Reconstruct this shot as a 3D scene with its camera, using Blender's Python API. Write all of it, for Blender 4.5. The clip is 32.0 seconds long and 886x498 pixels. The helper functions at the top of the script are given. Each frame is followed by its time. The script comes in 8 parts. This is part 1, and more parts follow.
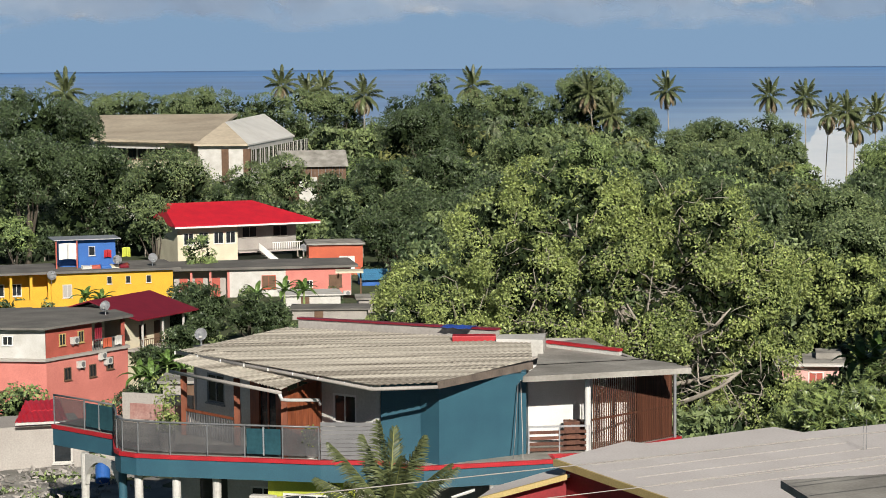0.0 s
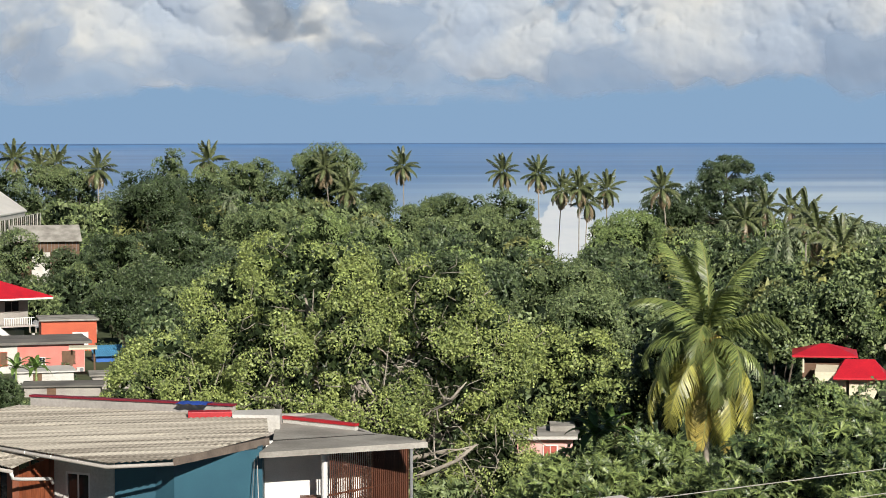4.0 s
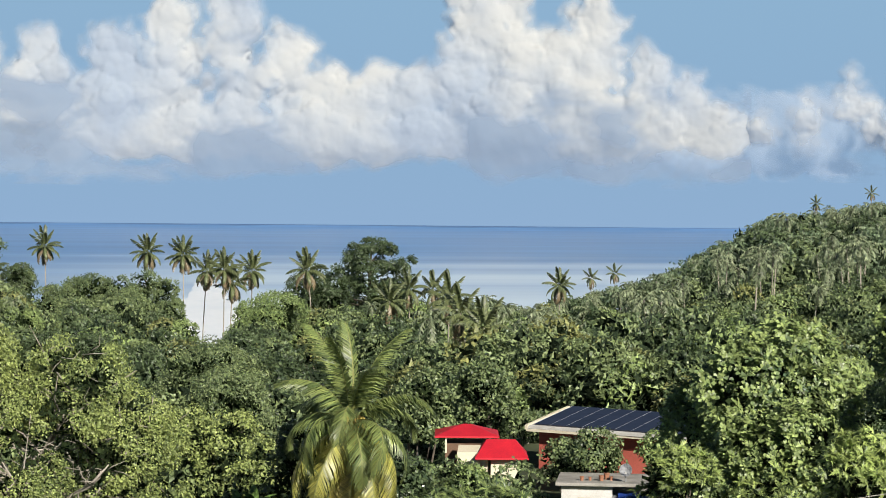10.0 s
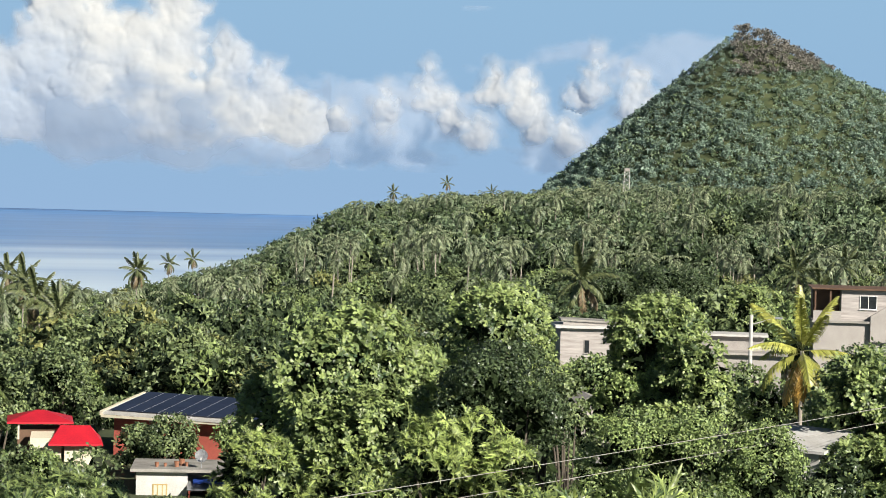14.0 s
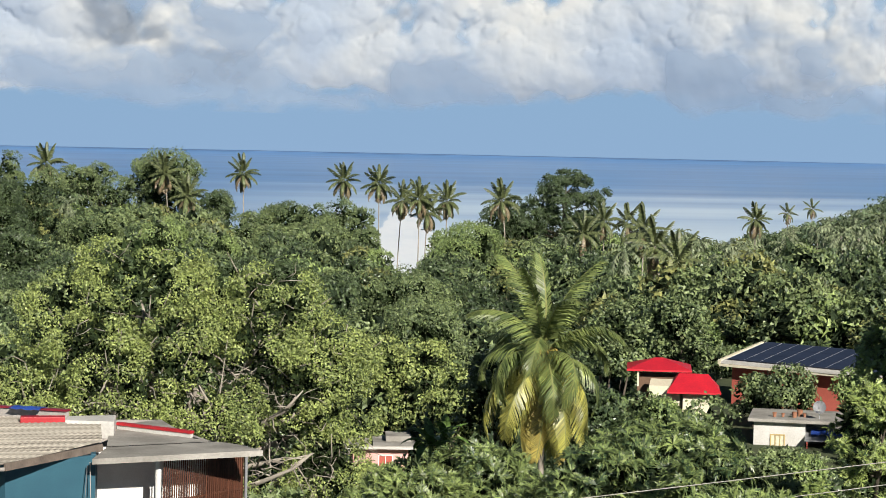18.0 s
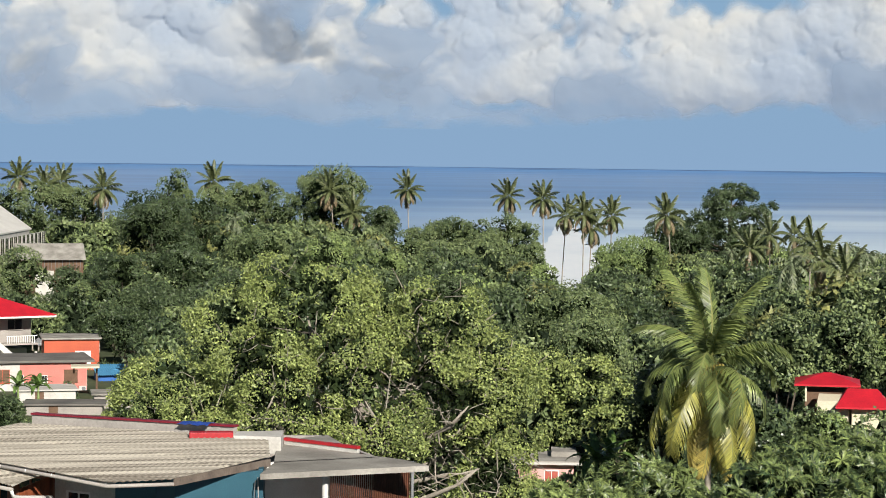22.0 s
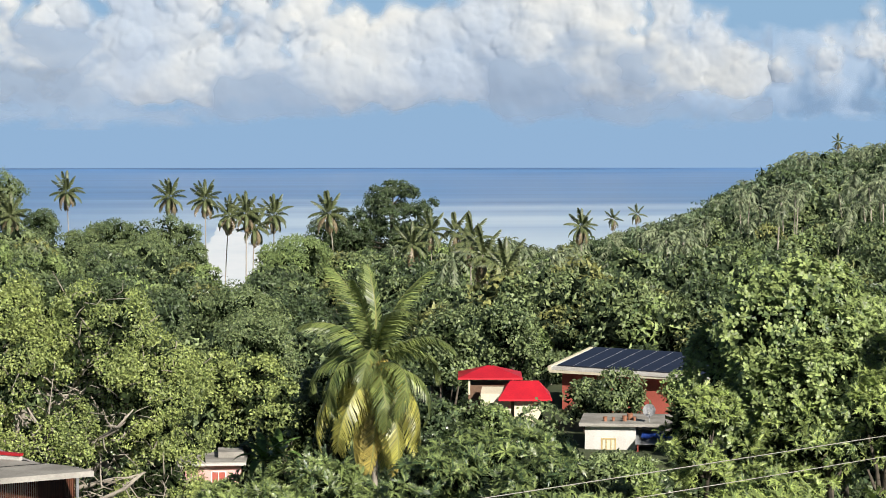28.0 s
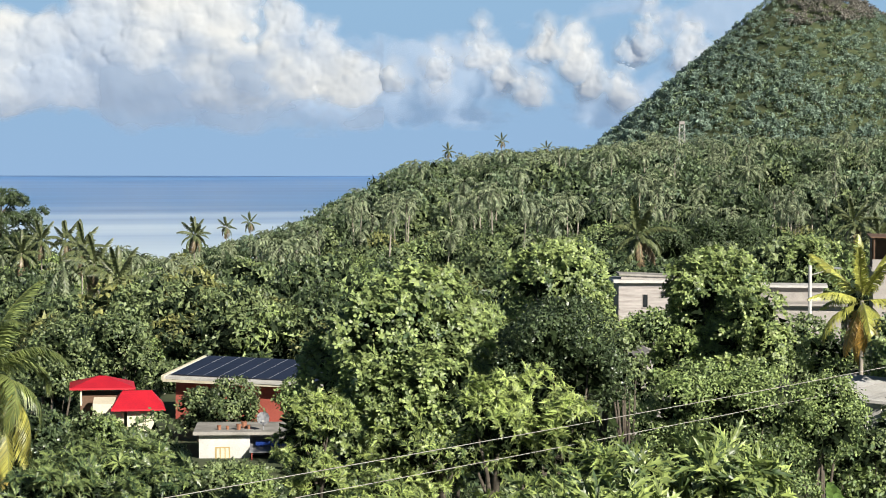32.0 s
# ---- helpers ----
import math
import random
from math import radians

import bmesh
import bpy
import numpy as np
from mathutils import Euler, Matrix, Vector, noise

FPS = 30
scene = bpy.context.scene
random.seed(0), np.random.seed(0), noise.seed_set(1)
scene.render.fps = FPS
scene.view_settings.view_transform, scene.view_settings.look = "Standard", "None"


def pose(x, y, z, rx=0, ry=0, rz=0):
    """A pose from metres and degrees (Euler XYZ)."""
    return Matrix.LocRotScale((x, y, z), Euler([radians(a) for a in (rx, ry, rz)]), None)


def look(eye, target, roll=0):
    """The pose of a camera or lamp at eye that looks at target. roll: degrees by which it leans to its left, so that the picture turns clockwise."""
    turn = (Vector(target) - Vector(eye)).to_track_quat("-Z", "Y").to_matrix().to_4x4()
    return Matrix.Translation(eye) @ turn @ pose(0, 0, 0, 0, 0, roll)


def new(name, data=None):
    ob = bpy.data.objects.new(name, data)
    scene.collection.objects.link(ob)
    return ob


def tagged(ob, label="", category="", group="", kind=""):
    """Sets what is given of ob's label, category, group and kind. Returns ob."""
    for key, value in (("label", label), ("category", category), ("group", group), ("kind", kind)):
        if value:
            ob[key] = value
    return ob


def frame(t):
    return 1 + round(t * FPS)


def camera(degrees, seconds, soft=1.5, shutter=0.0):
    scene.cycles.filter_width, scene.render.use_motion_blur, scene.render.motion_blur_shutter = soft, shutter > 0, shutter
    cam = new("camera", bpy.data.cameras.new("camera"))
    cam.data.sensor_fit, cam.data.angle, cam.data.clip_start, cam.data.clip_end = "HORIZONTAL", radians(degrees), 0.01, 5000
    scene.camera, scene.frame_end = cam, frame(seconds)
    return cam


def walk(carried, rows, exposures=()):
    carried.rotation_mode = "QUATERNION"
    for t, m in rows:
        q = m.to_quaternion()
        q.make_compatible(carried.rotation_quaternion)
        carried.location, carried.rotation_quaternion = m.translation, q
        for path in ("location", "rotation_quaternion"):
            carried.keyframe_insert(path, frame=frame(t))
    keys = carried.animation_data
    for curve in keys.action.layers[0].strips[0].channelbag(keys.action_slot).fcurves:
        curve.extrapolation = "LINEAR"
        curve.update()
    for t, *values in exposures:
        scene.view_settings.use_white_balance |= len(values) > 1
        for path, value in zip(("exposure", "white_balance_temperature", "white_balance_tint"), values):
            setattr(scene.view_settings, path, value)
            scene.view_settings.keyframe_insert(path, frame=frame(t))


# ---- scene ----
# The camera turns on one spot, on a balcony on the hillside; bearings are degrees clockwise from +y, sea level is z = 0.
EYE = (0.0, 0.0, 45.0)
EXPO = 0.0
cam = camera(22.18, 32.0, soft=0.85)
# seconds, bearing, pitch, lean
WALK = [
    (0, -5.54, -5.08, -0.44), (0.5, -3.98, -4.98, -0.37), (1, -2.78, -4.78, -0.37), (1.5, -1.96, -4.55, -0.33), (2, -1.28, -4.33, -0.30), (2.5, -0.45, -4.03, -0.20),
    (3, 0.51, -3.76, -0.10), (3.5, 1.36, -3.48, -0.06), (5.5, 0.02, -2.51, -0.15), (6, -0.00, -2.30, -0.12), (6.5, 0.41, -2.08, -0.12), (7, 1.15, -1.89, -0.09),
    (7.5, 2.13, -1.67, -0.03), (8, 3.24, -1.45, 0.06), (8.5, 4.48, -1.32, 0.16), (9, 5.95, -1.18, 0.20), (9.5, 7.84, -1.10, 0.41), (10, 10.14, -1.12, 0.51),
    (10.5, 12.49, -1.22, 0.62), (11, 14.68, -1.45, 0.76), (11.5, 16.61, -1.71, 1.03), (12, 18.32, -1.87, 1.23), (12.5, 19.78, -1.78, 1.38), (13, 20.93, -1.56, 1.49),
    (13.5, 21.41, -1.45, 1.58), (14, 20.80, -1.29, 1.51), (14.5, 18.86, -1.38, 1.52), (15, 15.87, -1.64, 1.51), (15.5, 12.48, -2.00, 1.40), (17.5, 6.14, -3.11, 1.30),
    (18, 5.24, -2.93, 1.20), (18.5, 3.51, -2.69, 0.96), (19, 0.95, -2.64, 0.88), (19.5, -1.55, -2.74, 0.67), (20, -3.64, -2.93, 0.50), (20.5, -4.07, -2.98, 0.47),
    (21, -3.03, -2.90, 0.51), (21.5, -0.99, -2.78, 0.65), (22, 1.06, -2.61, 0.69), (22.5, 2.93, -2.52, 0.64), (23, 3.75, -2.43, 0.46), (23.5, 3.84, -2.42, 0.38),
    (24, 3.57, -2.53, 0.35), (24.5, 3.56, -2.67, 0.45), (25, 4.26, -2.87, 0.50), (25.5, 5.68, -2.99, 0.46), (26, 7.26, -2.85, 0.24), (26.5, 8.49, -2.52, 0.13),
    (28.5, 9.93, -2.66, -0.04), (29, 10.69, -3.31, 0.03), (29.5, 11.91, -3.85, 0.08), (30, 13.18, -3.89, 0.14), (30.5, 14.59, -3.61, 0.19), (31, 16.18, -3.06, 0.15),
    (31.5, 17.75, -2.65, 0.14), (32, 19.38, -2.37, 0.15),
]


def aim(bearing, pitch, lean):
    b, p = radians(bearing), radians(pitch)
    way = Vector((math.sin(b) * math.cos(p), math.cos(b) * math.cos(p), math.sin(p)))
    return look(EYE, Vector(EYE) + way, lean)


walk(cam, [(t, aim(b, p, l)) for t, b, p, l in WALK], exposures=((0.0, EXPO - 0.16), (3.0, EXPO), (6.0, EXPO - 0.08), (9.0, EXPO + 0.03), (13.0, EXPO + 0.3), (15.0, EXPO + 0.22), (18.0, EXPO + 0.12), (20.0, EXPO - 0.12), (23.0, EXPO + 0.06), (25.0, EXPO), (26.0, EXPO + 0.11), (29.5, EXPO + 0.22), (32.0, EXPO + 0.28)))

# ---- sky and sun ----
SUN_BEARING, SUN_HEIGHT = 163.0, 27.0
world = bpy.data.worlds.new("world")
scene.world = world
world.use_nodes = True
wn = world.node_tree.nodes
sky = wn.new("ShaderNodeTexSky")
sky.sky_type, sky.sun_disc = "NISHITA", False
sky.sun_elevation, sky.sun_rotation = radians(SUN_HEIGHT), radians(SUN_BEARING)
sky.air_density, sky.dust_density, sky.ozone_density, sky.altitude = 1.0, 0.1, 1.5, 500.0
AIR_GLOW = 1.0
world.node_tree.links.new(sky.outputs[0], wn["Background"].inputs[0])
wn["Background"].inputs[1].default_value = 0.025
sun = new("sun", bpy.data.lights.new("sun", "SUN"))
sun.data.energy, sun.data.angle, sun.data.color = 6.35, radians(0.53), (1.0, 0.94, 0.85)
sb, sh = radians(SUN_BEARING), radians(SUN_HEIGHT)
sun_way = Vector((math.sin(sb) * math.cos(sh), math.cos(sb) * math.cos(sh), math.sin(sh)))
sun.matrix_world = look(sun_way * 100, (0, 0, 0))


# ---- materials ----
def noisy(name, base, dark=None, rough=0.8, scale=4.0, fine=40.0, bump=0.15, metal=0.0, vary=0.0, spec=0.5, streak=None, contrast=0.5, turn=0.0):
    """A surface with two scales of colour variation and a fine relief; vary: difference from piece to piece."""
    m = bpy.data.materials.new(name)
    m.use_nodes = True
    nt = m.node_tree
    n, l = nt.nodes, nt.links.new
    b = n["Principled BSDF"]
    co = n.new("ShaderNodeTexCoord")
    mp = n.new("ShaderNodeMapping")
    l(co.outputs["Object"], mp.inputs[0])
    if streak:
        mp.inputs["Scale"].default_value = streak
        mp.inputs["Rotation"].default_value = (0, 0, radians(turn))
    big, small = n.new("ShaderNodeTexNoise"), n.new("ShaderNodeTexNoise")
    big.inputs["Scale"].default_value, small.inputs["Scale"].default_value = scale, fine
    big.inputs["Detail"].default_value = 6
    small.inputs["Detail"].default_value = 3
    l(mp.outputs[0], big.inputs[0]), l(mp.outputs[0], small.inputs[0])
    ramp = n.new("ShaderNodeValToRGB")
    dark = dark or tuple(c * 0.65 for c in base)
    ramp.color_ramp.elements[0].position, ramp.color_ramp.elements[1].position = 0.5 - contrast * 0.5, 0.5 + contrast * 0.4
    ramp.color_ramp.elements[0].color, ramp.color_ramp.elements[1].color = (*dark, 1), (*base, 1)
    l(big.outputs[0], ramp.inputs[0])
    mix = n.new("ShaderNodeMix")
    mix.data_type, mix.blend_type = "RGBA", "OVERLAY"
    mix.inputs[0].default_value = 0.28
    l(ramp.outputs[0], mix.inputs[6]), l(small.outputs[0], mix.inputs[7])
    out = mix.outputs[2]
    if vary:
        info, hsv = n.new("ShaderNodeObjectInfo"), n.new("ShaderNodeHueSaturation")
        rng = n.new("ShaderNodeMapRange")
        rng.inputs[3].default_value, rng.inputs[4].default_value = 1 - vary, 1 + vary
        l(info.outputs["Random"], rng.inputs[0]), l(rng.outputs[0], hsv.inputs["Value"]), l(out, hsv.inputs["Color"])
        out = hsv.outputs[0]
    l(out, b.inputs["Base Color"])
    b.inputs["Roughness"].default_value, b.inputs["Metallic"].default_value = rough, metal
    b.inputs["Specular IOR Level"].default_value = spec
    if bump:
        bp = n.new("ShaderNodeBump")
        bp.inputs["Strength"].default_value, bp.inputs["Distance"].default_value = bump, 0.02
        l(small.outputs[0], bp.inputs["Height"]), l(bp.outputs[0], b.inputs["Normal"])
    return m


def leafy(name, light, dark, gloss=0.45, glow=0.16, scale=0.25, spread=0.6, fine=5.0, relief=0.4):
    """Foliage: colour varies from leaf to leaf and over patches of the crown; light shines through the blade."""
    m = bpy.data.materials.new(name)
    m.use_nodes = True
    nt = m.node_tree
    n, l = nt.nodes, nt.links.new
    b = n["Principled BSDF"]
    geo, co, tex = n.new("ShaderNodeNewGeometry"), n.new("ShaderNodeTexCoord"), n.new("ShaderNodeTexNoise")
    tex.inputs["Scale"].default_value, tex.inputs["Detail"].default_value = scale, 3
    l(co.outputs["Object"], tex.inputs[0])
    add = n.new("ShaderNodeMath")
    add.operation = "MULTIPLY_ADD"
    add.inputs[1].default_value = spread
    l(geo.outputs["Random Per Island"], add.inputs[0]), l(tex.outputs[0], add.inputs[2])
    ramp = n.new("ShaderNodeValToRGB")
    ramp.color_ramp.elements[0].position, ramp.color_ramp.elements[1].position = 0.42, 0.42 + spread + 0.12
    ramp.color_ramp.elements[0].color, ramp.color_ramp.elements[1].color = (*dark, 1), (*light, 1)
    l(add.outputs[0], ramp.inputs[0])
    l(ramp.outputs[0], b.inputs["Base Color"])
    # small leaves: cells of differing lightness, each a little tilted
    grain, gmap, gmix, gb, cell = n.new("ShaderNodeTexVoronoi"), n.new("ShaderNodeMapRange"), n.new("ShaderNodeMix"), n.new("ShaderNodeBump"), n.new("ShaderNodeSeparateColor")
    grain.inputs["Scale"].default_value, grain.inputs["Randomness"].default_value = fine, 1.0
    l(co.outputs["Object"], grain.inputs[0])
    l(grain.outputs["Color"], cell.inputs[0])
    gmap.inputs[1].default_value, gmap.inputs[2].default_value, gmap.inputs[3].default_value, gmap.inputs[4].default_value = 0.0, 1.0, 0.6, 1.4
    l(cell.outputs[0], gmap.inputs[0])
    gmix.data_type, gmix.blend_type = "RGBA", "MULTIPLY"
    gmix.inputs[0].default_value = 1.0
    l(ramp.outputs[0], gmix.inputs[6]), l(gmap.outputs[0], gmix.inputs[7]), l(gmix.outputs[2], b.inputs["Base Color"])
    gb.inputs["Strength"].default_value, gb.inputs["Distance"].default_value = relief, 0.8 / fine
    l(grain.outputs["Distance"], gb.inputs["Height"]), l(gb.outputs[0], b.inputs["Normal"])
    b.inputs["Roughness"].default_value = gloss
    tr, mx = n.new("ShaderNodeBsdfTranslucent"), n.new("ShaderNodeMixShader")
    l(gmix.outputs[2], tr.inputs[0])
    mx.inputs[0].default_value = glow
    l(b.outputs[0], mx.inputs[1]), l(tr.outputs[0], mx.inputs[2])
    l(mx.outputs[0], n["Material Output"].inputs["Surface"])
    return m


DARK_BARK = noisy("dark_bark", (0.12, 0.10, 0.075), (0.05, 0.042, 0.03), scale=3, fine=30, rough=0.9, bump=0.5)
EARTH = noisy("earth", (0.085, 0.10, 0.04), (0.03, 0.05, 0.018), scale=0.16, fine=1.2, rough=0.95, bump=0.4)
BARK = noisy("bark", (0.30, 0.26, 0.21), (0.13, 0.11, 0.09), scale=3, fine=30, rough=0.9, bump=0.5)
PALE_BARK = noisy("pale_bark", (0.42, 0.38, 0.32), (0.2, 0.17, 0.14), scale=2, fine=20, rough=0.9, bump=0.4)
LEAF_BIG = leafy("big_tree_leaf", (0.37, 0.435, 0.138), (0.115, 0.16, 0.0552))
# near-black colours paint the shade in the gaps between leaf clumps
CORE_SHADE = leafy("inner_leaf_shade", (0.026, 0.04, 0.014), (0.009, 0.016, 0.007), gloss=0.9, glow=0.05)
CORE_SHADE.node_tree.nodes["Principled BSDF"].inputs["Specular IOR Level"].default_value = 0.1
# the same painted shade for the woods, lifted a little for haze
INNER_FAR_SHADE = leafy("inner_wood_leaf_shade", (0.035, 0.052, 0.026), (0.014, 0.023, 0.013), gloss=0.9, glow=0.05)
INNER_FAR_SHADE.node_tree.nodes["Principled BSDF"].inputs["Specular IOR Level"].default_value = 0.1
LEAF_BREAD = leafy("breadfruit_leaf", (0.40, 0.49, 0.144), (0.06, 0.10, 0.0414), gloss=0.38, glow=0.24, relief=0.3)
# darker copy of the breadfruit leaf: shade is put into its colour
LEAF_BREAD_SHADE = leafy("breadfruit_leaf_painted_shade", (0.25, 0.315, 0.103), (0.042, 0.075, 0.0345), gloss=0.34, glow=0.2, relief=0.3)
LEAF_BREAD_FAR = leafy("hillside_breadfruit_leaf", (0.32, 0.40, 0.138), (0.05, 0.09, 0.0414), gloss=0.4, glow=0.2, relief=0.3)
LEAF_DARK = leafy("dark_leaf", (0.115, 0.16, 0.0705), (0.03, 0.05, 0.0258), gloss=0.3)
LEAF_MID = leafy("woodland_leaf", (0.235, 0.295, 0.12), (0.07, 0.11, 0.052), scale=0.10, fine=3.4)
LEAF_OLIVE = leafy("olive_leaf", (0.30, 0.31, 0.105), (0.11, 0.13, 0.0528), scale=0.10, fine=3.4)
LEAF_BUSH = leafy("bush_leaf", (0.31, 0.40, 0.135), (0.10, 0.155, 0.0675))
LEAF_BANANA = leafy("banana_leaf", (0.16, 0.26, 0.0587), (0.06, 0.12, 0.0352), gloss=0.35)
FROND_RIB = noisy("frond_rib", (0.24, 0.25, 0.08), (0.16, 0.17, 0.05), rough=0.7, scale=2, fine=20, bump=0.0)
FROND_TAN = leafy("yellowing_frond", (0.46, 0.37, 0.094), (0.25, 0.22, 0.0705), gloss=0.4)
SCRUB = leafy("dry_scrub", (0.25, 0.235, 0.2), (0.12, 0.115, 0.095), scale=0.05, fine=1.2)
# aerial haze is mixed into this leaf colour as extra blue
LEAF_FAR_HAZE = leafy("haze_tinted_far_leaf", (0.20, 0.27, 0.141), (0.06, 0.10, 0.0646), scale=0.03, fine=1.8)
FROND = leafy("palm_frond", (0.24, 0.29, 0.0879), (0.07, 0.105, 0.0378), gloss=0.4)
FROND_OLIVE = leafy("olive_palm_frond", (0.40, 0.38, 0.085), (0.17, 0.18, 0.05), gloss=0.4)
FROND_OLD = leafy("old_palm_frond", (0.52, 0.31, 0.0705), (0.28, 0.2, 0.0587), gloss=0.4)
# bluer and paler leaf: the haze before the mountain is in the colour
LEAF_MOUNT_HAZE = leafy("haze_tinted_mountain_leaf", (0.24, 0.33, 0.24), (0.12, 0.18, 0.145), scale=0.02, fine=1.3)
FROND_BRIGHT = leafy("bright_palm_frond", (0.50, 0.50, 0.117), (0.28, 0.30, 0.0705), gloss=0.35)
FROND_SHORE = leafy("shore_palm_frond", (0.16, 0.185, 0.076), (0.06, 0.078, 0.034), scale=0.05, fine=1.0)
FROND_DRY = leafy("dry_palm_frond", (0.26, 0.20, 0.117), (0.14, 0.11, 0.0705), scale=0.05, fine=1.0)
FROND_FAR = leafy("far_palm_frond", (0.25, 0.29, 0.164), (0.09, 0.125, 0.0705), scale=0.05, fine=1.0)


# ---- mesh helpers ----
def place(bearing, r, z=0.0):
    b = radians(bearing)
    return Vector((r * math.sin(b), r * math.cos(b), z))


def mesh_np(name, verts, faces, mats, smooth=False, index=None):
    """A mesh from arrays of vertices and of faces with one number of corners."""
    verts, faces = np.asarray(verts, np.float32), np.asarray(faces, np.int32)
    me = bpy.data.meshes.new(name)
    me.vertices.add(len(verts))
    me.vertices.foreach_set("co", verts.ravel())
    k = faces.shape[1]
    me.loops.add(faces.size)
    me.loops.foreach_set("vertex_index", faces.ravel())
    me.polygons.add(len(faces))
    me.polygons.foreach_set("loop_start", np.arange(0, faces.size, k, dtype=np.int32))
    for m in mats:
        me.materials.append(m)
    if index is not None:
        me.polygons.foreach_set("material_index", np.asarray(index, np.int32))
    me.polygons.foreach_set("use_smooth", np.full(len(faces), smooth))
    me.update(calc_edges=True)
    return me


def child(name, me, parent, label="", m=None):
    ob = new(name, me)
    ob.parent = parent
    if m is not None:
        ob.matrix_basis = m
    if label:
        ob["label"] = label
    return ob


def part(name, bm, mat, parent, label="", m=None):
    """Links a bmesh as one mesh object under a thing or a part."""
    me = bpy.data.meshes.new(name)
    bm.to_mesh(me)
    bm.free()
    me.materials.append(mat)
    return child(name, me, parent, label, m)


def thing(name, m, label, category, group="", kind=""):
    ob = new(name)
    ob.empty_display_size = 0.2
    ob.matrix_world = m
    return tagged(ob, label, category, group, kind)


def box(x0, y0, z0, x1, y1, z1, bevel=0.0, bm=None):
    own = bm or bmesh.new()
    vs = [own.verts.new(p) for p in ((x0, y0, z0), (x1, y0, z0), (x1, y1, z0), (x0, y1, z0), (x0, y0, z1), (x1, y0, z1), (x1, y1, z1), (x0, y1, z1))]
    fs = [own.faces.new([vs[i] for i in f]) for f in ((3, 2, 1, 0), (4, 5, 6, 7), (0, 1, 5, 4), (1, 2, 6, 5), (2, 3, 7, 6), (3, 0, 4, 7))]
    if bevel:
        bmesh.ops.bevel(own, geom=list({e for f in fs for e in f.edges}), offset=bevel, segments=2, affect="EDGES", profile=0.6)
    return own


def prism(points, z0, z1, bm=None):
    """An upright prism over a ring of (x, y); z0 and z1 may be numbers or one number a corner."""
    own = bm or bmesh.new()
    n = len(points)
    zs0 = z0 if isinstance(z0, (list, tuple)) else [z0] * n
    zs1 = z1 if isinstance(z1, (list, tuple)) else [z1] * n
    lo = [own.verts.new((p[0], p[1], z)) for p, z in zip(points, zs0)]
    hi = [own.verts.new((p[0], p[1], z)) for p, z in zip(points, zs1)]
    own.faces.new(hi), own.faces.new(lo[::-1])
    for i in range(n):
        own.faces.new((lo[i], lo[(i + 1) % n], hi[(i + 1) % n], hi[i]))
    bmesh.ops.recalc_face_normals(own, faces=own.faces[:])
    return own


def rod(a, b, r0, r1=None, n=6, bm=None):
    own = bm or bmesh.new()
    a, b = Vector(a), Vector(b)
    r1 = r0 if r1 is None else r1
    q = (b - a).to_track_quat("Z", "Y")
    rings = [[own.verts.new(p + q @ Vector((r * math.cos(2 * math.pi * i / n), r * math.sin(2 * math.pi * i / n), 0))) for i in range(n)] for p, r in ((a, r0), (b, r1))]
    for i in range(n):
        own.faces.new((rings[0][i], rings[0][(i + 1) % n], rings[1][(i + 1) % n], rings[1][i]))
    own.faces.new(rings[0][::-1]), own.faces.new(rings[1])
    return own


def tube(points, radii, n=7, bm=None):
    """A bent, tapering limb along points."""
    own = bm or bmesh.new()
    pts = [Vector(p) for p in points]
    prev = None
    for i, p in enumerate(pts):
        d = (pts[min(i + 1, len(pts) - 1)] - pts[max(i - 1, 0)])
        q = d.to_track_quat("Z", "Y")
        ring = [own.verts.new(p + q @ Vector((radii[i] * math.cos(2 * math.pi * k / n), radii[i] * math.sin(2 * math.pi * k / n), 0))) for k in range(n)]
        if prev:
            for k in range(n):
                own.faces.new((prev[k], prev[(k + 1) % n], ring[(k + 1) % n], ring[k]))
        else:
            own.faces.new(ring[::-1])
        prev = ring
    own.faces.new(prev)
    for f in own.faces:
        f.smooth = True
    return own


# ---- the land ----
R_A = ((0, 43.4), (4, 43.0), (14, 38.5), (25, 36), (45, 33.3), (70, 29.5), (85, 28.5), (100, 26.5), (130, 23.5), (180, 18.5), (260, 17.5), (500, 15), (640, 13), (700, 7), (760, 1), (800, -4), (2600, -30))
RIDGE = ((9, 690, 3), (12.4, 720, 1.5), (14.6, 880, 4), (16.6, 980, 9.5), (18, 1120, 23), (20.8, 1180, 34), (23.4, 1250, 38), (40, 1300, 40))
PEAK = place(28.25, 1900)


def smooth(x, a, b):
    t = np.clip((x - a) / (b - a), 0, 1)
    return t * t * (3 - 2 * t)


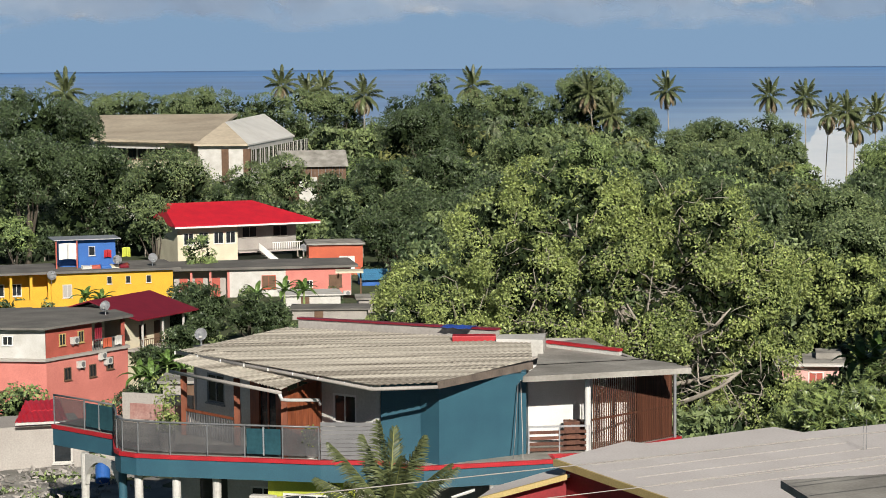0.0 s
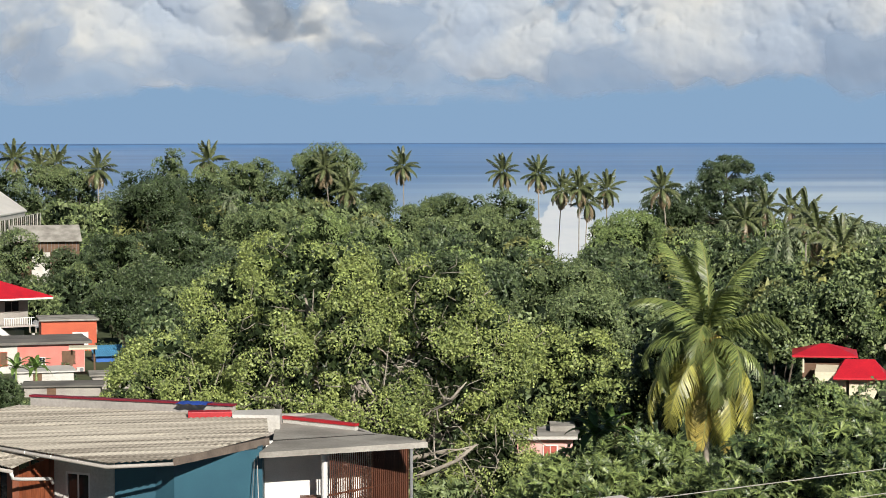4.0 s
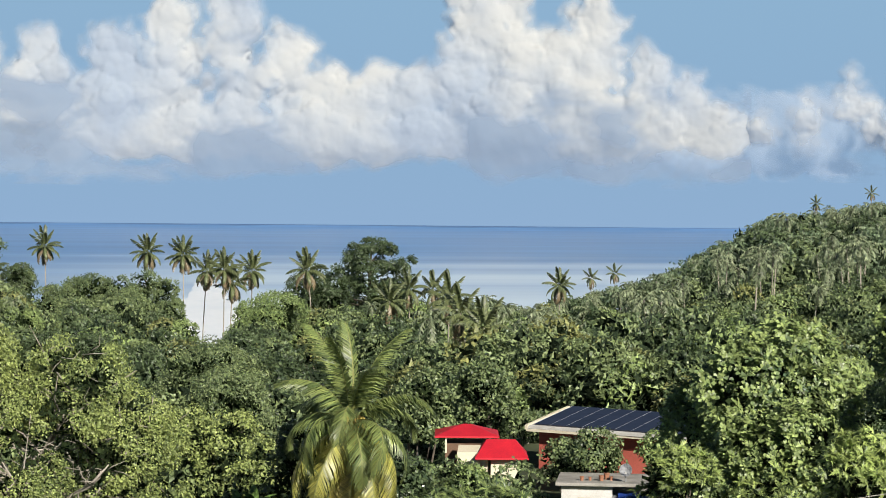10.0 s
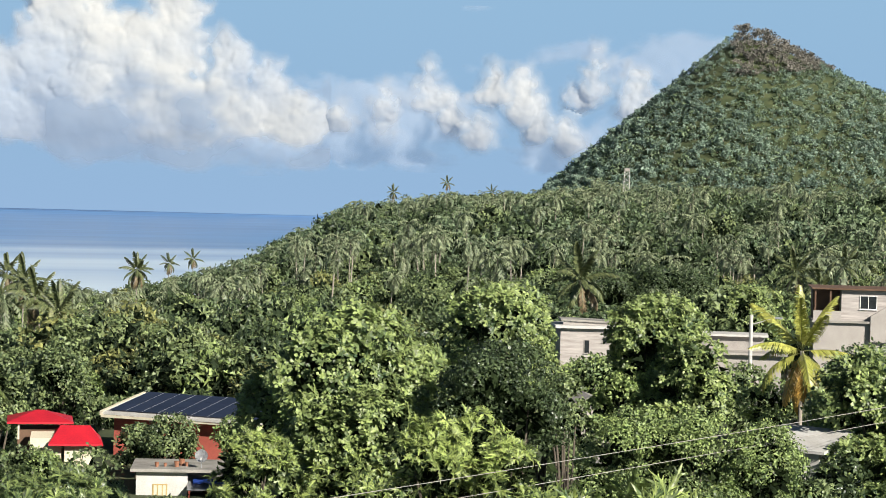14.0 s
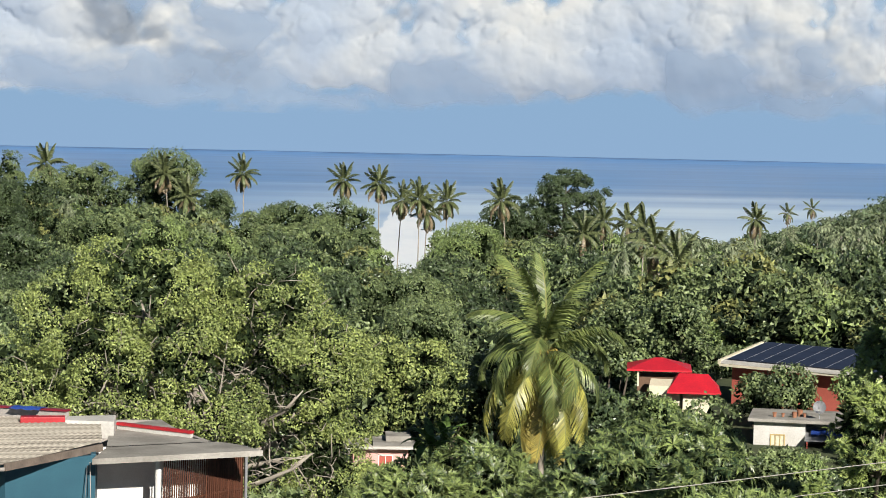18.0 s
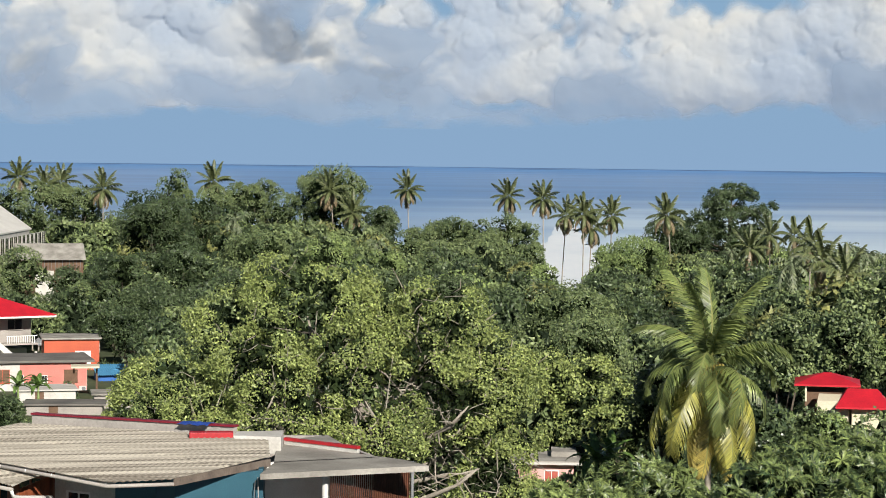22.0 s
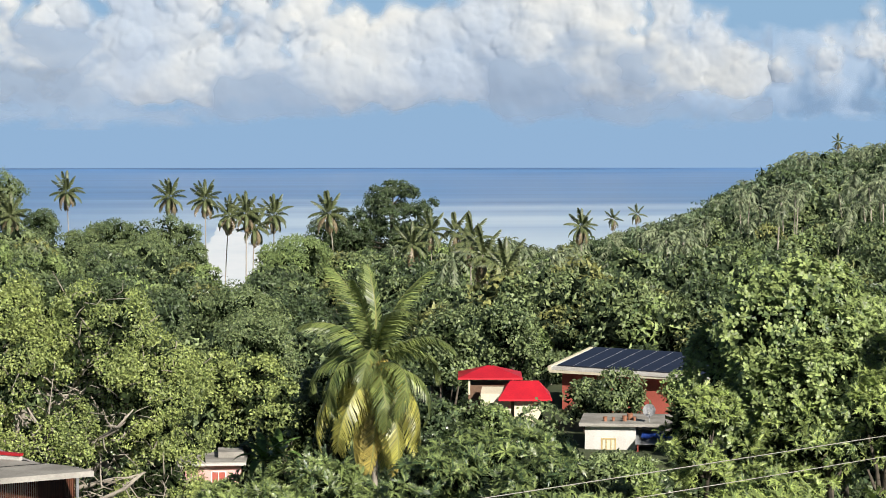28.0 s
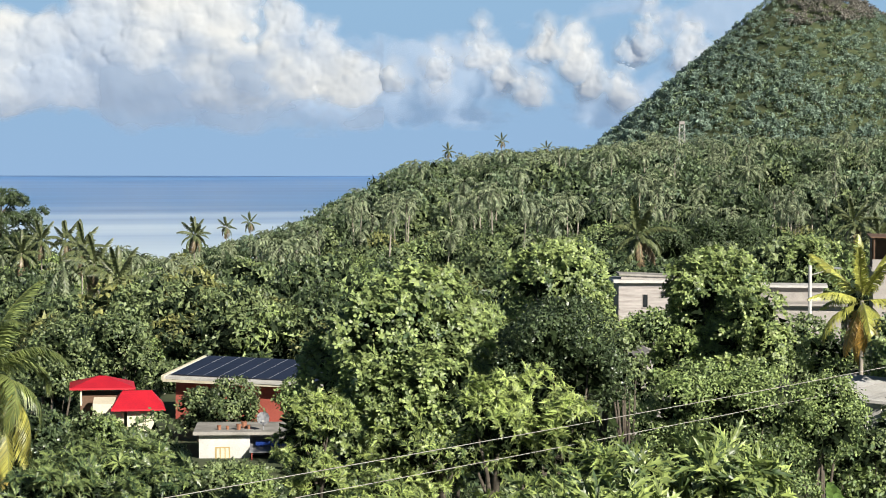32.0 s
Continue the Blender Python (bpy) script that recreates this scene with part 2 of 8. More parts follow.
def land(x, y):
    """Height of the ground over the sea."""
    x, y = np.asarray(x, float), np.asarray(y, float)
    r, b = np.hypot(x, y), np.degrees(np.arctan2(x, y))
    za = np.interp(r, *zip(*R_A))
    rr, rz = np.interp(b, [p[0] for p in RIDGE], [p[1] for p in RIDGE]), np.interp(b, [p[0] for p in RIDGE], [p[2] for p in RIDGE])
    near = np.interp(r, *zip(*R_A[:8])) + np.interp(r, (100, 150, 220), (0, 0.0, 0.5))
    t = np.clip((r - 220) / np.maximum(rr - 220, 1), 0, 1)
    dip = -9 * np.sin(np.pi * np.clip(t * 1.6, 0, 1))
    zb = near + (rz - near) * t ** 1.3 + dip * (1 - 0.3 * t)
    back = np.clip((r - rr) / 260, 0, None)
    zb = np.where(r > rr, rz - (rz + 8) * smooth(back, 0, 1) * (1 - smooth(b, 23, 25)), zb)
    za = za + 0.5 * smooth(-b, 12.6, 13.4) * smooth(r, 84, 90) * (1 - smooth(r, 93, 100)) - 5.5 * smooth(-b, 12.3, 14.0) * smooth(r, 102, 132) * (1 - smooth(r, 205, 225))
    za = za - 17 * smooth(b, 3.5, 3.9) * (1 - smooth(b, 4.7, 5.0)) * smooth(r, 400, 470)
    s = smooth(b, 9, 12.5) * (1 - smooth(b, 95, 120))
    z = za * (1 - s) + zb * s
    dx, dy = x - PEAK.x, y - PEAK.y
    c, n = math.cos(radians(28.25)), math.sin(radians(28.25))
    across, along = dx * c - dy * n, dx * n + dy * c
    d = np.hypot(across * np.where(across < 0, 1.0, 0.6), along * 0.75)
    cone = 196 - 0.90 * np.sqrt(d * d + 25)
    return np.where(cone > z - 10, np.maximum(z, cone) + np.maximum(0, 10 - np.abs(cone - z)) * 0.3, z)


def height(p):
    return float(land(p[0], p[1]))


ground_r = np.concatenate([np.linspace(0.0, 120, 60), np.geomspace(124, 2600, 150)])
ground_b = np.concatenate([np.linspace(-180, -25, 30, endpoint=False), np.linspace(-25, 45, 180, endpoint=False), np.linspace(45, 180, 30)])
gb, gr = np.meshgrid(np.radians(ground_b), ground_r)
gx, gy = gr * np.sin(gb), gr * np.cos(gb)
gz = land(gx, gy)
gv = np.stack([gx, gy, gz], -1).reshape(-1, 3)
nb = len(ground_b)
gi, gj = np.meshgrid(np.arange(len(ground_r) - 1), np.arange(nb - 1), indexing="ij")
g0 = (gi * nb + gj).ravel()
ground = new("ground", mesh_np("ground", gv, np.stack([g0, g0 + nb, g0 + nb + 1, g0 + 1], 1), [EARTH], True))
tagged(ground, "brown and green earth of the hillside and the wooded plain", "ground", kind="structure")

SEA = noisy("sea", (0.10, 0.26, 0.54), (0.04, 0.135, 0.37), rough=0.3, scale=0.004, fine=0.02, bump=0.0, streak=(0.25, 1.6, 1), spec=0.35)
# paler colour nearer the balcony, in long streaks
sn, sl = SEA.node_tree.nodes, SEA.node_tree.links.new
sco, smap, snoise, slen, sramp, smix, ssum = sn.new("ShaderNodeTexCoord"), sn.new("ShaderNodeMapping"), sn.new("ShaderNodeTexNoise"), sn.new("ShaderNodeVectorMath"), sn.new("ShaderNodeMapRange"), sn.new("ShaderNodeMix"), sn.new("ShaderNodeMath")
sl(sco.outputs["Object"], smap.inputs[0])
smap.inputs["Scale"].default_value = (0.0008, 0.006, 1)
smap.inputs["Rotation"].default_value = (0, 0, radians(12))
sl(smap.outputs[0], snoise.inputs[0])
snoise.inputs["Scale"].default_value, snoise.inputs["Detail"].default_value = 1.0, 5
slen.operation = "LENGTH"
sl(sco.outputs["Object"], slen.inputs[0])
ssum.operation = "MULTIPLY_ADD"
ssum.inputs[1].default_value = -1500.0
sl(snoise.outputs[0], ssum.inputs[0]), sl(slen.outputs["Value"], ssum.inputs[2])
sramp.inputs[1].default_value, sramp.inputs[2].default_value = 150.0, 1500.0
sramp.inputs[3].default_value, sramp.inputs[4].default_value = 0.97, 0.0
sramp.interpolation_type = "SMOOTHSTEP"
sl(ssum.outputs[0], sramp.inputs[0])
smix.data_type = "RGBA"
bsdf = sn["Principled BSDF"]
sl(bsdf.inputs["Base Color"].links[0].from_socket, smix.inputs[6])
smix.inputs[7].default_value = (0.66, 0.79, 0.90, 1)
# the pale colour is strongest east of north
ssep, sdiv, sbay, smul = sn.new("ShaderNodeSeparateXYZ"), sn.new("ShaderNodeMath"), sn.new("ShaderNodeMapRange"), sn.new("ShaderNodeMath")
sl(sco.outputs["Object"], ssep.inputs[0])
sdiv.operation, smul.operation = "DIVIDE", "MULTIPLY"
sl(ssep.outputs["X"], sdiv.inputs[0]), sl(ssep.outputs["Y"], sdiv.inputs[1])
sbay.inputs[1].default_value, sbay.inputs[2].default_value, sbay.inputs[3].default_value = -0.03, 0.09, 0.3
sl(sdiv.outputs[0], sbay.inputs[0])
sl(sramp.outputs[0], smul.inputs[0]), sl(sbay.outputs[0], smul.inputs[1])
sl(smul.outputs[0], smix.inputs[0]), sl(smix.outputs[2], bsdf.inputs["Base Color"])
bm = bmesh.new()
bmesh.ops.create_circle(bm, cap_ends=True, segments=128, radius=4900)
me = bpy.data.meshes.new("water")
bm.to_mesh(me), bm.free()
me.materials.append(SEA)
water = tagged(new("water", me), "calm blue sea with pale streaks", "sea", kind="structure")

# white sheet just above the water, narrowing with distance
WHITE_PATCH = noisy("white_patch", (0.88, 0.91, 0.94), (0.72, 0.79, 0.86), rough=0.7, scale=0.02, fine=0.2, bump=0.0, streak=(1.0, 0.25, 1))
patch_rng = np.random.default_rng(31)
V, F = [], []
for i in range(26):
    r, u = 720 + 22 * i, i / 25
    for k in range(9):
        half = 0.95 * (1 - 0.75 * u ** 1.5) * (1 + (0.25 * patch_rng.normal() * u if k in (0, 8) else 0.0))
        q = place(4.2 - half + half * k / 4, r + patch_rng.uniform(-9, 9))
        V.append((q.x, q.y, 0.12))
for i in range(25):
    for k in range(8):
        F.append((i * 9 + k, (i + 1) * 9 + k, (i + 1) * 9 + k + 1, i * 9 + k + 1))
tagged(new("surf", mesh_np("surf", V, F, [WHITE_PATCH], True)), "white patch on the water at the shore", "surf", kind="structure")

# ---- plants ----
def leaf_proto(kind):
    """A small leaf or leaf spray, root at the origin, growing along +y; triangles."""
    if kind == "spray":
        v = [(0, 0, 0), (-0.32, 0.42, 0.06), (0.30, 0.50, 0.05), (0, 1.0, -0.12)]
        return np.array(v), np.array([(0, 2, 1), (1, 2, 3)])
    if kind == "blade":
        return np.array([(-0.3, 0, 0.0), (0.32, 0.12, 0.0), (0.04, 1.0, -0.12)]), np.array([(0, 1, 2)])
    if kind == "lobed":
        # breadfruit leaf with deep lobes, folded along the midrib
        v = [(0, 0, 0), (0.09, 0.48, 0.04), (-0.09, 0.48, 0.04), (0, 0.5, 0.0), (0, 1.0, -0.24)]
        f = [(0, 1, 3), (0, 3, 2), (3, 1, 4), (3, 4, 2)]
        for y, w, z in ((0.2, 0.19, 0.0), (0.38, 0.24, 0.0), (0.58, 0.19, -0.05)):
            for sd in (1, -1):
                a = len(v)
                v += [(0.03 * sd, y - 0.04, 0.02 + z * 0.5), (0.04 * sd, y + 0.11, 0.01 + z * 0.7), (w * sd, y + 0.2, 0.05 + z * 2)]
                f.append((a, a + 2, a + 1) if sd > 0 else (a, a + 1, a + 2))
        return np.array(v), np.array(f)
    if kind == "lobed_far":
        v = [(0, 0, 0), (0, 0.5, 0.0), (0, 1.0, -0.2), (0.26, 0.56, 0.05), (0.2, 0.86, -0.06), (-0.26, 0.56, 0.05), (-0.2, 0.86, -0.06)]
        return np.array(v), np.array([(0, 3, 1), (1, 4, 2), (0, 1, 5), (1, 2, 6)])


def frames_from(normals, rng, up=0.0):
    """Rotation matrices whose y axis lies about along the given directions, with a random turn about it."""
    y = normals / np.linalg.norm(normals, axis=1, keepdims=True)
    a = rng.normal(size=y.shape) + np.array(sun_way) * up + np.array((0, 0, 0.3 * up))
    x = np.cross(y, a)
    x /= np.linalg.norm(x, axis=1, keepdims=True) + 1e-9
    z = np.cross(x, y)
    return np.stack([x, y, z], 2)


def scatter(proto, pos, rot, size):
    v, f = proto
    V = np.einsum("nij,kj->nki", rot, v) * size[:, None, None] + pos[:, None, :]
    F = f[None] + (np.arange(len(pos)) * len(v))[:, None, None]
    return V.reshape(-1, 3), F.reshape(-1, 3)


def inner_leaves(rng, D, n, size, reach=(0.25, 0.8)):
    """Leaves deep inside a crown's domes, mostly given near-black colours as painted shade."""
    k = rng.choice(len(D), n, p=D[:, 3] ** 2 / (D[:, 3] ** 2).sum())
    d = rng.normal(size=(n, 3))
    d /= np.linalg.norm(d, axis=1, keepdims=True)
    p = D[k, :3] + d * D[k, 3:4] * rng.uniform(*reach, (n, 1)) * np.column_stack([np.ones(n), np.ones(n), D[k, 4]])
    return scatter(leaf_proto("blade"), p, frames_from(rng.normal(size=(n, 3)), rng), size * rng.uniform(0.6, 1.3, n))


def clump_crown(rng, w, h, domes, clumps, size=(0.085, 0.14), squash=0.85, low=0.6):
    """A crown of some overlapping domes, set all over with leafy clumps. Gives the domes and the clumps (x, y, z, radius, squash) and the clumps' outward ways; foot at z = 0."""
    D = []
    h -= 0.055 * w
    for i in range(domes):
        a = 2.4 * i + rng.uniform(-0.5, 0.5)
        if i == 0:
            rad, top, s = w * 0.33, h, 0.25
        else:
            rad, top, s = w * rng.uniform(0.2, 0.31), h - min(h * (1 - low), w * 0.75) * rng.uniform(0.06, 1.0), rng.uniform(0.75, 1.0)
        rad = min(rad, top * 0.55)
        D.append((math.cos(a) * s * (w / 2 - rad), math.sin(a) * s * (w / 2 - rad), top - rad * squash, rad, squash))
    D = np.array(D)
    k = rng.choice(domes, clumps, p=D[:, 3] ** 2 / (D[:, 3] ** 2).sum())
    d = rng.normal(size=(clumps, 3))
    d /= np.linalg.norm(d, axis=1, keepdims=True)
    d[:, 2] = np.where(d[:, 2] < -0.45, -d[:, 2], d[:, 2])
    rad = w * rng.uniform(*size, clumps)
    c = D[k, :3] + d * (D[k, 3] - rad * 0.5)[:, None] * np.array((1, 1, squash))
    gap = np.linalg.norm((c[:, None, :] - D[None, :, :3]) / np.array((1, 1, squash)), axis=2) / D[None, :, 3]
    ok = gap.min(1) > 0.55
    return D, np.column_stack([c, rad, np.full(clumps, 0.85)])[ok], d[ok]


def clump_leaves(rng, C, out, n, size, leaf, loose=0.6):
    """Leaves over the outer sides of the clumps, facing about outwards; arrays of vertices and triangles."""
    k = rng.choice(len(C), n, p=C[:, 3] ** 2 / (C[:, 3] ** 2).sum())
    d = rng.normal(size=(n, 3))
    d /= np.linalg.norm(d, axis=1, keepdims=True)
    dot = (d * out[k]).sum(1, keepdims=True)
    d = np.where(dot < -0.15, d - 2 * dot * out[k], d)
    p = C[k, :3] + d * C[k, 3:4] * (1 - 0.35 * rng.random((n, 1)) ** 1.5 + 0.1 * rng.normal(size=(n, 1))) * np.array((1, 1, 0.85))
    z = d * 0.8 + out[k] * 0.25 + rng.normal(size=(n, 3)) * loose
    z /= np.linalg.norm(z, axis=1, keepdims=True)
    y = rng.normal(size=(n, 3)) + d * 0.4 - np.array((0, 0, 0.35))
    y -= z * (y * z).sum(1, keepdims=True)
    y /= np.linalg.norm(y, axis=1, keepdims=True)
    return scatter(leaf_proto(leaf), p, np.stack([np.cross(y, z), y, z], 2), size * rng.uniform(0.65, 1.3, n))


def tree(name, pos, w, h, trunk, leaf, mat, n, size, label, rng, clumps=40, bark=None, squash=0.85, category="tree", domes=6, group="", limbs=6, low=0.6, loose=0.6, clump=(0.085, 0.14)):
    """A tree: tapered trunk with limbs, and a crown of leafy clumps. h: whole height, trunk: height to the crown."""
    t = thing(name, Matrix.Translation(pos), label, category, group)
    D, C, out = clump_crown(rng, w, h - trunk, domes, clumps, clump, squash, low)
    D[:, 2] += trunk
    C[:, 2] += trunk
    V, F = clump_leaves(rng, C, out, n, size, leaf, loose)
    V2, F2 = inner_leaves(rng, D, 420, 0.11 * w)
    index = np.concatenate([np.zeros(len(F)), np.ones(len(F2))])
    child("crown", mesh_np("crown", np.concatenate([V, V2]), np.concatenate([F, F2 + len(V)]), [mat, CORE_SHADE], True, index), t)
    bm = bmesh.new()
    r0 = 0.02 * h + 0.06
    top = trunk + (h - trunk) * 0.45
    lean = rng.normal(size=2) * 0.03 * h
    tube([(0, 0, -0.6), (lean[0] * 0.3, lean[1] * 0.3, trunk * 0.5), (lean[0], lean[1], trunk), (lean[0] * 1.3, lean[1] * 1.3, top)], [r0 * 1.25, r0, r0 * 0.8, r0 * 0.35], 8, bm)
    for b in D[:limbs]:
        s = Vector((lean[0], lean[1], trunk * rng.uniform(0.75, 1.1)))
        e = Vector(b[:3])
        mid = s.lerp(e, 0.5) + Vector(rng.normal(size=3) * 0.05 * w)
        tube([s, mid, e], [r0 * 0.5, r0 * 0.3, r0 * 0.1], 5, bm)
    part("trunk", bm, bark or DARK_BARK, t)
    return t


def frond_mesh(rng, length, droop, leaflets, width, mats, steps=12, blade=1):
    """One palm frond along +y: a curved rib with hanging leaflets in two rows."""
    s = np.linspace(0, 1, steps)
    ang = 0.15 - droop * s ** 1.5
    dy, dz = np.cos(ang), np.sin(ang)
    ry, rz = np.concatenate([[0], np.cumsum(dy[:-1])]) * length / (steps - 1), np.concatenate([[0], np.cumsum(dz[:-1])]) * length / (steps - 1)
    V, F, I = [], [], []
    w = 0.009 * (1 - s) + 0.003
    for i in range(steps):
        V += [(-w[i], ry[i], rz[i]), (w[i], ry[i], rz[i]), (0, ry[i], rz[i] - w[i])]
    for i in range(steps - 1):
        a = i * 3
        for p, q in ((0, 1), (1, 2), (2, 0)):
            F += [(a + p, a + q, a + 3 + q), (a + p, a + 3 + q, a + 3 + p)]
            I += [1, 1]
    for k in range(leaflets):
        u = 0.12 + 0.88 * (k + 0.5) / leaflets
        y, z, a = np.interp(u, s, ry), np.interp(u, s, rz), np.interp(u, s, ang)
        ll = width * (math.sin(math.pi * (u * 0.86 + 0.1)) ** 0.6) * rng.uniform(0.85, 1.1)
        for side in (-1, 1):
            fwd = 0.55 + 0.5 * u
            fall = rng.uniform(1.0, 2.4)
            fwd += rng.uniform(-0.2, 0.2)
            d = Vector((side, fwd * math.cos(a), fwd * math.sin(a) - fall * 0.35)).normalized()
            d2 = Vector((side * 0.75, fwd * math.cos(a), fwd * math.sin(a) - fall * 1.3)).normalized()
            p0 = Vector((0, y, z))
            p1 = p0 + d * ll * 0.55
            p2 = p1 + d2 * ll * 0.45
            g = Vector((0, math.cos(a), math.sin(a))) * 0.05 * blade
            b = len(V)
            V += [tuple(p0 - g * 0.5), tuple(p0 + g * 0.5), tuple(p1 + g * 0.6), tuple(p1 - g * 0.6), tuple(p2)]
            F += [(b, b + 1, b + 2), (b, b + 2, b + 3), (b + 3, b + 2, b + 4)]
            I += [0, 0, 0]
    return mesh_np("frond", V, F, mats, False, I)


def palm(pos, h, crown_r, rng, label, fronds, n=20, lean=(0, 0), group="", trunk_r=0.16, tilts=(82, -80), nuts=0):
    """A coconut palm: curved ringed trunk and fronds that droop more the older they are."""
    t = thing("palm_tree", Matrix.Translation(pos), label, "palm", group)
    pts, radii = [], []
    for i in range(9):
        s = i / 8
        pts.append((lean[0] * s ** 1.7, lean[1] * s ** 1.7, -0.5 + (h + 0.5) * s))
        radii.append(trunk_r * (1.5 - 0.7 * min(1, s * 4)) if s < 0.25 else trunk_r * (0.8 - 0.15 * s))
    part("trunk", tube(pts, radii, 8), PALE_BARK, t)
    top = Vector(pts[-1])
    for i in range(n):
        s = i / (n - 1)
        a = i * 2.39996 + rng.uniform(-0.2, 0.2)
        tilt = radians(tilts[0] + (tilts[1] - tilts[0]) * s ** 0.85) + rng.uniform(-0.12, 0.12)
        k = min(len(fronds) - 1, int(s * len(fronds)))
        m = Matrix.Translation(top + Vector((0, 0, 0.15 - 0.4 * s))) @ Matrix.Rotation(a, 4, "Z") @ Matrix.Rotation(tilt, 4, "X") @ Matrix.Rotation(rng.uniform(-0.5, 0.5), 4, "Y") @ Matrix.Scale(crown_r * rng.uniform(0.88, 1.08), 4)
        child("frond", fronds[k], t, "", m)
    for i in range(nuts):
        a, w = i * 2.4, rng.uniform(0.35, 0.6)
        p = top + Vector((w * math.cos(a), w * math.sin(a), rng.uniform(-0.75, 0.1)))
        if i % 3:
            part("flower_stalk", tube([top + Vector((0, 0, -0.2)), top.lerp(p, 0.7) + Vector((0, 0, 0.35)), p * 1.0 + (p - top) * 0.7], [0.05, 0.06, 0.02], 5), FROND_OLD, t, "orange-yellow flower stalk")
        else:
            bm = bmesh.new()
            bmesh.ops.create_icosphere(bm, subdivisions=2, radius=0.17, matrix=Matrix.Translation(p) @ Matrix.Diagonal((0.85, 0.85, 1.15, 1)))
            part("coconut", bm, FROND_TAN, t, "yellow-green coconut")
    return t


# ---- houses ----
def stand(bearing, r, z, turn=0.0):
    """A frame on the ground: x to the right as seen from the balcony, y away from it; turn: degrees anticlockwise from above."""
    return Matrix.Translation(place(bearing, r, z)) @ Matrix.Rotation(radians(turn - bearing), 4, "Z")


TEAL = noisy("teal_paint", (0.034, 0.112, 0.155), (0.026, 0.088, 0.13), rough=0.6, scale=1.2, fine=25, bump=0.05)
WHITE = noisy("white_paint", (0.78, 0.78, 0.76), (0.62, 0.61, 0.58), rough=0.6, scale=1.0, fine=20, bump=0.05)
CONCRETE = noisy("weathered_concrete", (0.42, 0.40, 0.36), (0.16, 0.15, 0.13), rough=0.9, scale=0.6, fine=12, bump=0.2)
SHEET = noisy("weathered_sheet", (0.60, 0.555, 0.47), (0.13, 0.11, 0.085), rough=0.6, scale=1.0, fine=5, bump=0.05, streak=(0.16, 3.2, 1), turn=-54.2, contrast=0.34)
RED_ROOF = noisy("red_roof", (0.60, 0.02, 0.035), (0.45, 0.015, 0.03), rough=0.45, scale=0.8, fine=9, bump=0.03)
PINK = noisy("salmon_paint", (0.66, 0.23, 0.19), (0.52, 0.17, 0.14), rough=0.75, scale=0.6, fine=10, bump=0.05)
YELLOW = noisy("yellow_paint", (0.75, 0.42, 0.03), (0.62, 0.33, 0.02), rough=0.7, scale=0.6, fine=10, bump=0.05)
ORANGE = noisy("orange_red_paint", (0.52, 0.11, 0.05), (0.42, 0.08, 0.04), rough=0.7, scale=0.6, fine=10, bump=0.05)
CREAM = noisy("cream_paint", (0.72, 0.66, 0.50), (0.58, 0.52, 0.38), rough=0.75, scale=0.6, fine=10, bump=0.05)
BLUE = noisy("blue_paint", (0.03, 0.14, 0.45), (0.02, 0.1, 0.36), rough=0.6, scale=0.8, fine=10, bump=0.05)
BROWN = noisy("brown_boards", (0.17, 0.10, 0.06), (0.09, 0.05, 0.03), rough=0.8, scale=0.8, fine=12, bump=0.1)
ROOF_PALE = noisy("pale_roof_felt", (0.66, 0.62, 0.60), (0.57, 0.53, 0.51), rough=0.8, scale=0.5, fine=14, bump=0.05)


GLASS = noisy("dark_glass", (0.03, 0.035, 0.04), (0.015, 0.018, 0.02), rough=0.08, scale=2, fine=8, bump=0.0)
TEAL_GLASS = noisy("teal_glass", (0.03, 0.09, 0.11), (0.02, 0.06, 0.08), rough=0.06, scale=2, fine=8, bump=0.0)
TIMBER = noisy("red_brown_timber", (0.26, 0.075, 0.03), (0.13, 0.035, 0.015), rough=0.55, scale=3, fine=30, bump=0.1, streak=(3, 3, 0.4), vary=0.15)
SLAT_WOOD = noisy("slat_wood", (0.14, 0.055, 0.03), (0.07, 0.025, 0.015), rough=0.6, scale=3, fine=30, bump=0.1, streak=(3, 3, 0.3), vary=0.3)
RAIL_GREY = noisy("grey_metal", (0.22, 0.23, 0.24), (0.15, 0.155, 0.16), rough=0.45, scale=2, fine=20, bump=0.03, metal=0.3)
MESH_GREY = noisy("grey_mesh_screen", (0.12, 0.12, 0.125), (0.08, 0.08, 0.085), rough=0.7, scale=3, fine=60, bump=0.1)
MESH_GREY.node_tree.nodes["Principled BSDF"].inputs["Alpha"].default_value = 0.55
FADED_PINK = noisy("faded_pink_wall", (0.40, 0.25, 0.22), (0.30, 0.14, 0.12), rough=0.8, scale=3, fine=12, bump=0.05)
OLD_BOARD = noisy("old_board", (0.20, 0.16, 0.13), (0.10, 0.08, 0.065), rough=0.9, scale=2, fine=14, bump=0.1)
BOARD_GREY = noisy("grey_boards", (0.20, 0.20, 0.205), (0.14, 0.14, 0.145), rough=0.7, scale=3, fine=30, bump=0.1)
RED_TRIM = noisy("red_trim_paint", (0.48, 0.02, 0.03), (0.34, 0.015, 0.02), rough=0.5, scale=2, fine=20, bump=0.05)
LIME = noisy("lime_paint", (0.50, 0.56, 0.06), (0.42, 0.46, 0.05), rough=0.7, scale=1, fine=15, bump=0.05)
MAROON = noisy("maroon_roof", (0.22, 0.015, 0.03), (0.16, 0.01, 0.02), rough=0.45, scale=1, fine=12, bump=0.03)
RED_WALL = noisy("deep_red_wall", (0.30, 0.025, 0.03), (0.22, 0.02, 0.025), rough=0.7, scale=1, fine=12, bump=0.05)
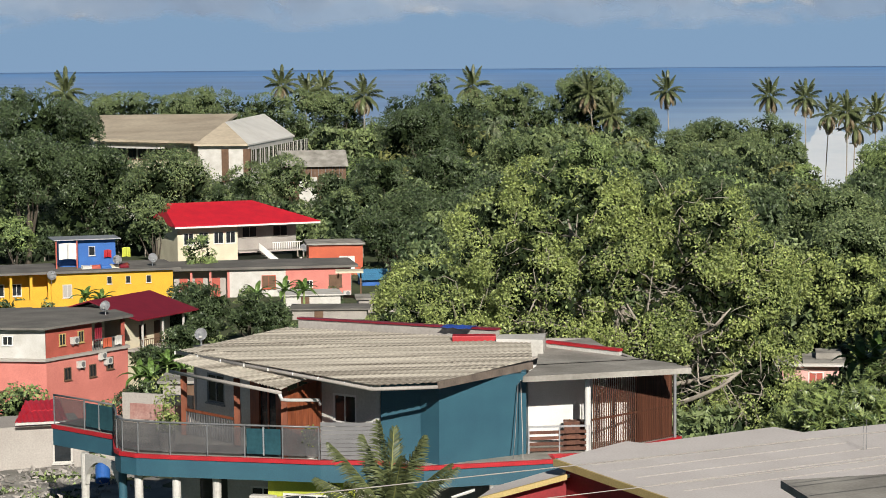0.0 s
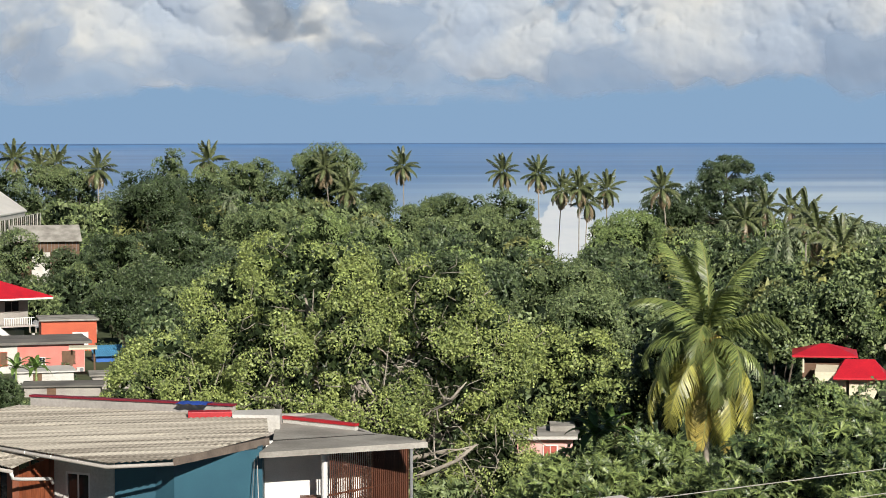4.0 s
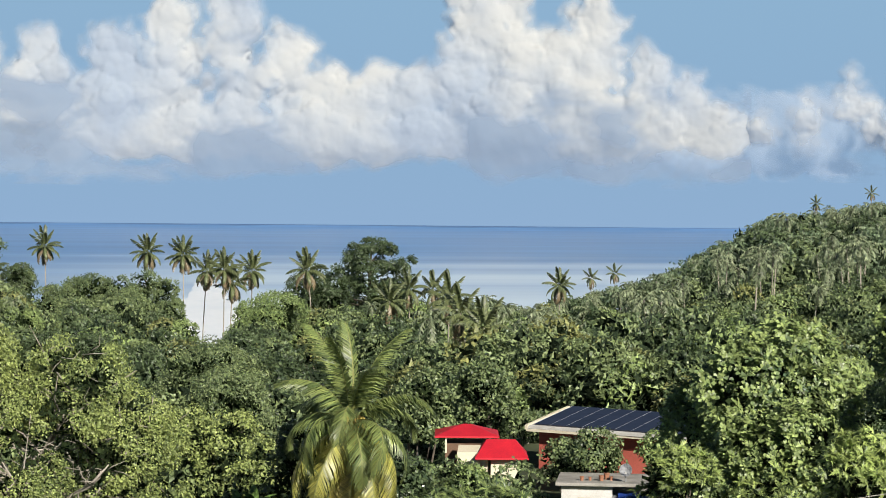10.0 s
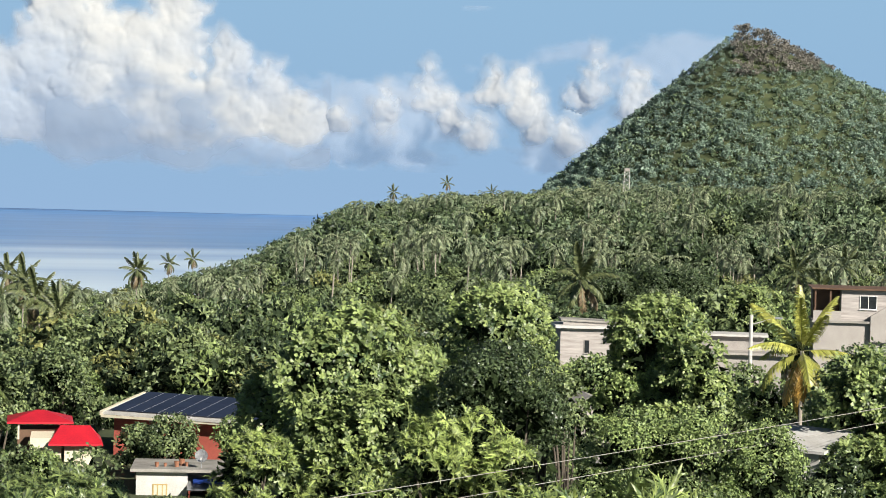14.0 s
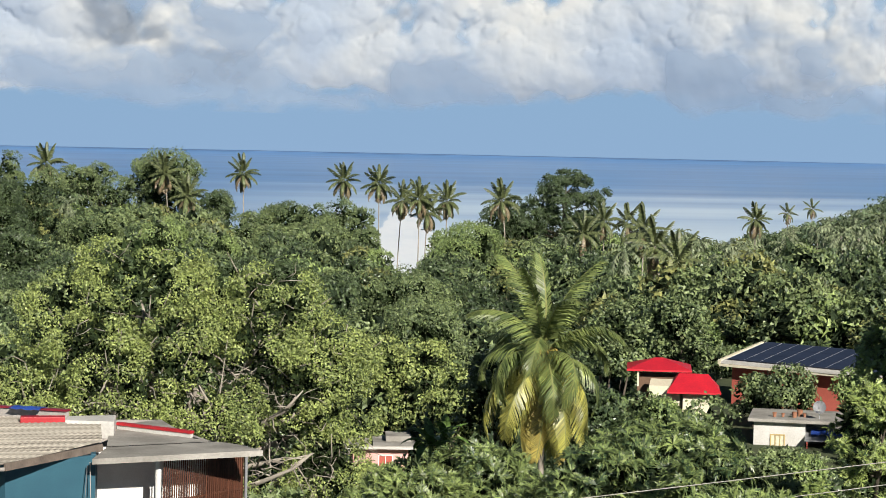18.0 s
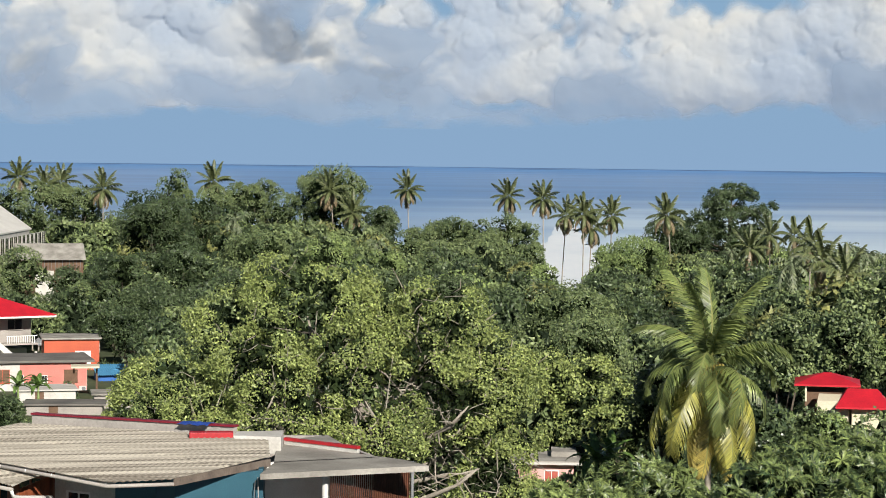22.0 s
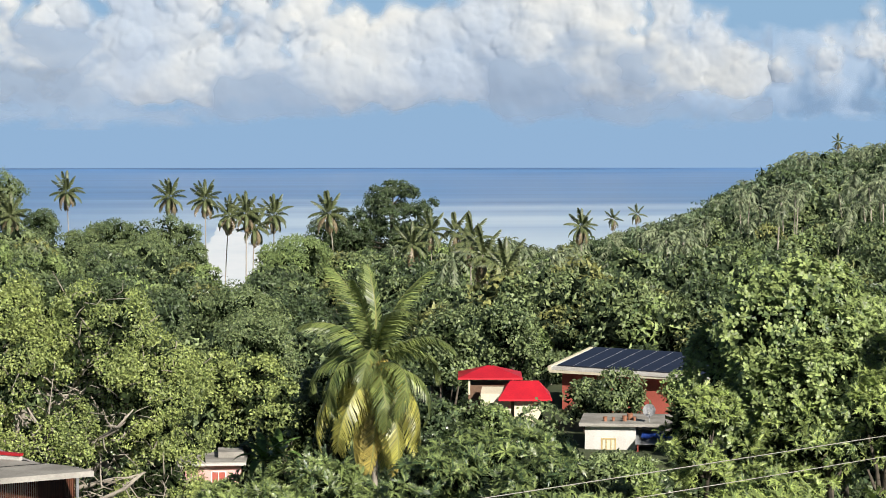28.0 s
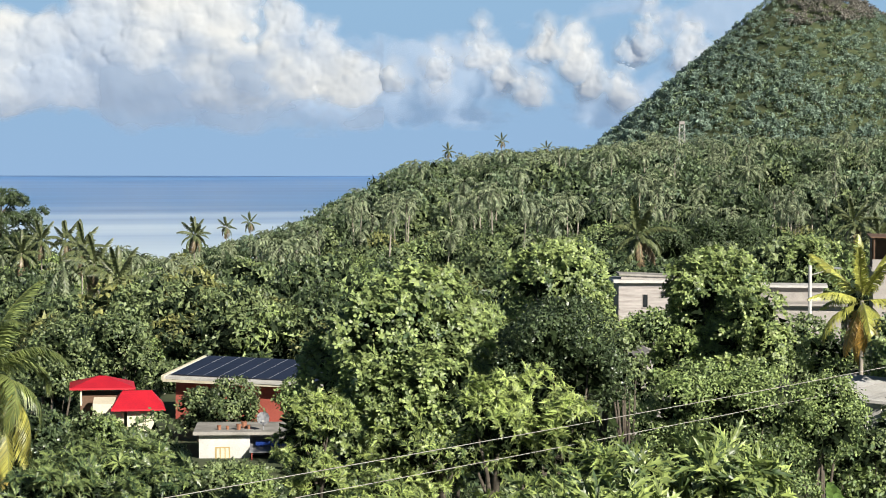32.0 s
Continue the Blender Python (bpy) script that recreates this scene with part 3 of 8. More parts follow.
BRICK_RED = noisy("faded_red_wall", (0.46, 0.11, 0.08), (0.35, 0.08, 0.055), rough=0.8, scale=0.8, fine=12, bump=0.05)
FASCIA = noisy("ochre_fascia", (0.55, 0.42, 0.18), (0.42, 0.31, 0.12), rough=0.6, scale=2, fine=20, bump=0.05)
GREY_WALL = noisy("raw_block_wall", (0.40, 0.37, 0.34), (0.26, 0.24, 0.22), rough=0.9, scale=0.7, fine=10, bump=0.15)
PLASTER = noisy("soft_grey_plaster", (0.42, 0.39, 0.36), (0.35, 0.32, 0.29), rough=0.8, scale=0.9, fine=14, bump=0.05)
DARK_ROOF = noisy("stained_flat_roof", (0.20, 0.19, 0.17), (0.09, 0.085, 0.08), rough=0.9, scale=0.35, fine=6, bump=0.15)
FADED_WHITE = noisy("faded_white_wall", (0.62, 0.61, 0.58), (0.46, 0.44, 0.40), rough=0.8, scale=0.8, fine=12, bump=0.1)
SOLAR = noisy("solar_cell", (0.025, 0.03, 0.055), (0.018, 0.022, 0.04), rough=0.12, scale=1.5, fine=10, bump=0.0, vary=0.12)
ALU = noisy("aluminium", (0.55, 0.56, 0.58), (0.42, 0.43, 0.45), rough=0.4, scale=3, fine=20, bump=0.0, metal=0.6)
TARP = noisy("blue_tarpaulin", (0.03, 0.08, 0.35), (0.02, 0.05, 0.25), rough=0.4, scale=2, fine=10, bump=0.3)
DRY_CLAY = noisy("clay_pot", (0.36, 0.17, 0.10), (0.25, 0.11, 0.06), rough=0.8, scale=4, fine=30, bump=0.1)
DISH_GREY = noisy("dish_paint", (0.42, 0.43, 0.45), (0.33, 0.34, 0.36), rough=0.5, scale=3, fine=20, bump=0.02)


def ring(*pts):
    return [tuple(place(b, r))[:2] for b, r in pts]


def wall_frame(a, b, z=0.0):
    """A frame whose x runs along the foot of a wall from a to b as seen from outside, y into the wall, z up."""
    d = Vector((b[0] - a[0], b[1] - a[1], 0)).normalized()
    n = Vector((-d.y, d.x, 0))
    return Matrix(((d.x, n.x, 0, a[0]), (d.y, n.y, 0, a[1]), (0, 0, 1, z), (0, 0, 0, 1)))


def wall(parent, a, b, z0, z1, mat, thick=0.15, label="", openings=()):
    """A wall from a to b with openings (x0, z0, x1, z1) cut right through it."""
    L = math.hypot(b[0] - a[0], b[1] - a[1])
    xs = sorted({0.0, L, *[v for o in openings for v in (o[0], o[2])]})
    zs = sorted({z0, z1, *[v for o in openings for v in (o[1], o[3])]})
    bm = bmesh.new()
    for i in range(len(xs) - 1):
        for k in range(len(zs) - 1):
            cx, cz = (xs[i] + xs[i + 1]) / 2, (zs[k] + zs[k + 1]) / 2
            if not any(o[0] < cx < o[2] and o[1] < cz < o[3] for o in openings):
                box(xs[i], 0, zs[k], xs[i + 1], thick, zs[k + 1], 0, bm)
    bmesh.ops.remove_doubles(bm, verts=bm.verts[:], dist=1e-4)
    inner = [f for f in bm.faces if all(len(e.link_faces) > 2 for e in f.edges)]
    return part("wall", bm, mat, parent, label, wall_frame(a, b))


def window(parent, m, w, h, frame_mat=None, pane_mat=None, panes=2, sill=True, shutters=None):
    """A window on a wall: frame, panes, sill."""
    fm = frame_mat or WHITE
    bm = bmesh.new()
    t = min(0.07, w * 0.09)
    for x0, z0, x1, z1 in ((0, 0, w, t), (0, h - t, w, h), (0, t, t, h - t), (w - t, t, w, h - t)):
        box(x0, -0.05, z0, x1, 0.05, z1, 0, bm)
    for i in range(1, panes):
        box(w * i / panes - t * 0.35, -0.045, t, w * i / panes + t * 0.35, 0.045, h - t, 0, bm)
    win = part("window", bm, fm, parent, "", m)
    for i in range(panes):
        part("pane", box(t + (w - 2 * t) * i / panes + 0.01, -0.02, t, t + (w - 2 * t) * (i + 1) / panes - 0.01, 0.0, h - t), pane_mat or GLASS, win)
    if sill:
        part("sill", box(-0.05, -0.12, -0.06, w + 0.05, 0.03, -0.003), fm, win)
    return win


def door(parent, m, w, h, mat, name="door"):
    d = part(name, box(0, -0.05, 0, w, 0.04, h, 0.01), mat, parent, "", m)
    part("handle", box(w * 0.85, -0.1, h * 0.46, w * 0.92, -0.052, h * 0.48), ALU, d)
    return d


def air_conditioner(m, label="white wall-mounted air conditioner unit"):
    t = thing("air_conditioner", m, label, "air conditioner", "air conditioners")
    part("casing", box(0, -0.36, 0, 0.82, -0.02, 0.58, 0.03), FADED_WHITE, t)
    bm = bmesh.new()
    bmesh.ops.create_cone(bm, cap_ends=True, segments=16, radius1=0.22, radius2=0.22, depth=0.02, matrix=Matrix.Translation((0.52, -0.37, 0.3)) @ Matrix.Rotation(radians(90), 4, "X"))
    part("fan_grille", bm, RAIL_GREY, t)
    for x in (0.1, 0.68):
        part("bracket", box(x, -0.36, -0.1, x + 0.04, 0, -0.003), RAIL_GREY, t)
    return t


def satellite_dish(m, size=0.8, label="grey satellite dish on a short mast"):
    t = thing("satellite_dish", m, label, "dish", "satellite dishes")
    bm = bmesh.new()
    rings = []
    for k in range(6):
        s = k / 5
        rings.append([bm.verts.new((size / 2 * s * math.cos(a * math.pi / 8), size * 0.16 * s * s * -1 - 0.0, size / 2 * s * math.sin(a * math.pi / 8) * 1.08)) for a in range(16)] if k else [bm.verts.new((0, 0, 0))])
    for a in range(16):
        bm.faces.new((rings[0][0], rings[1][a], rings[1][(a + 1) % 16]))
        for k in range(1, 5):
            bm.faces.new((rings[k][a], rings[k + 1][a], rings[k + 1][(a + 1) % 16], rings[k][(a + 1) % 16]))
    bmesh.ops.solidify(bm, geom=bm.faces[:], thickness=0.02)
    up = Matrix.Translation((0, 0, size * 0.85)) @ Matrix.Rotation(radians(-28), 4, "X")
    part("reflector", bm, DISH_GREY, t, "", up)
    part("mast", rod((0, 0.06, 0), (0, 0.06, size * 0.85), 0.03, 0.03, 8), ALU, t)
    part("feed_arm", rod((0, 0.02, size * 0.5), (0, -size * 0.5, size * 0.72), 0.014, 0.014, 6), ALU, t)
    part("receiver", box(-0.05, -size * 0.56, size * 0.68, 0.05, -size * 0.48, size * 0.8, 0.01), FADED_WHITE, t)
    return t


def corrugated(poly, way, pitch, amp, zf, steps=4, thick=0.012):
    """Corrugated sheeting over a convex ring of (x, y); the ridges run along way; zf gives the height."""
    d = Vector((*way, 0)).normalized()
    n = Vector((d.y, -d.x, 0))
    P = [Vector((x, y, 0)) for x, y in poly]
    ws = [p.dot(n) for p in P]
    bm = bmesh.new()
    lo, hi = min(ws) + 1e-3, max(ws) - 1e-3
    k = int((hi - lo) / pitch * steps)
    prev = None
    for i in range(k + 1):
        w = lo + (hi - lo) * i / k
        ts = []
        for a, b in zip(P, P[1:] + P[:1]):
            wa, wb = a.dot(n), b.dot(n)
            if (wa - w) * (wb - w) <= 0 and abs(wa - wb) > 1e-9:
                q = a.lerp(b, (w - wa) / (wb - wa))
                ts.append(q.dot(d))
        t0, t1 = min(ts), max(ts)
        wave = amp * math.sin(2 * math.pi * i / steps)
        row = []
        for s in (0, 0.5, 0.5001, 1):
            q = n * w + d * (t0 + (t1 - t0) * s)
            lift = 0.02 if s > 0.5 else 0
            row.append(bm.verts.new((q.x, q.y, zf(q.x, q.y) + wave + lift)))
        if prev:
            for j in range(3):
                bm.faces.new((prev[j], row[j], row[j + 1], prev[j + 1]))
        prev = row
    bmesh.ops.recalc_face_normals(bm, faces=bm.faces[:])
    if bm.faces[0].normal.z < 0:
        bmesh.ops.reverse_faces(bm, faces=bm.faces[:])
    bmesh.ops.solidify(bm, geom=bm.faces[:], thickness=thick)
    return bm


def gable_roof(parent, x0, y0, x1, y1, z, rise, mat, over=0.4, name="roof", axis="x"):
    """A pitched roof with its ridge along x (or y), with thickness and overhang."""
    bm = bmesh.new()
    x0, y0, x1, y1 = x0 - over, y0 - over, x1 + over, y1 + over
    t = 0.12
    if axis == "x":
        m = (y0 + y1) / 2
        sec = [(y0, z), (m, z + rise), (y1, z), (y1, z - t), (m, z + rise - t), (y0, z - t)]
        ends = [[bm.verts.new((x, s[0], s[1])) for s in sec] for x in (x0, x1)]
    else:
        m = (x0 + x1) / 2
        sec = [(x0, z), (m, z + rise), (x1, z), (x1, z - t), (m, z + rise - t), (x0, z - t)]
        ends = [[bm.verts.new((s[0], y, s[1])) for s in sec] for y in (y0, y1)]
    for i in range(6):
        bm.faces.new((ends[0][i], ends[0][(i + 1) % 6], ends[1][(i + 1) % 6], ends[1][i]))
    for e in ends:
        bm.faces.new((e[0], e[1], e[4], e[5])), bm.faces.new((e[1], e[2], e[3], e[4]))
    bmesh.ops.recalc_face_normals(bm, faces=bm.faces[:])
    return part(name, bm, mat, parent)


def hip_roof(parent, x0, y0, x1, y1, z, rise, mat, over=0.5, inset=None, name="roof", inset2=None):
    bm = bmesh.new()
    x0, y0, x1, y1 = x0 - over, y0 - over, x1 + over, y1 + over
    k = inset if inset is not None else (y1 - y0) / 2
    m = (y0 + y1) / 2
    lo = [bm.verts.new(p) for p in ((x0, y0, z - 0.12), (x1, y0, z - 0.12), (x1, y1, z - 0.12), (x0, y1, z - 0.12))]
    ed = [bm.verts.new(p) for p in ((x0, y0, z), (x1, y0, z), (x1, y1, z), (x0, y1, z))]
    a, b = bm.verts.new((x0 + k, m, z + rise)), bm.verts.new((x1 - (k if inset2 is None else inset2), m, z + rise))
    bm.faces.new((ed[0], ed[1], b, a)), bm.faces.new((ed[1], ed[2], b)), bm.faces.new((ed[2], ed[3], a, b)), bm.faces.new((ed[3], ed[0], a))
    bm.faces.new(lo[::-1])
    for i in range(4):
        bm.faces.new((lo[i], lo[(i + 1) % 4], ed[(i + 1) % 4], ed[i]))
    bmesh.ops.recalc_face_normals(bm, faces=bm.faces[:])
    return part(name, bm, mat, parent)


def front(x, z):
    return Matrix.Translation((x, 0, z))


def side(w, y, z):
    """On the wall at x = w that faces right."""
    return Matrix.Translation((w, y, z)) @ Matrix.Rotation(radians(90), 4, "Z")


# ---- the teal house: x right, y away, z up from the deck ----
teal = thing("teal_house", stand(-5.7, 68.7, 32.3), "teal house with curved balcony and weathered corrugated roof", "house")
V_WAY = (0.585, 0.811)
main_roof = [(-8.55, 5.65), (-1.9, -2.12), (0.05, -1.78), (3.0, 2.26), (3.1, 6.2), (-5.3, 10.4)]
part("roof", corrugated(main_roof, V_WAY, 0.16, 0.018, lambda x, y: 2.80 + 0.022 * (x * 0.585 + y * 0.811)), SHEET, teal, "weathered corrugated sheet roof")
part("lean_to_roof", corrugated([(-8.65, 4.5), (-4.8, -0.05), (-3.85, 1.0), (-7.5, 5.3)], V_WAY, 0.16, 0.018, lambda x, y: 2.32 + 0.20 * ((x + 4.8) * 0.585 + (y + 0.05) * 0.811)), SHEET, teal)
part("fascia", prism([(0.05, -1.80), (3.02, 2.2), (2.96, 2.24), (-0.01, -1.76)], 2.56, 2.79), OLD_BOARD, teal, "weathered grey-brown fascia board")
gut = part("gutter", tube([(-8.62, 5.6, 2.72), (-1.92, -2.2, 2.62), (0.0, -1.84, 2.62)], [0.06] * 3, 8), PLASTER, teal)
part("gutter", tube([(-8.72, 4.45, 2.25), (-4.82, -0.12, 2.22)], [0.06] * 2, 8), PLASTER, teal)
for i in range(9):
    s = i / 8
    part("bracket", box(-8.7 + 6.7 * s, 5.45 - 7.6 * s, 2.68 - 0.07 * s, -8.66 + 6.7 * s, 5.6 - 7.6 * s, 2.78 - 0.1 * s), WHITE, teal)
part("downpipe", tube([(-4.85, -0.1, 2.2), (-4.8, 0.0, 2.0), (-4.6, 0.25, 1.93), (-3.75, 1.62, 1.72), (-3.7, 1.7, 1.55)], [0.055] * 5, 8), WHITE, teal, "white downpipe")
# walls of the upper floor
w1, w2, w3, w4 = (-1.77, 0.5), (-0.54, 0.14), (0.03, -0.45), (2.76, 1.36)
wall(teal, (-3.68, 2.2), (-1.79, 0.75), 0, 2.72, FADED_WHITE, openings=((0.45, 0.95, 1.42, 1.9),))
window(teal, wall_frame((-3.68, 2.2), (-1.79, 0.75)) @ Matrix.Translation((0.45, 0.06, 0.95)), 0.97, 0.95, WHITE, GLASS, 2)
wall(teal, w1, w2, 0, 2.70, TEAL, label="teal rendered wall")
wall(teal, w2, w3, 0, 2.70, TEAL)
wall(teal, w3, w4, 0, 2.56, TEAL, label="large teal rendered wall with pale stains")
wall(teal, (2.76, 1.36), (2.86, 2.72), 0, 2.6, TEAL)
wall(teal, (2.88, 2.7), (6.7, 3.9), 0, 2.6, WHITE, label="pale plaster wall behind the verandah")
wall(teal, (6.7, 3.92), (5.2, 9.5), 0, 2.55, PLASTER)
wall(teal, (-8.3, 7.6), (-6.2, 5.2), 0, 2.7, FADED_WHITE, openings=((0.75, 0.85, 1.75, 1.85),))
window(teal, wall_frame((-8.3, 7.6), (-6.2, 5.2)) @ Matrix.Translation((0.75, 0.06, 0.85)), 1.0, 1.0, RAIL_GREY, GLASS, 2)
wall(teal, (-6.2, 5.2), (-3.68, 2.3), 0, 2.7, TIMBER, openings=((0.5, 0.02, 1.4, 2.1), (1.9, 0.02, 3.2, 2.1)))
for x0, x1 in ((0.5, 1.4), (1.9, 3.2)):
    d = part("sliding_door", box(x0, 0.06, 0.02, x1, 0.1, 2.1), GLASS, teal, "dark glazed sliding door", wall_frame((-6.2, 5.2), (-3.68, 2.3)))
    part("frame", box((x0 + x1) / 2 - 0.04, 0.03, 0.03, (x0 + x1) / 2 + 0.04, 0.058, 2.1), TIMBER, d)
wall(teal, (-5.0, 10.1), (-8.3, 7.6), 0, 2.7, GREY_WALL)
wall(teal, (5.2, 9.5), (-5.0, 10.1), 0, 2.6, GREY_WALL)
# timber gable end of the verandah, in boards
gm = wall_frame((-4.72, 1.18), (-3.72, 2.2))
L = 1.43
for i in range(8):
    x = L * i / 8
    part("board", box(x + 0.006, 0, 0.02, x + L / 8 - 0.006, 0.05, 2.05 + 0.30 * (x / L)), TIMBER, teal, "", gm)
for x, y in ((-8.4, 5.4), (-6.45, 3.2), (-4.8, 1.2)):
    part("verandah_post", box(x - 0.1, y - 0.1, 0, x + 0.1, y + 0.1, 2.2, 0.01), TIMBER, teal)
bal = part("balustrade", box(0, -0.03, 0.82, 2.9, 0.03, 0.9), TIMBER, teal, "low timber balustrade with dark bars", wall_frame((-8.4, 5.4), (-6.45, 3.2)))
for i in range(20):
    part("bar", box(0.12 + i * 0.14, -0.015, 0.05, 0.15 + i * 0.14, 0.015, 0.82), RAIL_GREY, bal)
# deck, fascia band and red edge
edge = [(-13.15, 7.7), (-11.95, 6.55), (-10.72, 5.35), (-10.35, 2.95), (-10.1, 2.4), (-9.55, 1.98), (-8.5, 1.66), (-6.0, 1.08), (-3.65, 0.52), (-1.8, 0.36), (-0.45, -0.6), (3.6, 0.4), (3.5, 1.3), (5.0, 1.45), (7.9, 4.3), (5.2, 9.5), (-5, 10.4), (-12.0, 9.5)]


def offset(poly, k):
    cx, cy = -2.5, 5.0
    return [(x + (x - cx) / math.hypot(x - cx, y - cy) * k, y + (y - cy) / math.hypot(x - cx, y - cy) * k) for x, y in poly]


part("deck", prism(offset(edge, -0.1), -0.12, 0.004), CONCRETE, teal, "grey balcony floor")
part("red_edge", prism(offset(edge, 0.06), -0.13, -0.002), RED_TRIM, teal, "red painted balcony edge")
part("edge_beam", prism(offset(edge, 0.01), -0.70, -0.132), TEAL, teal, "teal balcony beam")
# balcony rails: posts, top rail and screens
runs = [(-13.1, 7.7), (-11.9, 6.6), (-10.75, 5.42)], [(-10.3, 2.98), (-10.05, 2.45), (-9.5, 2.05), (-8.45, 1.72), (-7.25, 1.43), (-6.05, 1.14), (-4.85, 0.86), (-3.7, 0.6)]
for run in runs:
    railing = part("railing", tube([(x, y, 1.02) for x, y in run], [0.035] * len(run), 6), RAIL_GREY, teal, "grey metal balcony rail")
    for x, y in run:
        part("post", rod((x, y, 0), (x, y, 1.0), 0.028, 0.028, 6), RAIL_GREY, railing)
    for a, b in zip(run, run[1:]):
        glass = a[0] in (-6.05, -11.9)
        k = math.hypot(b[0] - a[0], b[1] - a[1])
        f = wall_frame(a, b)
        if glass:
            part("glass_panel", box(0.06, 0, 0.12, k / 2 - 0.03, 0.02, 0.92), TEAL_GLASS, railing, "", f)
            part("glass_panel", box(k / 2 + 0.03, 0, 0.12, k - 0.06, 0.02, 0.92), TEAL_GLASS, railing, "", f)
            part("divider", box(k / 2 - 0.025, -0.01, 0.08, k / 2 + 0.025, 0.03, 1.0), ALU, railing, "", f)
        else:
            part("mesh_panel", box(0.03, 0, 0.1, k - 0.03, 0.015, 0.96), MESH_GREY, railing, "", f)
side_rail = part("railing", tube([(-10.75, 5.42, 1.02), (-10.5, 4.2, 1.02), (-10.3, 2.98, 1.02)], [0.035] * 3, 6), RAIL_GREY, teal)
part("mesh_panel", box(0.03, 0, 0.1, 2.4, 0.015, 0.96), MESH_GREY, side_rail, "", wall_frame((-10.75, 5.42), (-10.3, 2.98)))
fence = part("slat_screen", box(0, 0.03, 0, 0.05, 0.08, 1.18), RAIL_GREY, teal, "grey horizontal board screen", wall_frame((-3.65, 0.56), (-1.8, 0.42)))
for i in range(9):
    part("slat", box(0, 0, 0.02 + i * 0.13, 1.85, 0.028, 0.14 + i * 0.13), BOARD_GREY, fence)
part("low_wall", box(0, 0, 0, 2.7, 0.12, 0.95), PLASTER, teal, "pinkish-grey low wall with faded marks", wall_frame((-10.9, 8.6), (-8.3, 7.6)))
part("painted_panel", box(0.3, -0.012, 0.05, 2.6, -0.002, 0.6), FADED_PINK, teal, "", wall_frame((-10.9, 8.6), (-8.3, 7.6)))
# flat roof, parapets and verandah on the right
part("flat_roof", prism([(2.62, 0.3), (8.0, 1.9), (7.35, 3.3), (6.05, 4.7), (5.3, 9.6), (3.5, 7.9), (3.14, 2.6)], 2.42, 2.60), CONCRETE, teal, "stained concrete flat roof")
part("parapet", prism([(-4.9, 10.5), (2.0, 6.9), (2.1, 7.05), (-4.8, 10.65)], 2.5, 3.22), GREY_WALL, teal)
part("coping", prism([(-4.95, 10.45), (2.0, 6.82), (2.15, 7.1), (-4.8, 10.7)], 3.222, 3.28), MAROON, teal)
part("red_block", box(0.5, 6.2, 2.86, 1.95, 6.7, 3.12, 0.02), RED_TRIM, teal)
part("upstand", prism([(1.95, 5.9), (3.5, 5.5), (3.66, 7.2), (2.1, 7.0)], 2.5, 3.06), FADED_WHITE, teal, "whitewashed roof upstand")
part("parapet", prism([(3.68, 7.1), (5.95, 4.85), (6.05, 4.95), (3.75, 7.25)], 2.602, 2.74), FADED_WHITE, teal)
part("coping", prism([(3.66, 7.06), (5.95, 4.8), (6.08, 4.95), (3.75, 7.28)], 2.742, 2.83), RED_TRIM, teal)
part("column", rod((4.72, 1.75, 0), (4.72, 1.75, 2.4), 0.1, 0.1, 14), WHITE, teal, "round white column")
part("corner_post", rod((7.72, 4.15, -0.2), (7.72, 4.15, 2.42), 0.05, 0.05, 8), ALU, teal)
vr = part("railing", box(0, -0.02, 0.8, 1.95, 0.03, 0.86), ALU, teal, "verandah rail with brown boards", wall_frame((2.82, 1.4), (4.74, 1.68)))
for i in range(4):
    part("board", box(0.03, 0, 0.06 + i * 0.18, 1.92, 0.025, 0.16 + i * 0.18), SLAT_WOOD, vr)
for x in (0.0, 0.98, 1.93):
    part("post", box(x, -0.03, 0, x + 0.04, -0.002, 0.84), ALU, vr)
scr = part("slat_screen", box(0, 0.016, 1.0, 3.98, 0.05, 1.06), SLAT_WOOD, teal, "brown upright timber slat screen", wall_frame((4.86, 1.5), (7.7, 4.25)))
for i in range(40):
    part("slat", box(0.02 + i * 0.1, 0, 0.02, 0.06 + i * 0.1, 0.014, 2.4), SLAT_WOOD, scr)
part("screen_backing", box(2.15, 0.055, 0.03, 3.9, 0.075, 2.36), SLAT_WOOD, teal, "closed brown timber panel behind the slats", wall_frame((4.86, 1.5), (7.7, 4.25)))
part("cabinet", box(4.0, 2.3, 0, 4.65, 2.75, 0.85, 0.01), SLAT_WOOD, teal)
part("cable", tube([(2.5, 0.95, 2.3), (2.38, 0.6, 0.6), (2.2, 0.2, -1.0)], [0.015] * 3, 5), RAIL_GREY, teal)
part("cable", tube([(2.58, 1.0, 2.4), (2.62, 0.5, 0.4), (2.6, 0.0, -1.0)], [0.015] * 3, 5), PLASTER, teal)
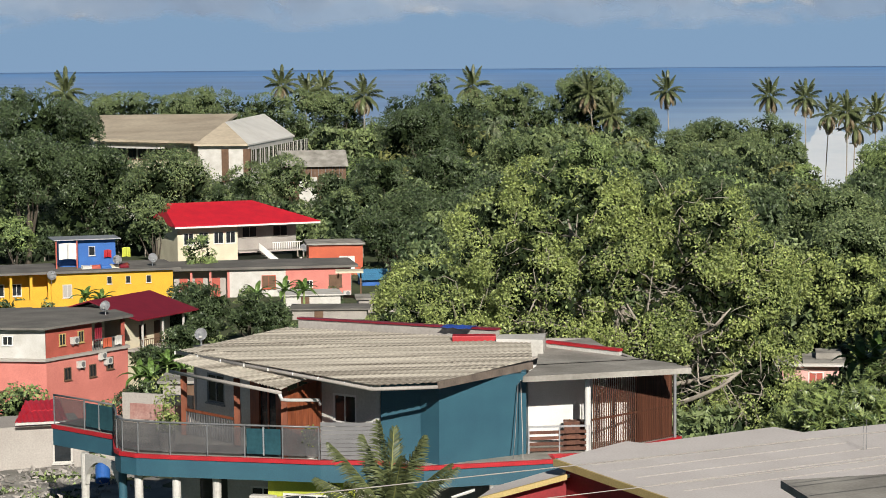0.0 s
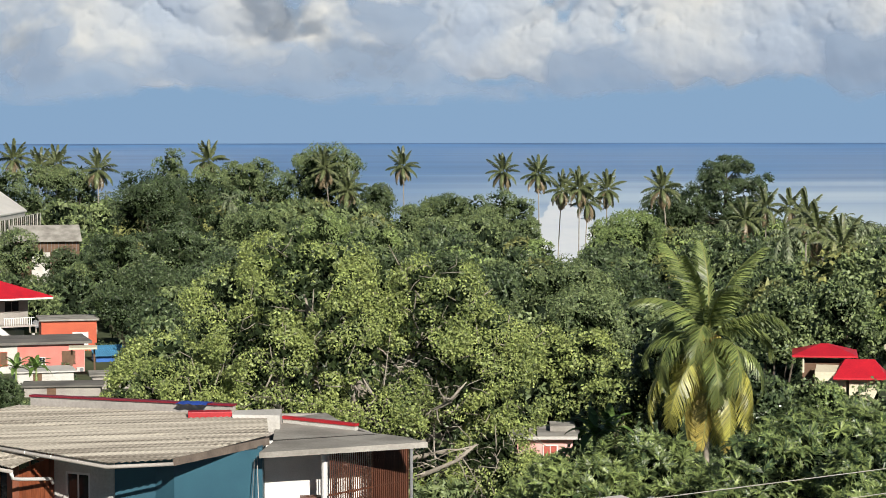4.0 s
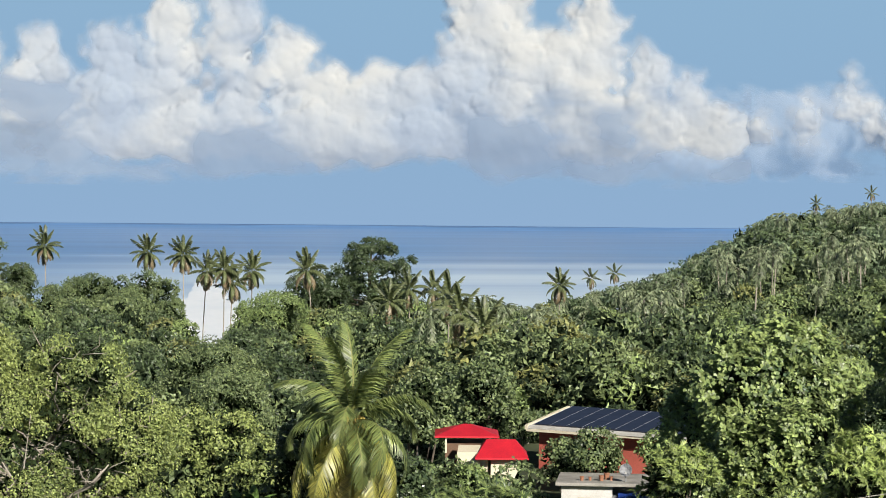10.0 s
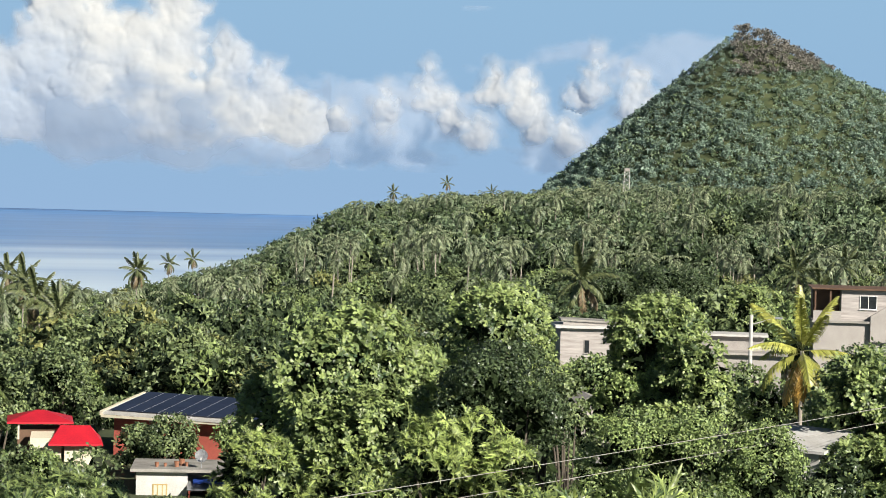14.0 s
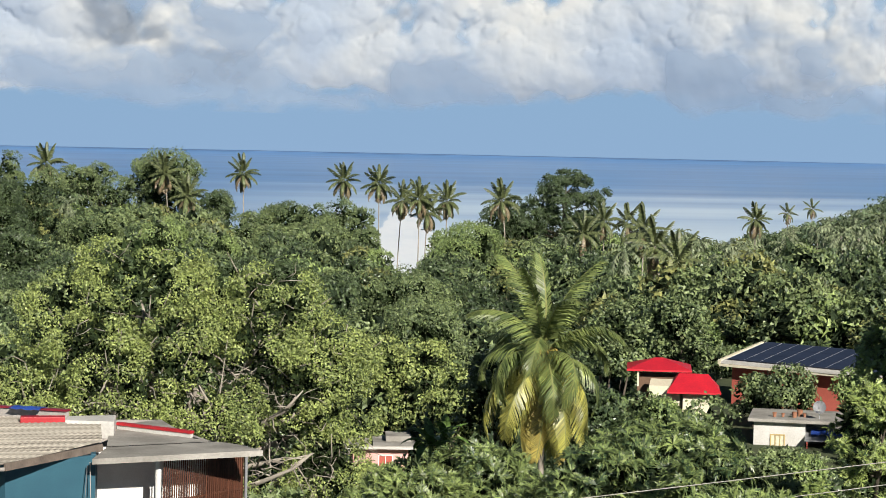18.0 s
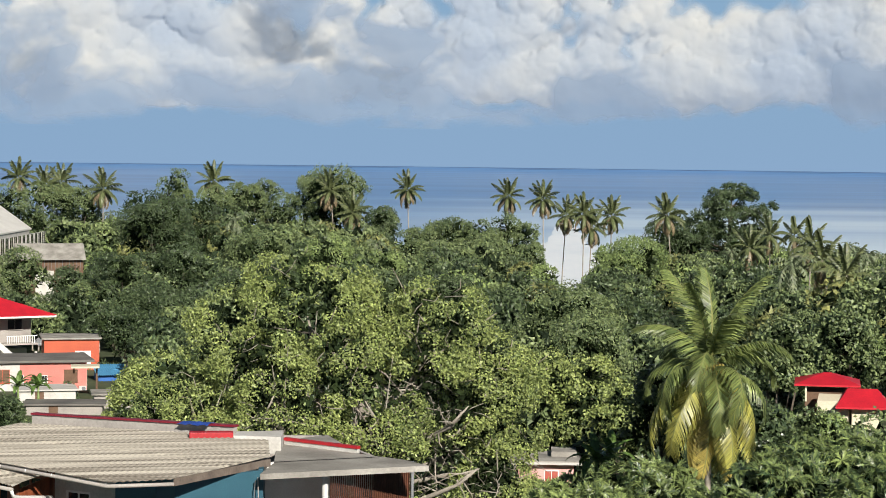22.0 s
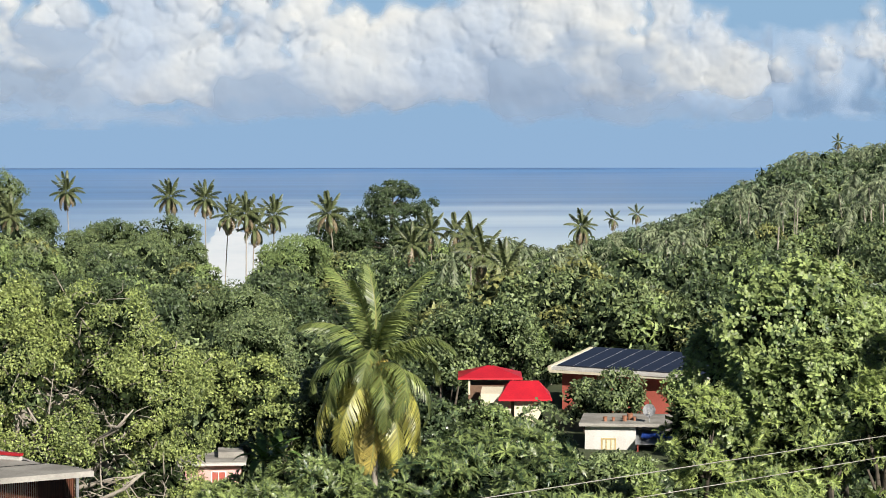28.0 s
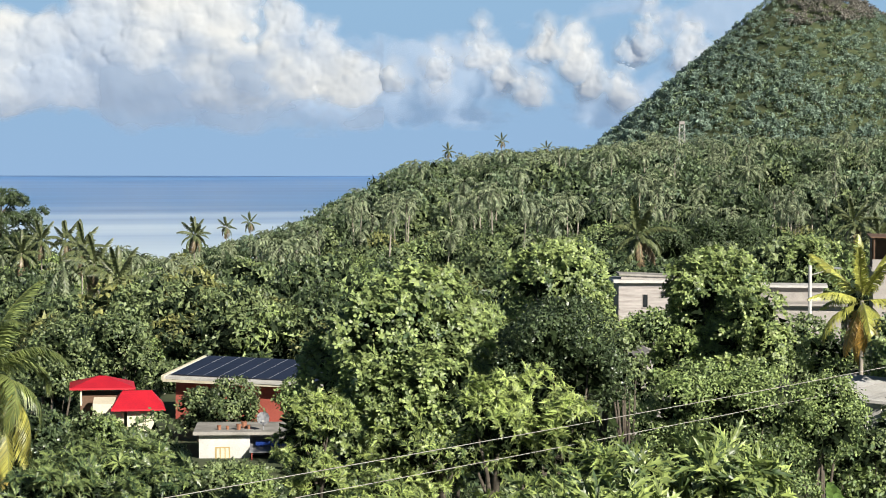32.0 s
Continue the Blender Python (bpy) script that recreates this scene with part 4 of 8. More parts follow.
# lower floor
for x, y, m in ((-11.85, 6.2, FADED_WHITE), (-10.2, 3.4, TEAL), (-9.55, 2.4, FADED_WHITE), (-8.3, 2.0, FADED_WHITE), (-7.0, 1.75, FADED_WHITE), (1.7, -0.1, FADED_WHITE)):
    part("column", rod((x, y, -4.0), (x, y, -0.72), 0.14, 0.14, 12), m, teal)
bm = bmesh.new()
for i in range(8):
    a0, a1 = math.pi * i / 8, math.pi * (i + 1) / 8
    xa, xb = 1.3 - 1.15 * math.cos(a0), 1.3 - 1.15 * math.cos(a1)
    za, zb = -1.75 + 0.9 * math.sin(a0), -1.75 + 0.9 * math.sin(a1)
    vs = [bm.verts.new(p) for p in ((xa, 0, za), (xb, 0, zb), (xb, 0, -0.72), (xa, 0, -0.72), (xa, 0.15, za), (xb, 0.15, zb), (xb, 0.15, -0.72), (xa, 0.15, -0.72))]
    for f in ((0, 1, 2, 3), (7, 6, 5, 4), (0, 4, 5, 1), (3, 2, 6, 7)):
        bm.faces.new([vs[j] for j in f])
bmesh.ops.remove_doubles(bm, verts=bm.verts[:], dist=0.001)
part("arch", bm, FADED_WHITE, teal, "white arch between the columns", wall_frame((-11.9, 6.1), (-10.25, 3.9)))
wall(teal, (-8.6, 4.2), (-4.5, 2.6), -4, -0.72, FADED_WHITE, openings=((0.9, -3.9, 1.9, -1.1), (2.7, -3.0, 3.6, -1.3)))
door(teal, wall_frame((-8.6, 4.2), (-4.5, 2.6)) @ Matrix.Translation((0.9, 0.08, -3.9)), 1.0, 2.8, GLASS)
window(teal, wall_frame((-8.6, 4.2), (-4.5, 2.6)) @ Matrix.Translation((2.7, 0.08, -3.0)), 0.9, 1.7, WHITE, GLASS, 2)
wall(teal, (-5.4, 1.9), (-2.6, 1.0), -4, -0.72, LIME, label="lime green wall", openings=((0.5, -2.6, 2.2, -1.25),))
window(teal, wall_frame((-5.4, 1.9), (-2.6, 1.0)) @ Matrix.Translation((0.5, 0.06, -2.6)), 1.7, 1.35, WHITE, GLASS, 3)
wall(teal, (-2.6, 1.0), (3.2, 1.2), -4, -0.72, PLASTER)
part("awning_strut", rod((-3.4, 0.6, -0.8), (-2.8, 0.2, -1.1), 0.05, 0.05, 6), WHITE, teal)
part("awning_strut", rod((0.4, -0.5, -1.0), (1.1, -0.6, -0.75), 0.05, 0.05, 6), WHITE, teal)
T0 = teal.matrix_world
air_conditioner(T0 @ wall_frame((-5.4, 1.9), (-2.6, 1.0)) @ Matrix.Translation((-0.5, 0, -1.9)))
bm = bmesh.new()
bmesh.ops.create_grid(bm, x_segments=12, y_segments=6, size=0.5)
for v in bm.verts:
    v.co = (v.co.x * 1.1, v.co.y * 0.7, 0.05 * noise.noise(v.co * 5) + 0.04 - 0.1 * abs(v.co.y))
bmesh.ops.solidify(bm, geom=bm.faces[:], thickness=0.02)
me = bpy.data.meshes.new("tarpaulin")
bm.to_mesh(me), bm.free()
me.materials.append(TARP)
ob = tagged(new("tarpaulin", me), "crumpled blue tarpaulin lying on the roof edge", "tarpaulin")
ob.matrix_world = T0 @ Matrix.Translation((0.75, 7.5, 3.285)) @ Matrix.Rotation(radians(-27), 4, "Z")


satellite_dish(T0 @ Matrix.Translation((-7.9, 6.3, 2.86)), 0.42, "grey satellite dish at the corner of the sheet roof")


def flower_pot(m, h, rng, label, plant=LEAF_BUSH, w=0.42, tall=0.6):
    t = thing("flower_pot", m, label, "potted plant", "pots on the balcony")
    bm = bmesh.new()
    bmesh.ops.create_cone(bm, cap_ends=True, segments=14, radius1=w * 0.36, radius2=w * 0.5, depth=h, matrix=Matrix.Translation((0, 0, h / 2)))
    part("pot", bm, FADED_WHITE, t)
    n = 260
    p = np.clip(rng.normal(size=(n, 3)), -1.6, 1.6) * (w * 0.36, w * 0.36, tall * 0.3) + (0, 0, h + tall * 0.45)
    Vp, Fp = scatter(leaf_proto("spray"), p, frames_from(rng.normal(size=(n, 3)) + (0, 0, 0.4), rng, 0.6), rng.uniform(0.09, 0.17, n))
    child("foliage", mesh_np("foliage", Vp, Fp, [plant]), t)
    part("stem", rod((0, 0, h * 0.9), (0, 0, h + tall * 0.7), 0.02, 0.01, 5), BARK, t)
    return t


rng = np.random.default_rng(3)
flower_pot(T0 @ Matrix.Translation((-8.6, 2.35, 0)), 0.62, rng, "tall white planter with a bushy plant", LEAF_BIG, 0.55)
flower_pot(T0 @ Matrix.Translation((-11.1, 6.5, 0)), 0.4, rng, "small planter with spiky green leaves", LEAF_BUSH)
flower_pot(T0 @ Matrix.Translation((-8.9, 4.4, 0)), 0.5, rng, "planter with a tall flowering shrub", LEAF_BIG, 0.6, 1.7)
flower_pot(T0 @ Matrix.Translation((-3.95, 0.95, 0)), 0.35, rng, "small pot with yellow-green leaves", LEAF_BREAD)

# ---- house with the broad pale roof ----
pale = thing("pale_roofed_house", stand(-5.7, 68.7, 33.4), "house with a broad pale felt roof and red gable", "house")
pr = [(3.3, -5.6), (5.55, -2.75), (6.1, -3.15), (10.26, -0.46), (10.98, -1.45), (13.85, 0.0), (15.6, -6.0), (17.2, -10.0), (9.0, -13.6), (6.8, -13.1)]
roof = part("roof", prism(pr, -0.16, 0.0), ROOF_PALE, pale, "pale grey flat roof in large sheets")
part("wall", prism([(3.6, -5.7), (5.7, -3.2), (10.3, -0.9), (13.6, -0.5), (15.2, -6.0), (16.6, -9.6), (9.0, -13.0), (7.0, -12.7)], -4, -0.165), RED_WALL, pale, "deep red wall")
part("fascia", prism([(3.24, -5.62), (6.76, -13.2), (6.82, -13.17), (3.31, -5.58)], -0.19, 0.012), FASCIA, pale, "ochre gable board")
part("fascia", prism([(3.6, -6.2), (1.0, -7.1), (1.0, -7.2), (3.6, -6.32)], [-0.45, -0.95, -0.95, -0.45], [-0.3, -0.8, -0.8, -0.3]), FASCIA, pale)
part("side_roof", prism([(3.7, -6.0), (1.0, -6.9), (1.6, -5.0), (3.8, -4.4)], [-0.45, -0.95, -0.95, -0.45], [-0.38, -0.88, -0.88, -0.38]), ROOF_PALE, pale)
part("side_wall", prism([(3.6, -5.8), (1.4, -6.6), (1.8, -5.2), (3.6, -4.6)], -4, [-0.5, -0.95, -0.95, -0.5]), RED_WALL, pale)
seam = Vector((0.86, 0.50, 0))
for i in range(5):
    o = Vector((4.6, -8.2, 0)) + Vector((0.5, -0.86, 0)) * (i * 1.1 - 1.6)
    a, b = o + seam * 0.5, o + seam * (8.6 + 0.3 * i)
    part("seam", rod((a.x, a.y, 0.002), (b.x, b.y, 0.002), 0.012, 0.012, 4), PLASTER, pale)
P0 = pale.matrix_world
satellite_dish(P0 @ Matrix.Translation((13.6, -5.6, 0)), 0.62, "grey satellite dish with a white arm on the pale roof")
stub = thing("roof_rods", P0 @ Matrix.Translation((12.2, -4.6, 0)), "thin bare steel rods standing on the roof", "rods")
part("rod", rod((0, 0, 0), (0, 0, 0.75), 0.008, 0.008, 5), RAIL_GREY, stub)
part("rod", rod((0.1, 0.05, 0), (0.1, 0.05, 0.9), 0.008, 0.008, 5), RAIL_GREY, stub)

shed = thing("concrete_roofed_shed", stand(5.6, 51.5, 32.5), "low shed with a weathered concrete roof", "shed")
part("roof", prism([(-2.3, -0.4), (0.0, 0.7), (5.6, 0.4), (6.0, -2.8), (-1.0, -4.0)], 2.5, 2.68), CONCRETE, shed)
part("wall", prism([(-1.7, -0.5), (0.0, 0.3), (5.2, 0.1), (5.6, -2.5), (-0.8, -3.6)], 0, 2.5), GREY_WALL, shed)
satellite_dish(stand(6.6, 50.4, 35.18), 0.5, "small grey satellite dish on the shed roof")
satellite_dish(stand(6.45, 49.6, 35.18), 0.5, "small grey satellite dish on the shed roof")

# ---- village: salmon house ----
sal = thing("salmon_house", Matrix(), "two-storey salmon and red house with a dark flat roof", "house")
S = ring((-15.6, 190), (-13.56, 197.5), (-14.2, 205), (-18.4, 203), (-18.4, 193.4))
part("lower_wall", prism(S, 13.5, 19.2), PINK, sal, "salmon pink wall")
part("floor_slab", prism(ring((-15.62, 189.6), (-13.5, 197.3), (-14.2, 205), (-18.4, 203), (-18.4, 193)), 19.2, 19.42), PLASTER, sal)
part("upper_wall", prism(ring((-15.6, 190.2), (-14.45, 194.4), (-15.2, 201), (-15.9, 200)), 19.42, 21.9), BRICK_RED, sal, "faded red wall")
part("white_wall", prism(ring((-15.61, 190.1), (-15.92, 200.3), (-18.4, 203), (-18.4, 193.4)), 19.42, 21.9), FADED_WHITE, sal, "white gable wall")
part("roof", prism(ring((-15.63, 189.3), (-13.4, 197.3), (-14.2, 205.5), (-18.5, 203.5), (-18.5, 192.5)), 21.9, 22.1), DARK_ROOF, sal, "stained dark flat roof")
pl = ring((-15.6, 190), (-13.56, 197.5))
fl = wall_frame(pl[0], pl[1])
for x, z in ((2.1, 17.3), (5.2, 17.2), (7.4, 17.6)):
    window(sal, fl @ Matrix.Translation((x, -0.03, z)), 0.85, 1.1, BROWN, GLASS, 2)
pu = ring((-15.6, 190.2), (-14.45, 194.4))
fu = wall_frame(pu[0], pu[1])
for x in (1.6, 3.9):
    window(sal, fu @ Matrix.Translation((x, -0.03, 20.3)), 0.75, 1.0, FASCIA, GLASS, 2)
rl = part("railing", box(5.9, 0.1, 20.3, 10.0, 0.16, 20.36), RAIL_GREY, sal, "", fl)
for i in range(14):
    part("bar", box(5.95 + i * 0.3, 0.11, 19.42, 5.99 + i * 0.3, 0.15, 20.3), RAIL_GREY, rl, "", Matrix())
part("column", box(9.7, 0.1, 19.42, 9.95, 0.35, 21.9), BRICK_RED, sal, "", fl)
part("porch_wall", box(6.0, 2.4, 19.42, 9.9, 2.6, 21.9), CREAM, sal, "", fl)
wa, wb = ring((-18.4, 193.4), (-15.61, 190.1))
window(sal, wall_frame(wa, wb) @ Matrix.Translation((6.2, -0.03, 20.5)), 0.9, 0.8, WHITE, GLASS, 2)
window(sal, wall_frame(wa, wb) @ Matrix.Translation((3.0, -0.03, 20.5)), 0.9, 0.8, WHITE, GLASS, 2)
for x, z in ((3.6, 18.2), (6.3, 18.6), (7.0, 18.1)):
    air_conditioner(fl @ Matrix.Translation((x, -0.01, z)))
air_conditioner(fu @ Matrix.Translation((2.9, -0.01, 20.3)))


def laundry(m, w, h, mat, label):
    """A hanging cloth with folds."""
    bm = bmesh.new()
    bmesh.ops.create_grid(bm, x_segments=14, y_segments=8, size=0.5)
    for v in bm.verts:
        x, z = v.co.x * w, v.co.y * h
        v.co = (x, 0.05 * math.sin(x * 14 / w * 1.7) * (0.5 - v.co.y), z + 0.03 * math.cos(x * 6 / w))
    bmesh.ops.solidify(bm, geom=bm.faces[:], thickness=0.01)
    me = bpy.data.meshes.new("laundry")
    bm.to_mesh(me), bm.free()
    me.materials.append(mat)
    ob = tagged(new("laundry", me), label, "laundry")
    ob.matrix_world = m
    return ob


laundry(fl @ Matrix.Translation((6.9, 0.4, 20.9)), 0.9, 1.6, MAROON, "dark red cloth hanging on the porch")
laundry(fl @ Matrix.Translation((7.6, 0.0, 19.95)), 1.1, 0.8, ORANGE, "orange cloth drying on the porch rail")
laundry(fl @ Matrix.Translation((9.0, 0.02, 20.0)), 0.9, 0.8, FADED_WHITE, "pale cloth drying on the porch rail")
satellite_dish(Matrix.Translation(place(-14.1, 197.5, 22.1)), 0.9, "grey satellite dish on the dark flat roof")

# ---- maroon-roofed house ----
mar = thing("maroon_roofed_house", stand(-14.3, 204, 15.3, -36) @ Matrix.Translation((-1.15, 0, 0)), "cream house with a maroon pitched roof and porch", "house")
part("wall", box(-3.5, 0, -3, 4.2, 7, 6.0), CREAM, mar)
gable_roof(mar, -3.5, -0.6, 5.8, 7.6, 6.0, 1.5, MAROON, 0.7, axis="y")
bm = bmesh.new()
g = [bm.verts.new(p) for p in ((-3.5, -0.01, 6.0), (5.8, -0.01, 6.0), (1.15, -0.01, 7.2), (-3.5, 0.14, 6.0), (5.8, 0.14, 6.0), (1.15, 0.14, 7.2))]
bm.faces.new((g[0], g[1], g[2])), bm.faces.new((g[5], g[4], g[3])), bm.faces.new((g[0], g[3], g[4], g[1]))
part("gable", bm, CREAM, mar)
part("porch_floor", box(4.2, 0, 2.9, 6.0, 7, 3.1), PLASTER, mar)
for y in (0.2, 3.4, 6.7):
    part("porch_post", box(5.75, y, 3.1, 5.9, y + 0.15, 5.9), FADED_WHITE, mar)
pr2 = part("railing", box(5.8, 0.1, 3.95, 5.86, 6.9, 4.02), BROWN, mar)
for i in range(22):
    part("bar", box(5.81, 0.2 + i * 0.3, 3.1, 5.85, 0.24 + i * 0.3, 3.95), BROWN, pr2)
window(mar, side(4.2, 2.0, 3.9), 1.1, 1.2, BROWN, GLASS, 2)
door(mar, side(4.2, 4.4, 3.1), 0.9, 2.1, BROWN)
window(mar, front(-2.6, 3.8), 1.1, 1.2, WHITE, GLASS, 2)

low = thing("grey_shed", stand(-17.2, 199, 16.5, 5), "low grey shed with a stained flat roof", "shed")
part("wall", box(0, 0, 0, 4.9, 6, 5.4), GREY_WALL, low)
part("roof", box(-0.2, -0.2, 5.4, 5.1, 6.2, 5.55), DARK_ROOF, low)
door(low, front(1.6, 2.9), 0.9, 2.0, BROWN)

# ---- yellow house ----
yel = thing("yellow_house", stand(-16.95, 240, 16.0, 6), "bright yellow house with an arcaded porch and stained flat roof", "house")
part("wall", box(6.4, 0, -2, 19.4, 9, 5.6), YELLOW, yel, "yellow rendered wall")
part("porch_back_wall", box(0, 2.6, -2, 6.39, 9, 5.6), YELLOW, yel)
part("porch_floor", box(0, 0, -2, 6.39, 2.59, 2.0), YELLOW, yel)
part("parapet", box(0, 0, 2.004, 6.38, 0.15, 2.9), YELLOW, yel)
for x in (0.05, 2.1, 4.2, 6.1):
    part("porch_post", box(x, 0.16, 2.004, x + 0.28, 0.44, 5.6), YELLOW, yel)
part("roof", box(-0.6, -0.5, 5.602, 20.2, 9.4, 5.85, 0.02), DARK_ROOF, yel, "stained grey flat roof")
for x in (0.8, 2.6):
    window(yel, Matrix.Translation((x, 2.58, 3.1)), 1.0, 1.3, WHITE, GLASS, 2)
window(yel, front(7.6, 3.0), 1.0, 1.4, FADED_WHITE, PLASTER, 2)
for x in (12.3, 14.3, 16.5):
    window(yel, front(x, 4.3), 0.55, 0.8, FADED_WHITE, GLASS, 1)
Y0 = yel.matrix_world
satellite_dish(Y0 @ Matrix.Translation((6.4, -0.6, 4.6)), 1.0, "pale satellite dish fixed on the yellow wall")
satellite_dish(Y0 @ Matrix.Translation((13.6, 1.0, 5.85)), 1.0, "pale satellite dish on the stained roof")
satellite_dish(Y0 @ Matrix.Translation((17.6, 2.0, 5.85)), 1.0, "pale satellite dish on the stained roof")

shack = thing("blue_shack", Y0 @ Matrix.Translation((7.6, 3.2, 6.1)), "bright blue rooftop shack with a thin flat roof", "shack")
part("wall", box(2.2, 0, -0.25, 6.2, 3.6, 2.7), BLUE, shack)
part("side_wall", box(0.4, 1.2, -0.25, 2.19, 3.6, 2.6), BLUE, shack)
part("roof", box(-0.5, -0.8, 2.75, 6.7, 4.0, 2.85), ALU, shack)
part("post", box(-0.3, -0.6, -0.25, -0.15, -0.45, 2.75), BRICK_RED, shack)
part("post", box(1.9, -0.6, -0.25, 2.05, -0.45, 2.75), BRICK_RED, shack)
window(shack, front(3.3, 1.0), 0.7, 1.0, FADED_WHITE, GLASS, 1)
laundry(shack.matrix_world @ Matrix.Translation((1.0, -0.55, 1.6)), 1.9, 1.7, WHITE, "white sheet hanging on a line on the roof")
laundry(shack.matrix_world @ Matrix.Translation((5.3, -0.3, 1.2)), 0.8, 0.8, RED_TRIM, "red cloth hanging on the blue shack")
laundry(shack.matrix_world @ Matrix.Translation((7.3, -0.3, 1.3)), 0.9, 1.0, LIME, "olive-green cloth hanging beside the shack")
for i in range(5):
    r5 = np.random.default_rng(40 + i)
    bm = box(-0.5, -0.4, 0, 0.5, 0.4, 0.35, 0.06)
    for v in bm.verts:
        v.co += Vector(r5.normal(size=3) * 0.05)
    me = bpy.data.meshes.new("sack")
    bm.to_mesh(me), bm.free()
    me.materials.append((FADED_WHITE, BRICK_RED, BLUE, CREAM, MAROON)[i])
    ob = tagged(new("sack", me), "filled cloth sack lying on the stained roof", "sack", "sacks on the roof")
    ob.matrix_world = Y0 @ Matrix.Translation((10.4 + i * 1.0, 1.4 + 0.3 * (i % 2), 5.85))

# ---- long pink and grey house ----
lng = thing("long_house", stand(-12.35, 250, 16.6, 3), "long low house, salmon and grey walls under one flat roof", "house")
part("wall", box(12.3, 0, -2, 19.6, 8, 4.1), PINK, lng, "salmon wall")
part("grey_wall", box(6.0, 0.02, -2, 12.29, 8, 4.1), FADED_WHITE, lng, "pale grey wall")
part("rear_wall", box(0, 1.5, -2, 5.99, 8, 4.1), PLASTER, lng)
part("roof", box(-0.5, -0.5, 4.102, 20.4, 8.5, 4.4, 0.03), DARK_ROOF, lng, "stained dark flat roof")
for x, w, h, fm in ((9.6, 1.6, 1.5, ORANGE), (12.1, 0.6, 0.9, WHITE), (14.6, 0.7, 0.8, WHITE), (17.1, 1.5, 1.4, BROWN)):
    window(lng, front(x, 1.9), w, h, fm, BROWN if fm in (ORANGE, BROWN) else GLASS, 2)
for x in (0.6, 2.3, 4.2):
    door(lng, Matrix.Translation((x, 1.46, 1.0)), 0.9, 2.1, BRICK_RED)
for x in (1.7, 3.8, 5.8):
    part("porch_post", box(x, 0.0, 0, x + 0.25, 0.25, 4.1), PINK, lng)
air_conditioner(lng.matrix_world @ Matrix.Translation((18.7, 0, 0.9)))
part("shutter", box(19.62, 0.5, 1.0, 19.7, 3.0, 3.4), FADED_WHITE, lng)

# ---- house with the bright red roof ----
rdh = thing("red_roofed_house", stand(-10.75, 288, 15.1, 20), "cream and grey two-storey house under a bright red roof", "house")
part("wall", box(-8.0, 0, -1, 0, 9, 7.9), CREAM, rdh, "cream front wall")
part("right_wall", box(0.002, 1.6, 4.3, 8.6, 9, 7.9), GREY_WALL, rdh, "raw grey block wall")
part("lower_wall", box(0.002, 3.0, -1, 8.6, 9, 3.39), FADED_WHITE, rdh)
part("terrace", box(0.002, -0.4, 4.1, 8.8, 2.9, 4.32), PLASTER, rdh)
hip_roof(rdh, -8.0, -0.8, 9.8, 9.8, 7.95, 2.5, RED_ROOF, 0.9, 0.4, "roof", 7.0)
part("fascia", box(-8.9, -1.72, 7.62, 10.7, -1.66, 7.84), WHITE, rdh)
for x in (-7.2, -5.2, -3.2, -1.6):
    window(rdh, front(x, 5.4), 1.3, 1.5, WHITE, GLASS, 2)
for x in (1.2, 5.4):
    window(rdh, Matrix.Translation((x, 1.57, 5.9)), 2.0, 1.4, GREY_WALL, GLASS, 2)
for x in (-0.2, 4.2, 8.4):
    part("column", box(x, -0.35, -1, x + 0.3, -0.05, 3.2), FADED_WHITE, rdh)
stairs = part("stair", prism([(2.4, -1.4), (6.1, -1.4), (6.1, -1.25), (2.4, -1.25)], [4.5, 1.4, 1.4, 4.5], [5.4, 2.3, 2.3, 5.4]), WHITE, rdh, "white sloping stair parapet")
for i in range(12):
    part("step", box(2.4 + i * 0.3, -1.24, 4.3 - i * 0.26, 2.75 + i * 0.3, -0.42, 4.48 - i * 0.26), PLASTER, stairs)
br = part("balustrade", box(4.6, -0.36, 5.2, 8.7, -0.28, 5.3), WHITE, rdh)
for i in range(13):
    part("baluster", box(4.65 + i * 0.3, -0.35, 4.32, 4.75 + i * 0.3, -0.29, 5.2), WHITE, br)
satellite_dish(rdh.matrix_world @ Matrix.Translation((9.2, 0.5, 3.42)), 1.0, "pale satellite dish beside the red-roofed house")

wht = thing("white_villa", stand(-14.3, 330, 14, 0), "white house mostly hidden behind trees", "house")
part("wall", box(0, 0, 0, 10, 7, 8.3), FADED_WHITE, wht)
part("roof", box(-0.5, -0.5, 8.3, 10.5, 7.5, 8.6), PLASTER, wht)
window(wht, front(1.0, 6.0), 1.1, 1.4, WHITE, GLASS, 2)
window(wht, front(2.6, 6.0), 1.1, 1.4, WHITE, GLASS, 2)
satellite_dish(wht.matrix_world @ Matrix.Translation((1.4, 0.6, 8.6)), 1.4, "pale satellite dish on the white house")

org = thing("orange_house", stand(-8.95, 276, 16.2, 3), "orange-red low house with a flat roof", "house")
part("wall", box(0, 0, -1, 6.6, 6, 4.9), ORANGE, org)
part("roof", box(-0.3, -0.4, 4.902, 6.9, 6.3, 5.12, 0.02), CONCRETE, org)
window(org, front(3.7, 1.7), 1.9, 1.8, WHITE, WHITE, 3)
door(org, front(1.9, 0.7), 1.2, 2.2, WHITE)
part("awning", prism([(0.2, -1.2), (1.6, -1.2), (1.6, -0.01), (0.2, -0.01)], [2.7, 2.7, 3.1, 3.1], [2.78, 2.78, 3.18, 3.18]), FADED_WHITE, org)

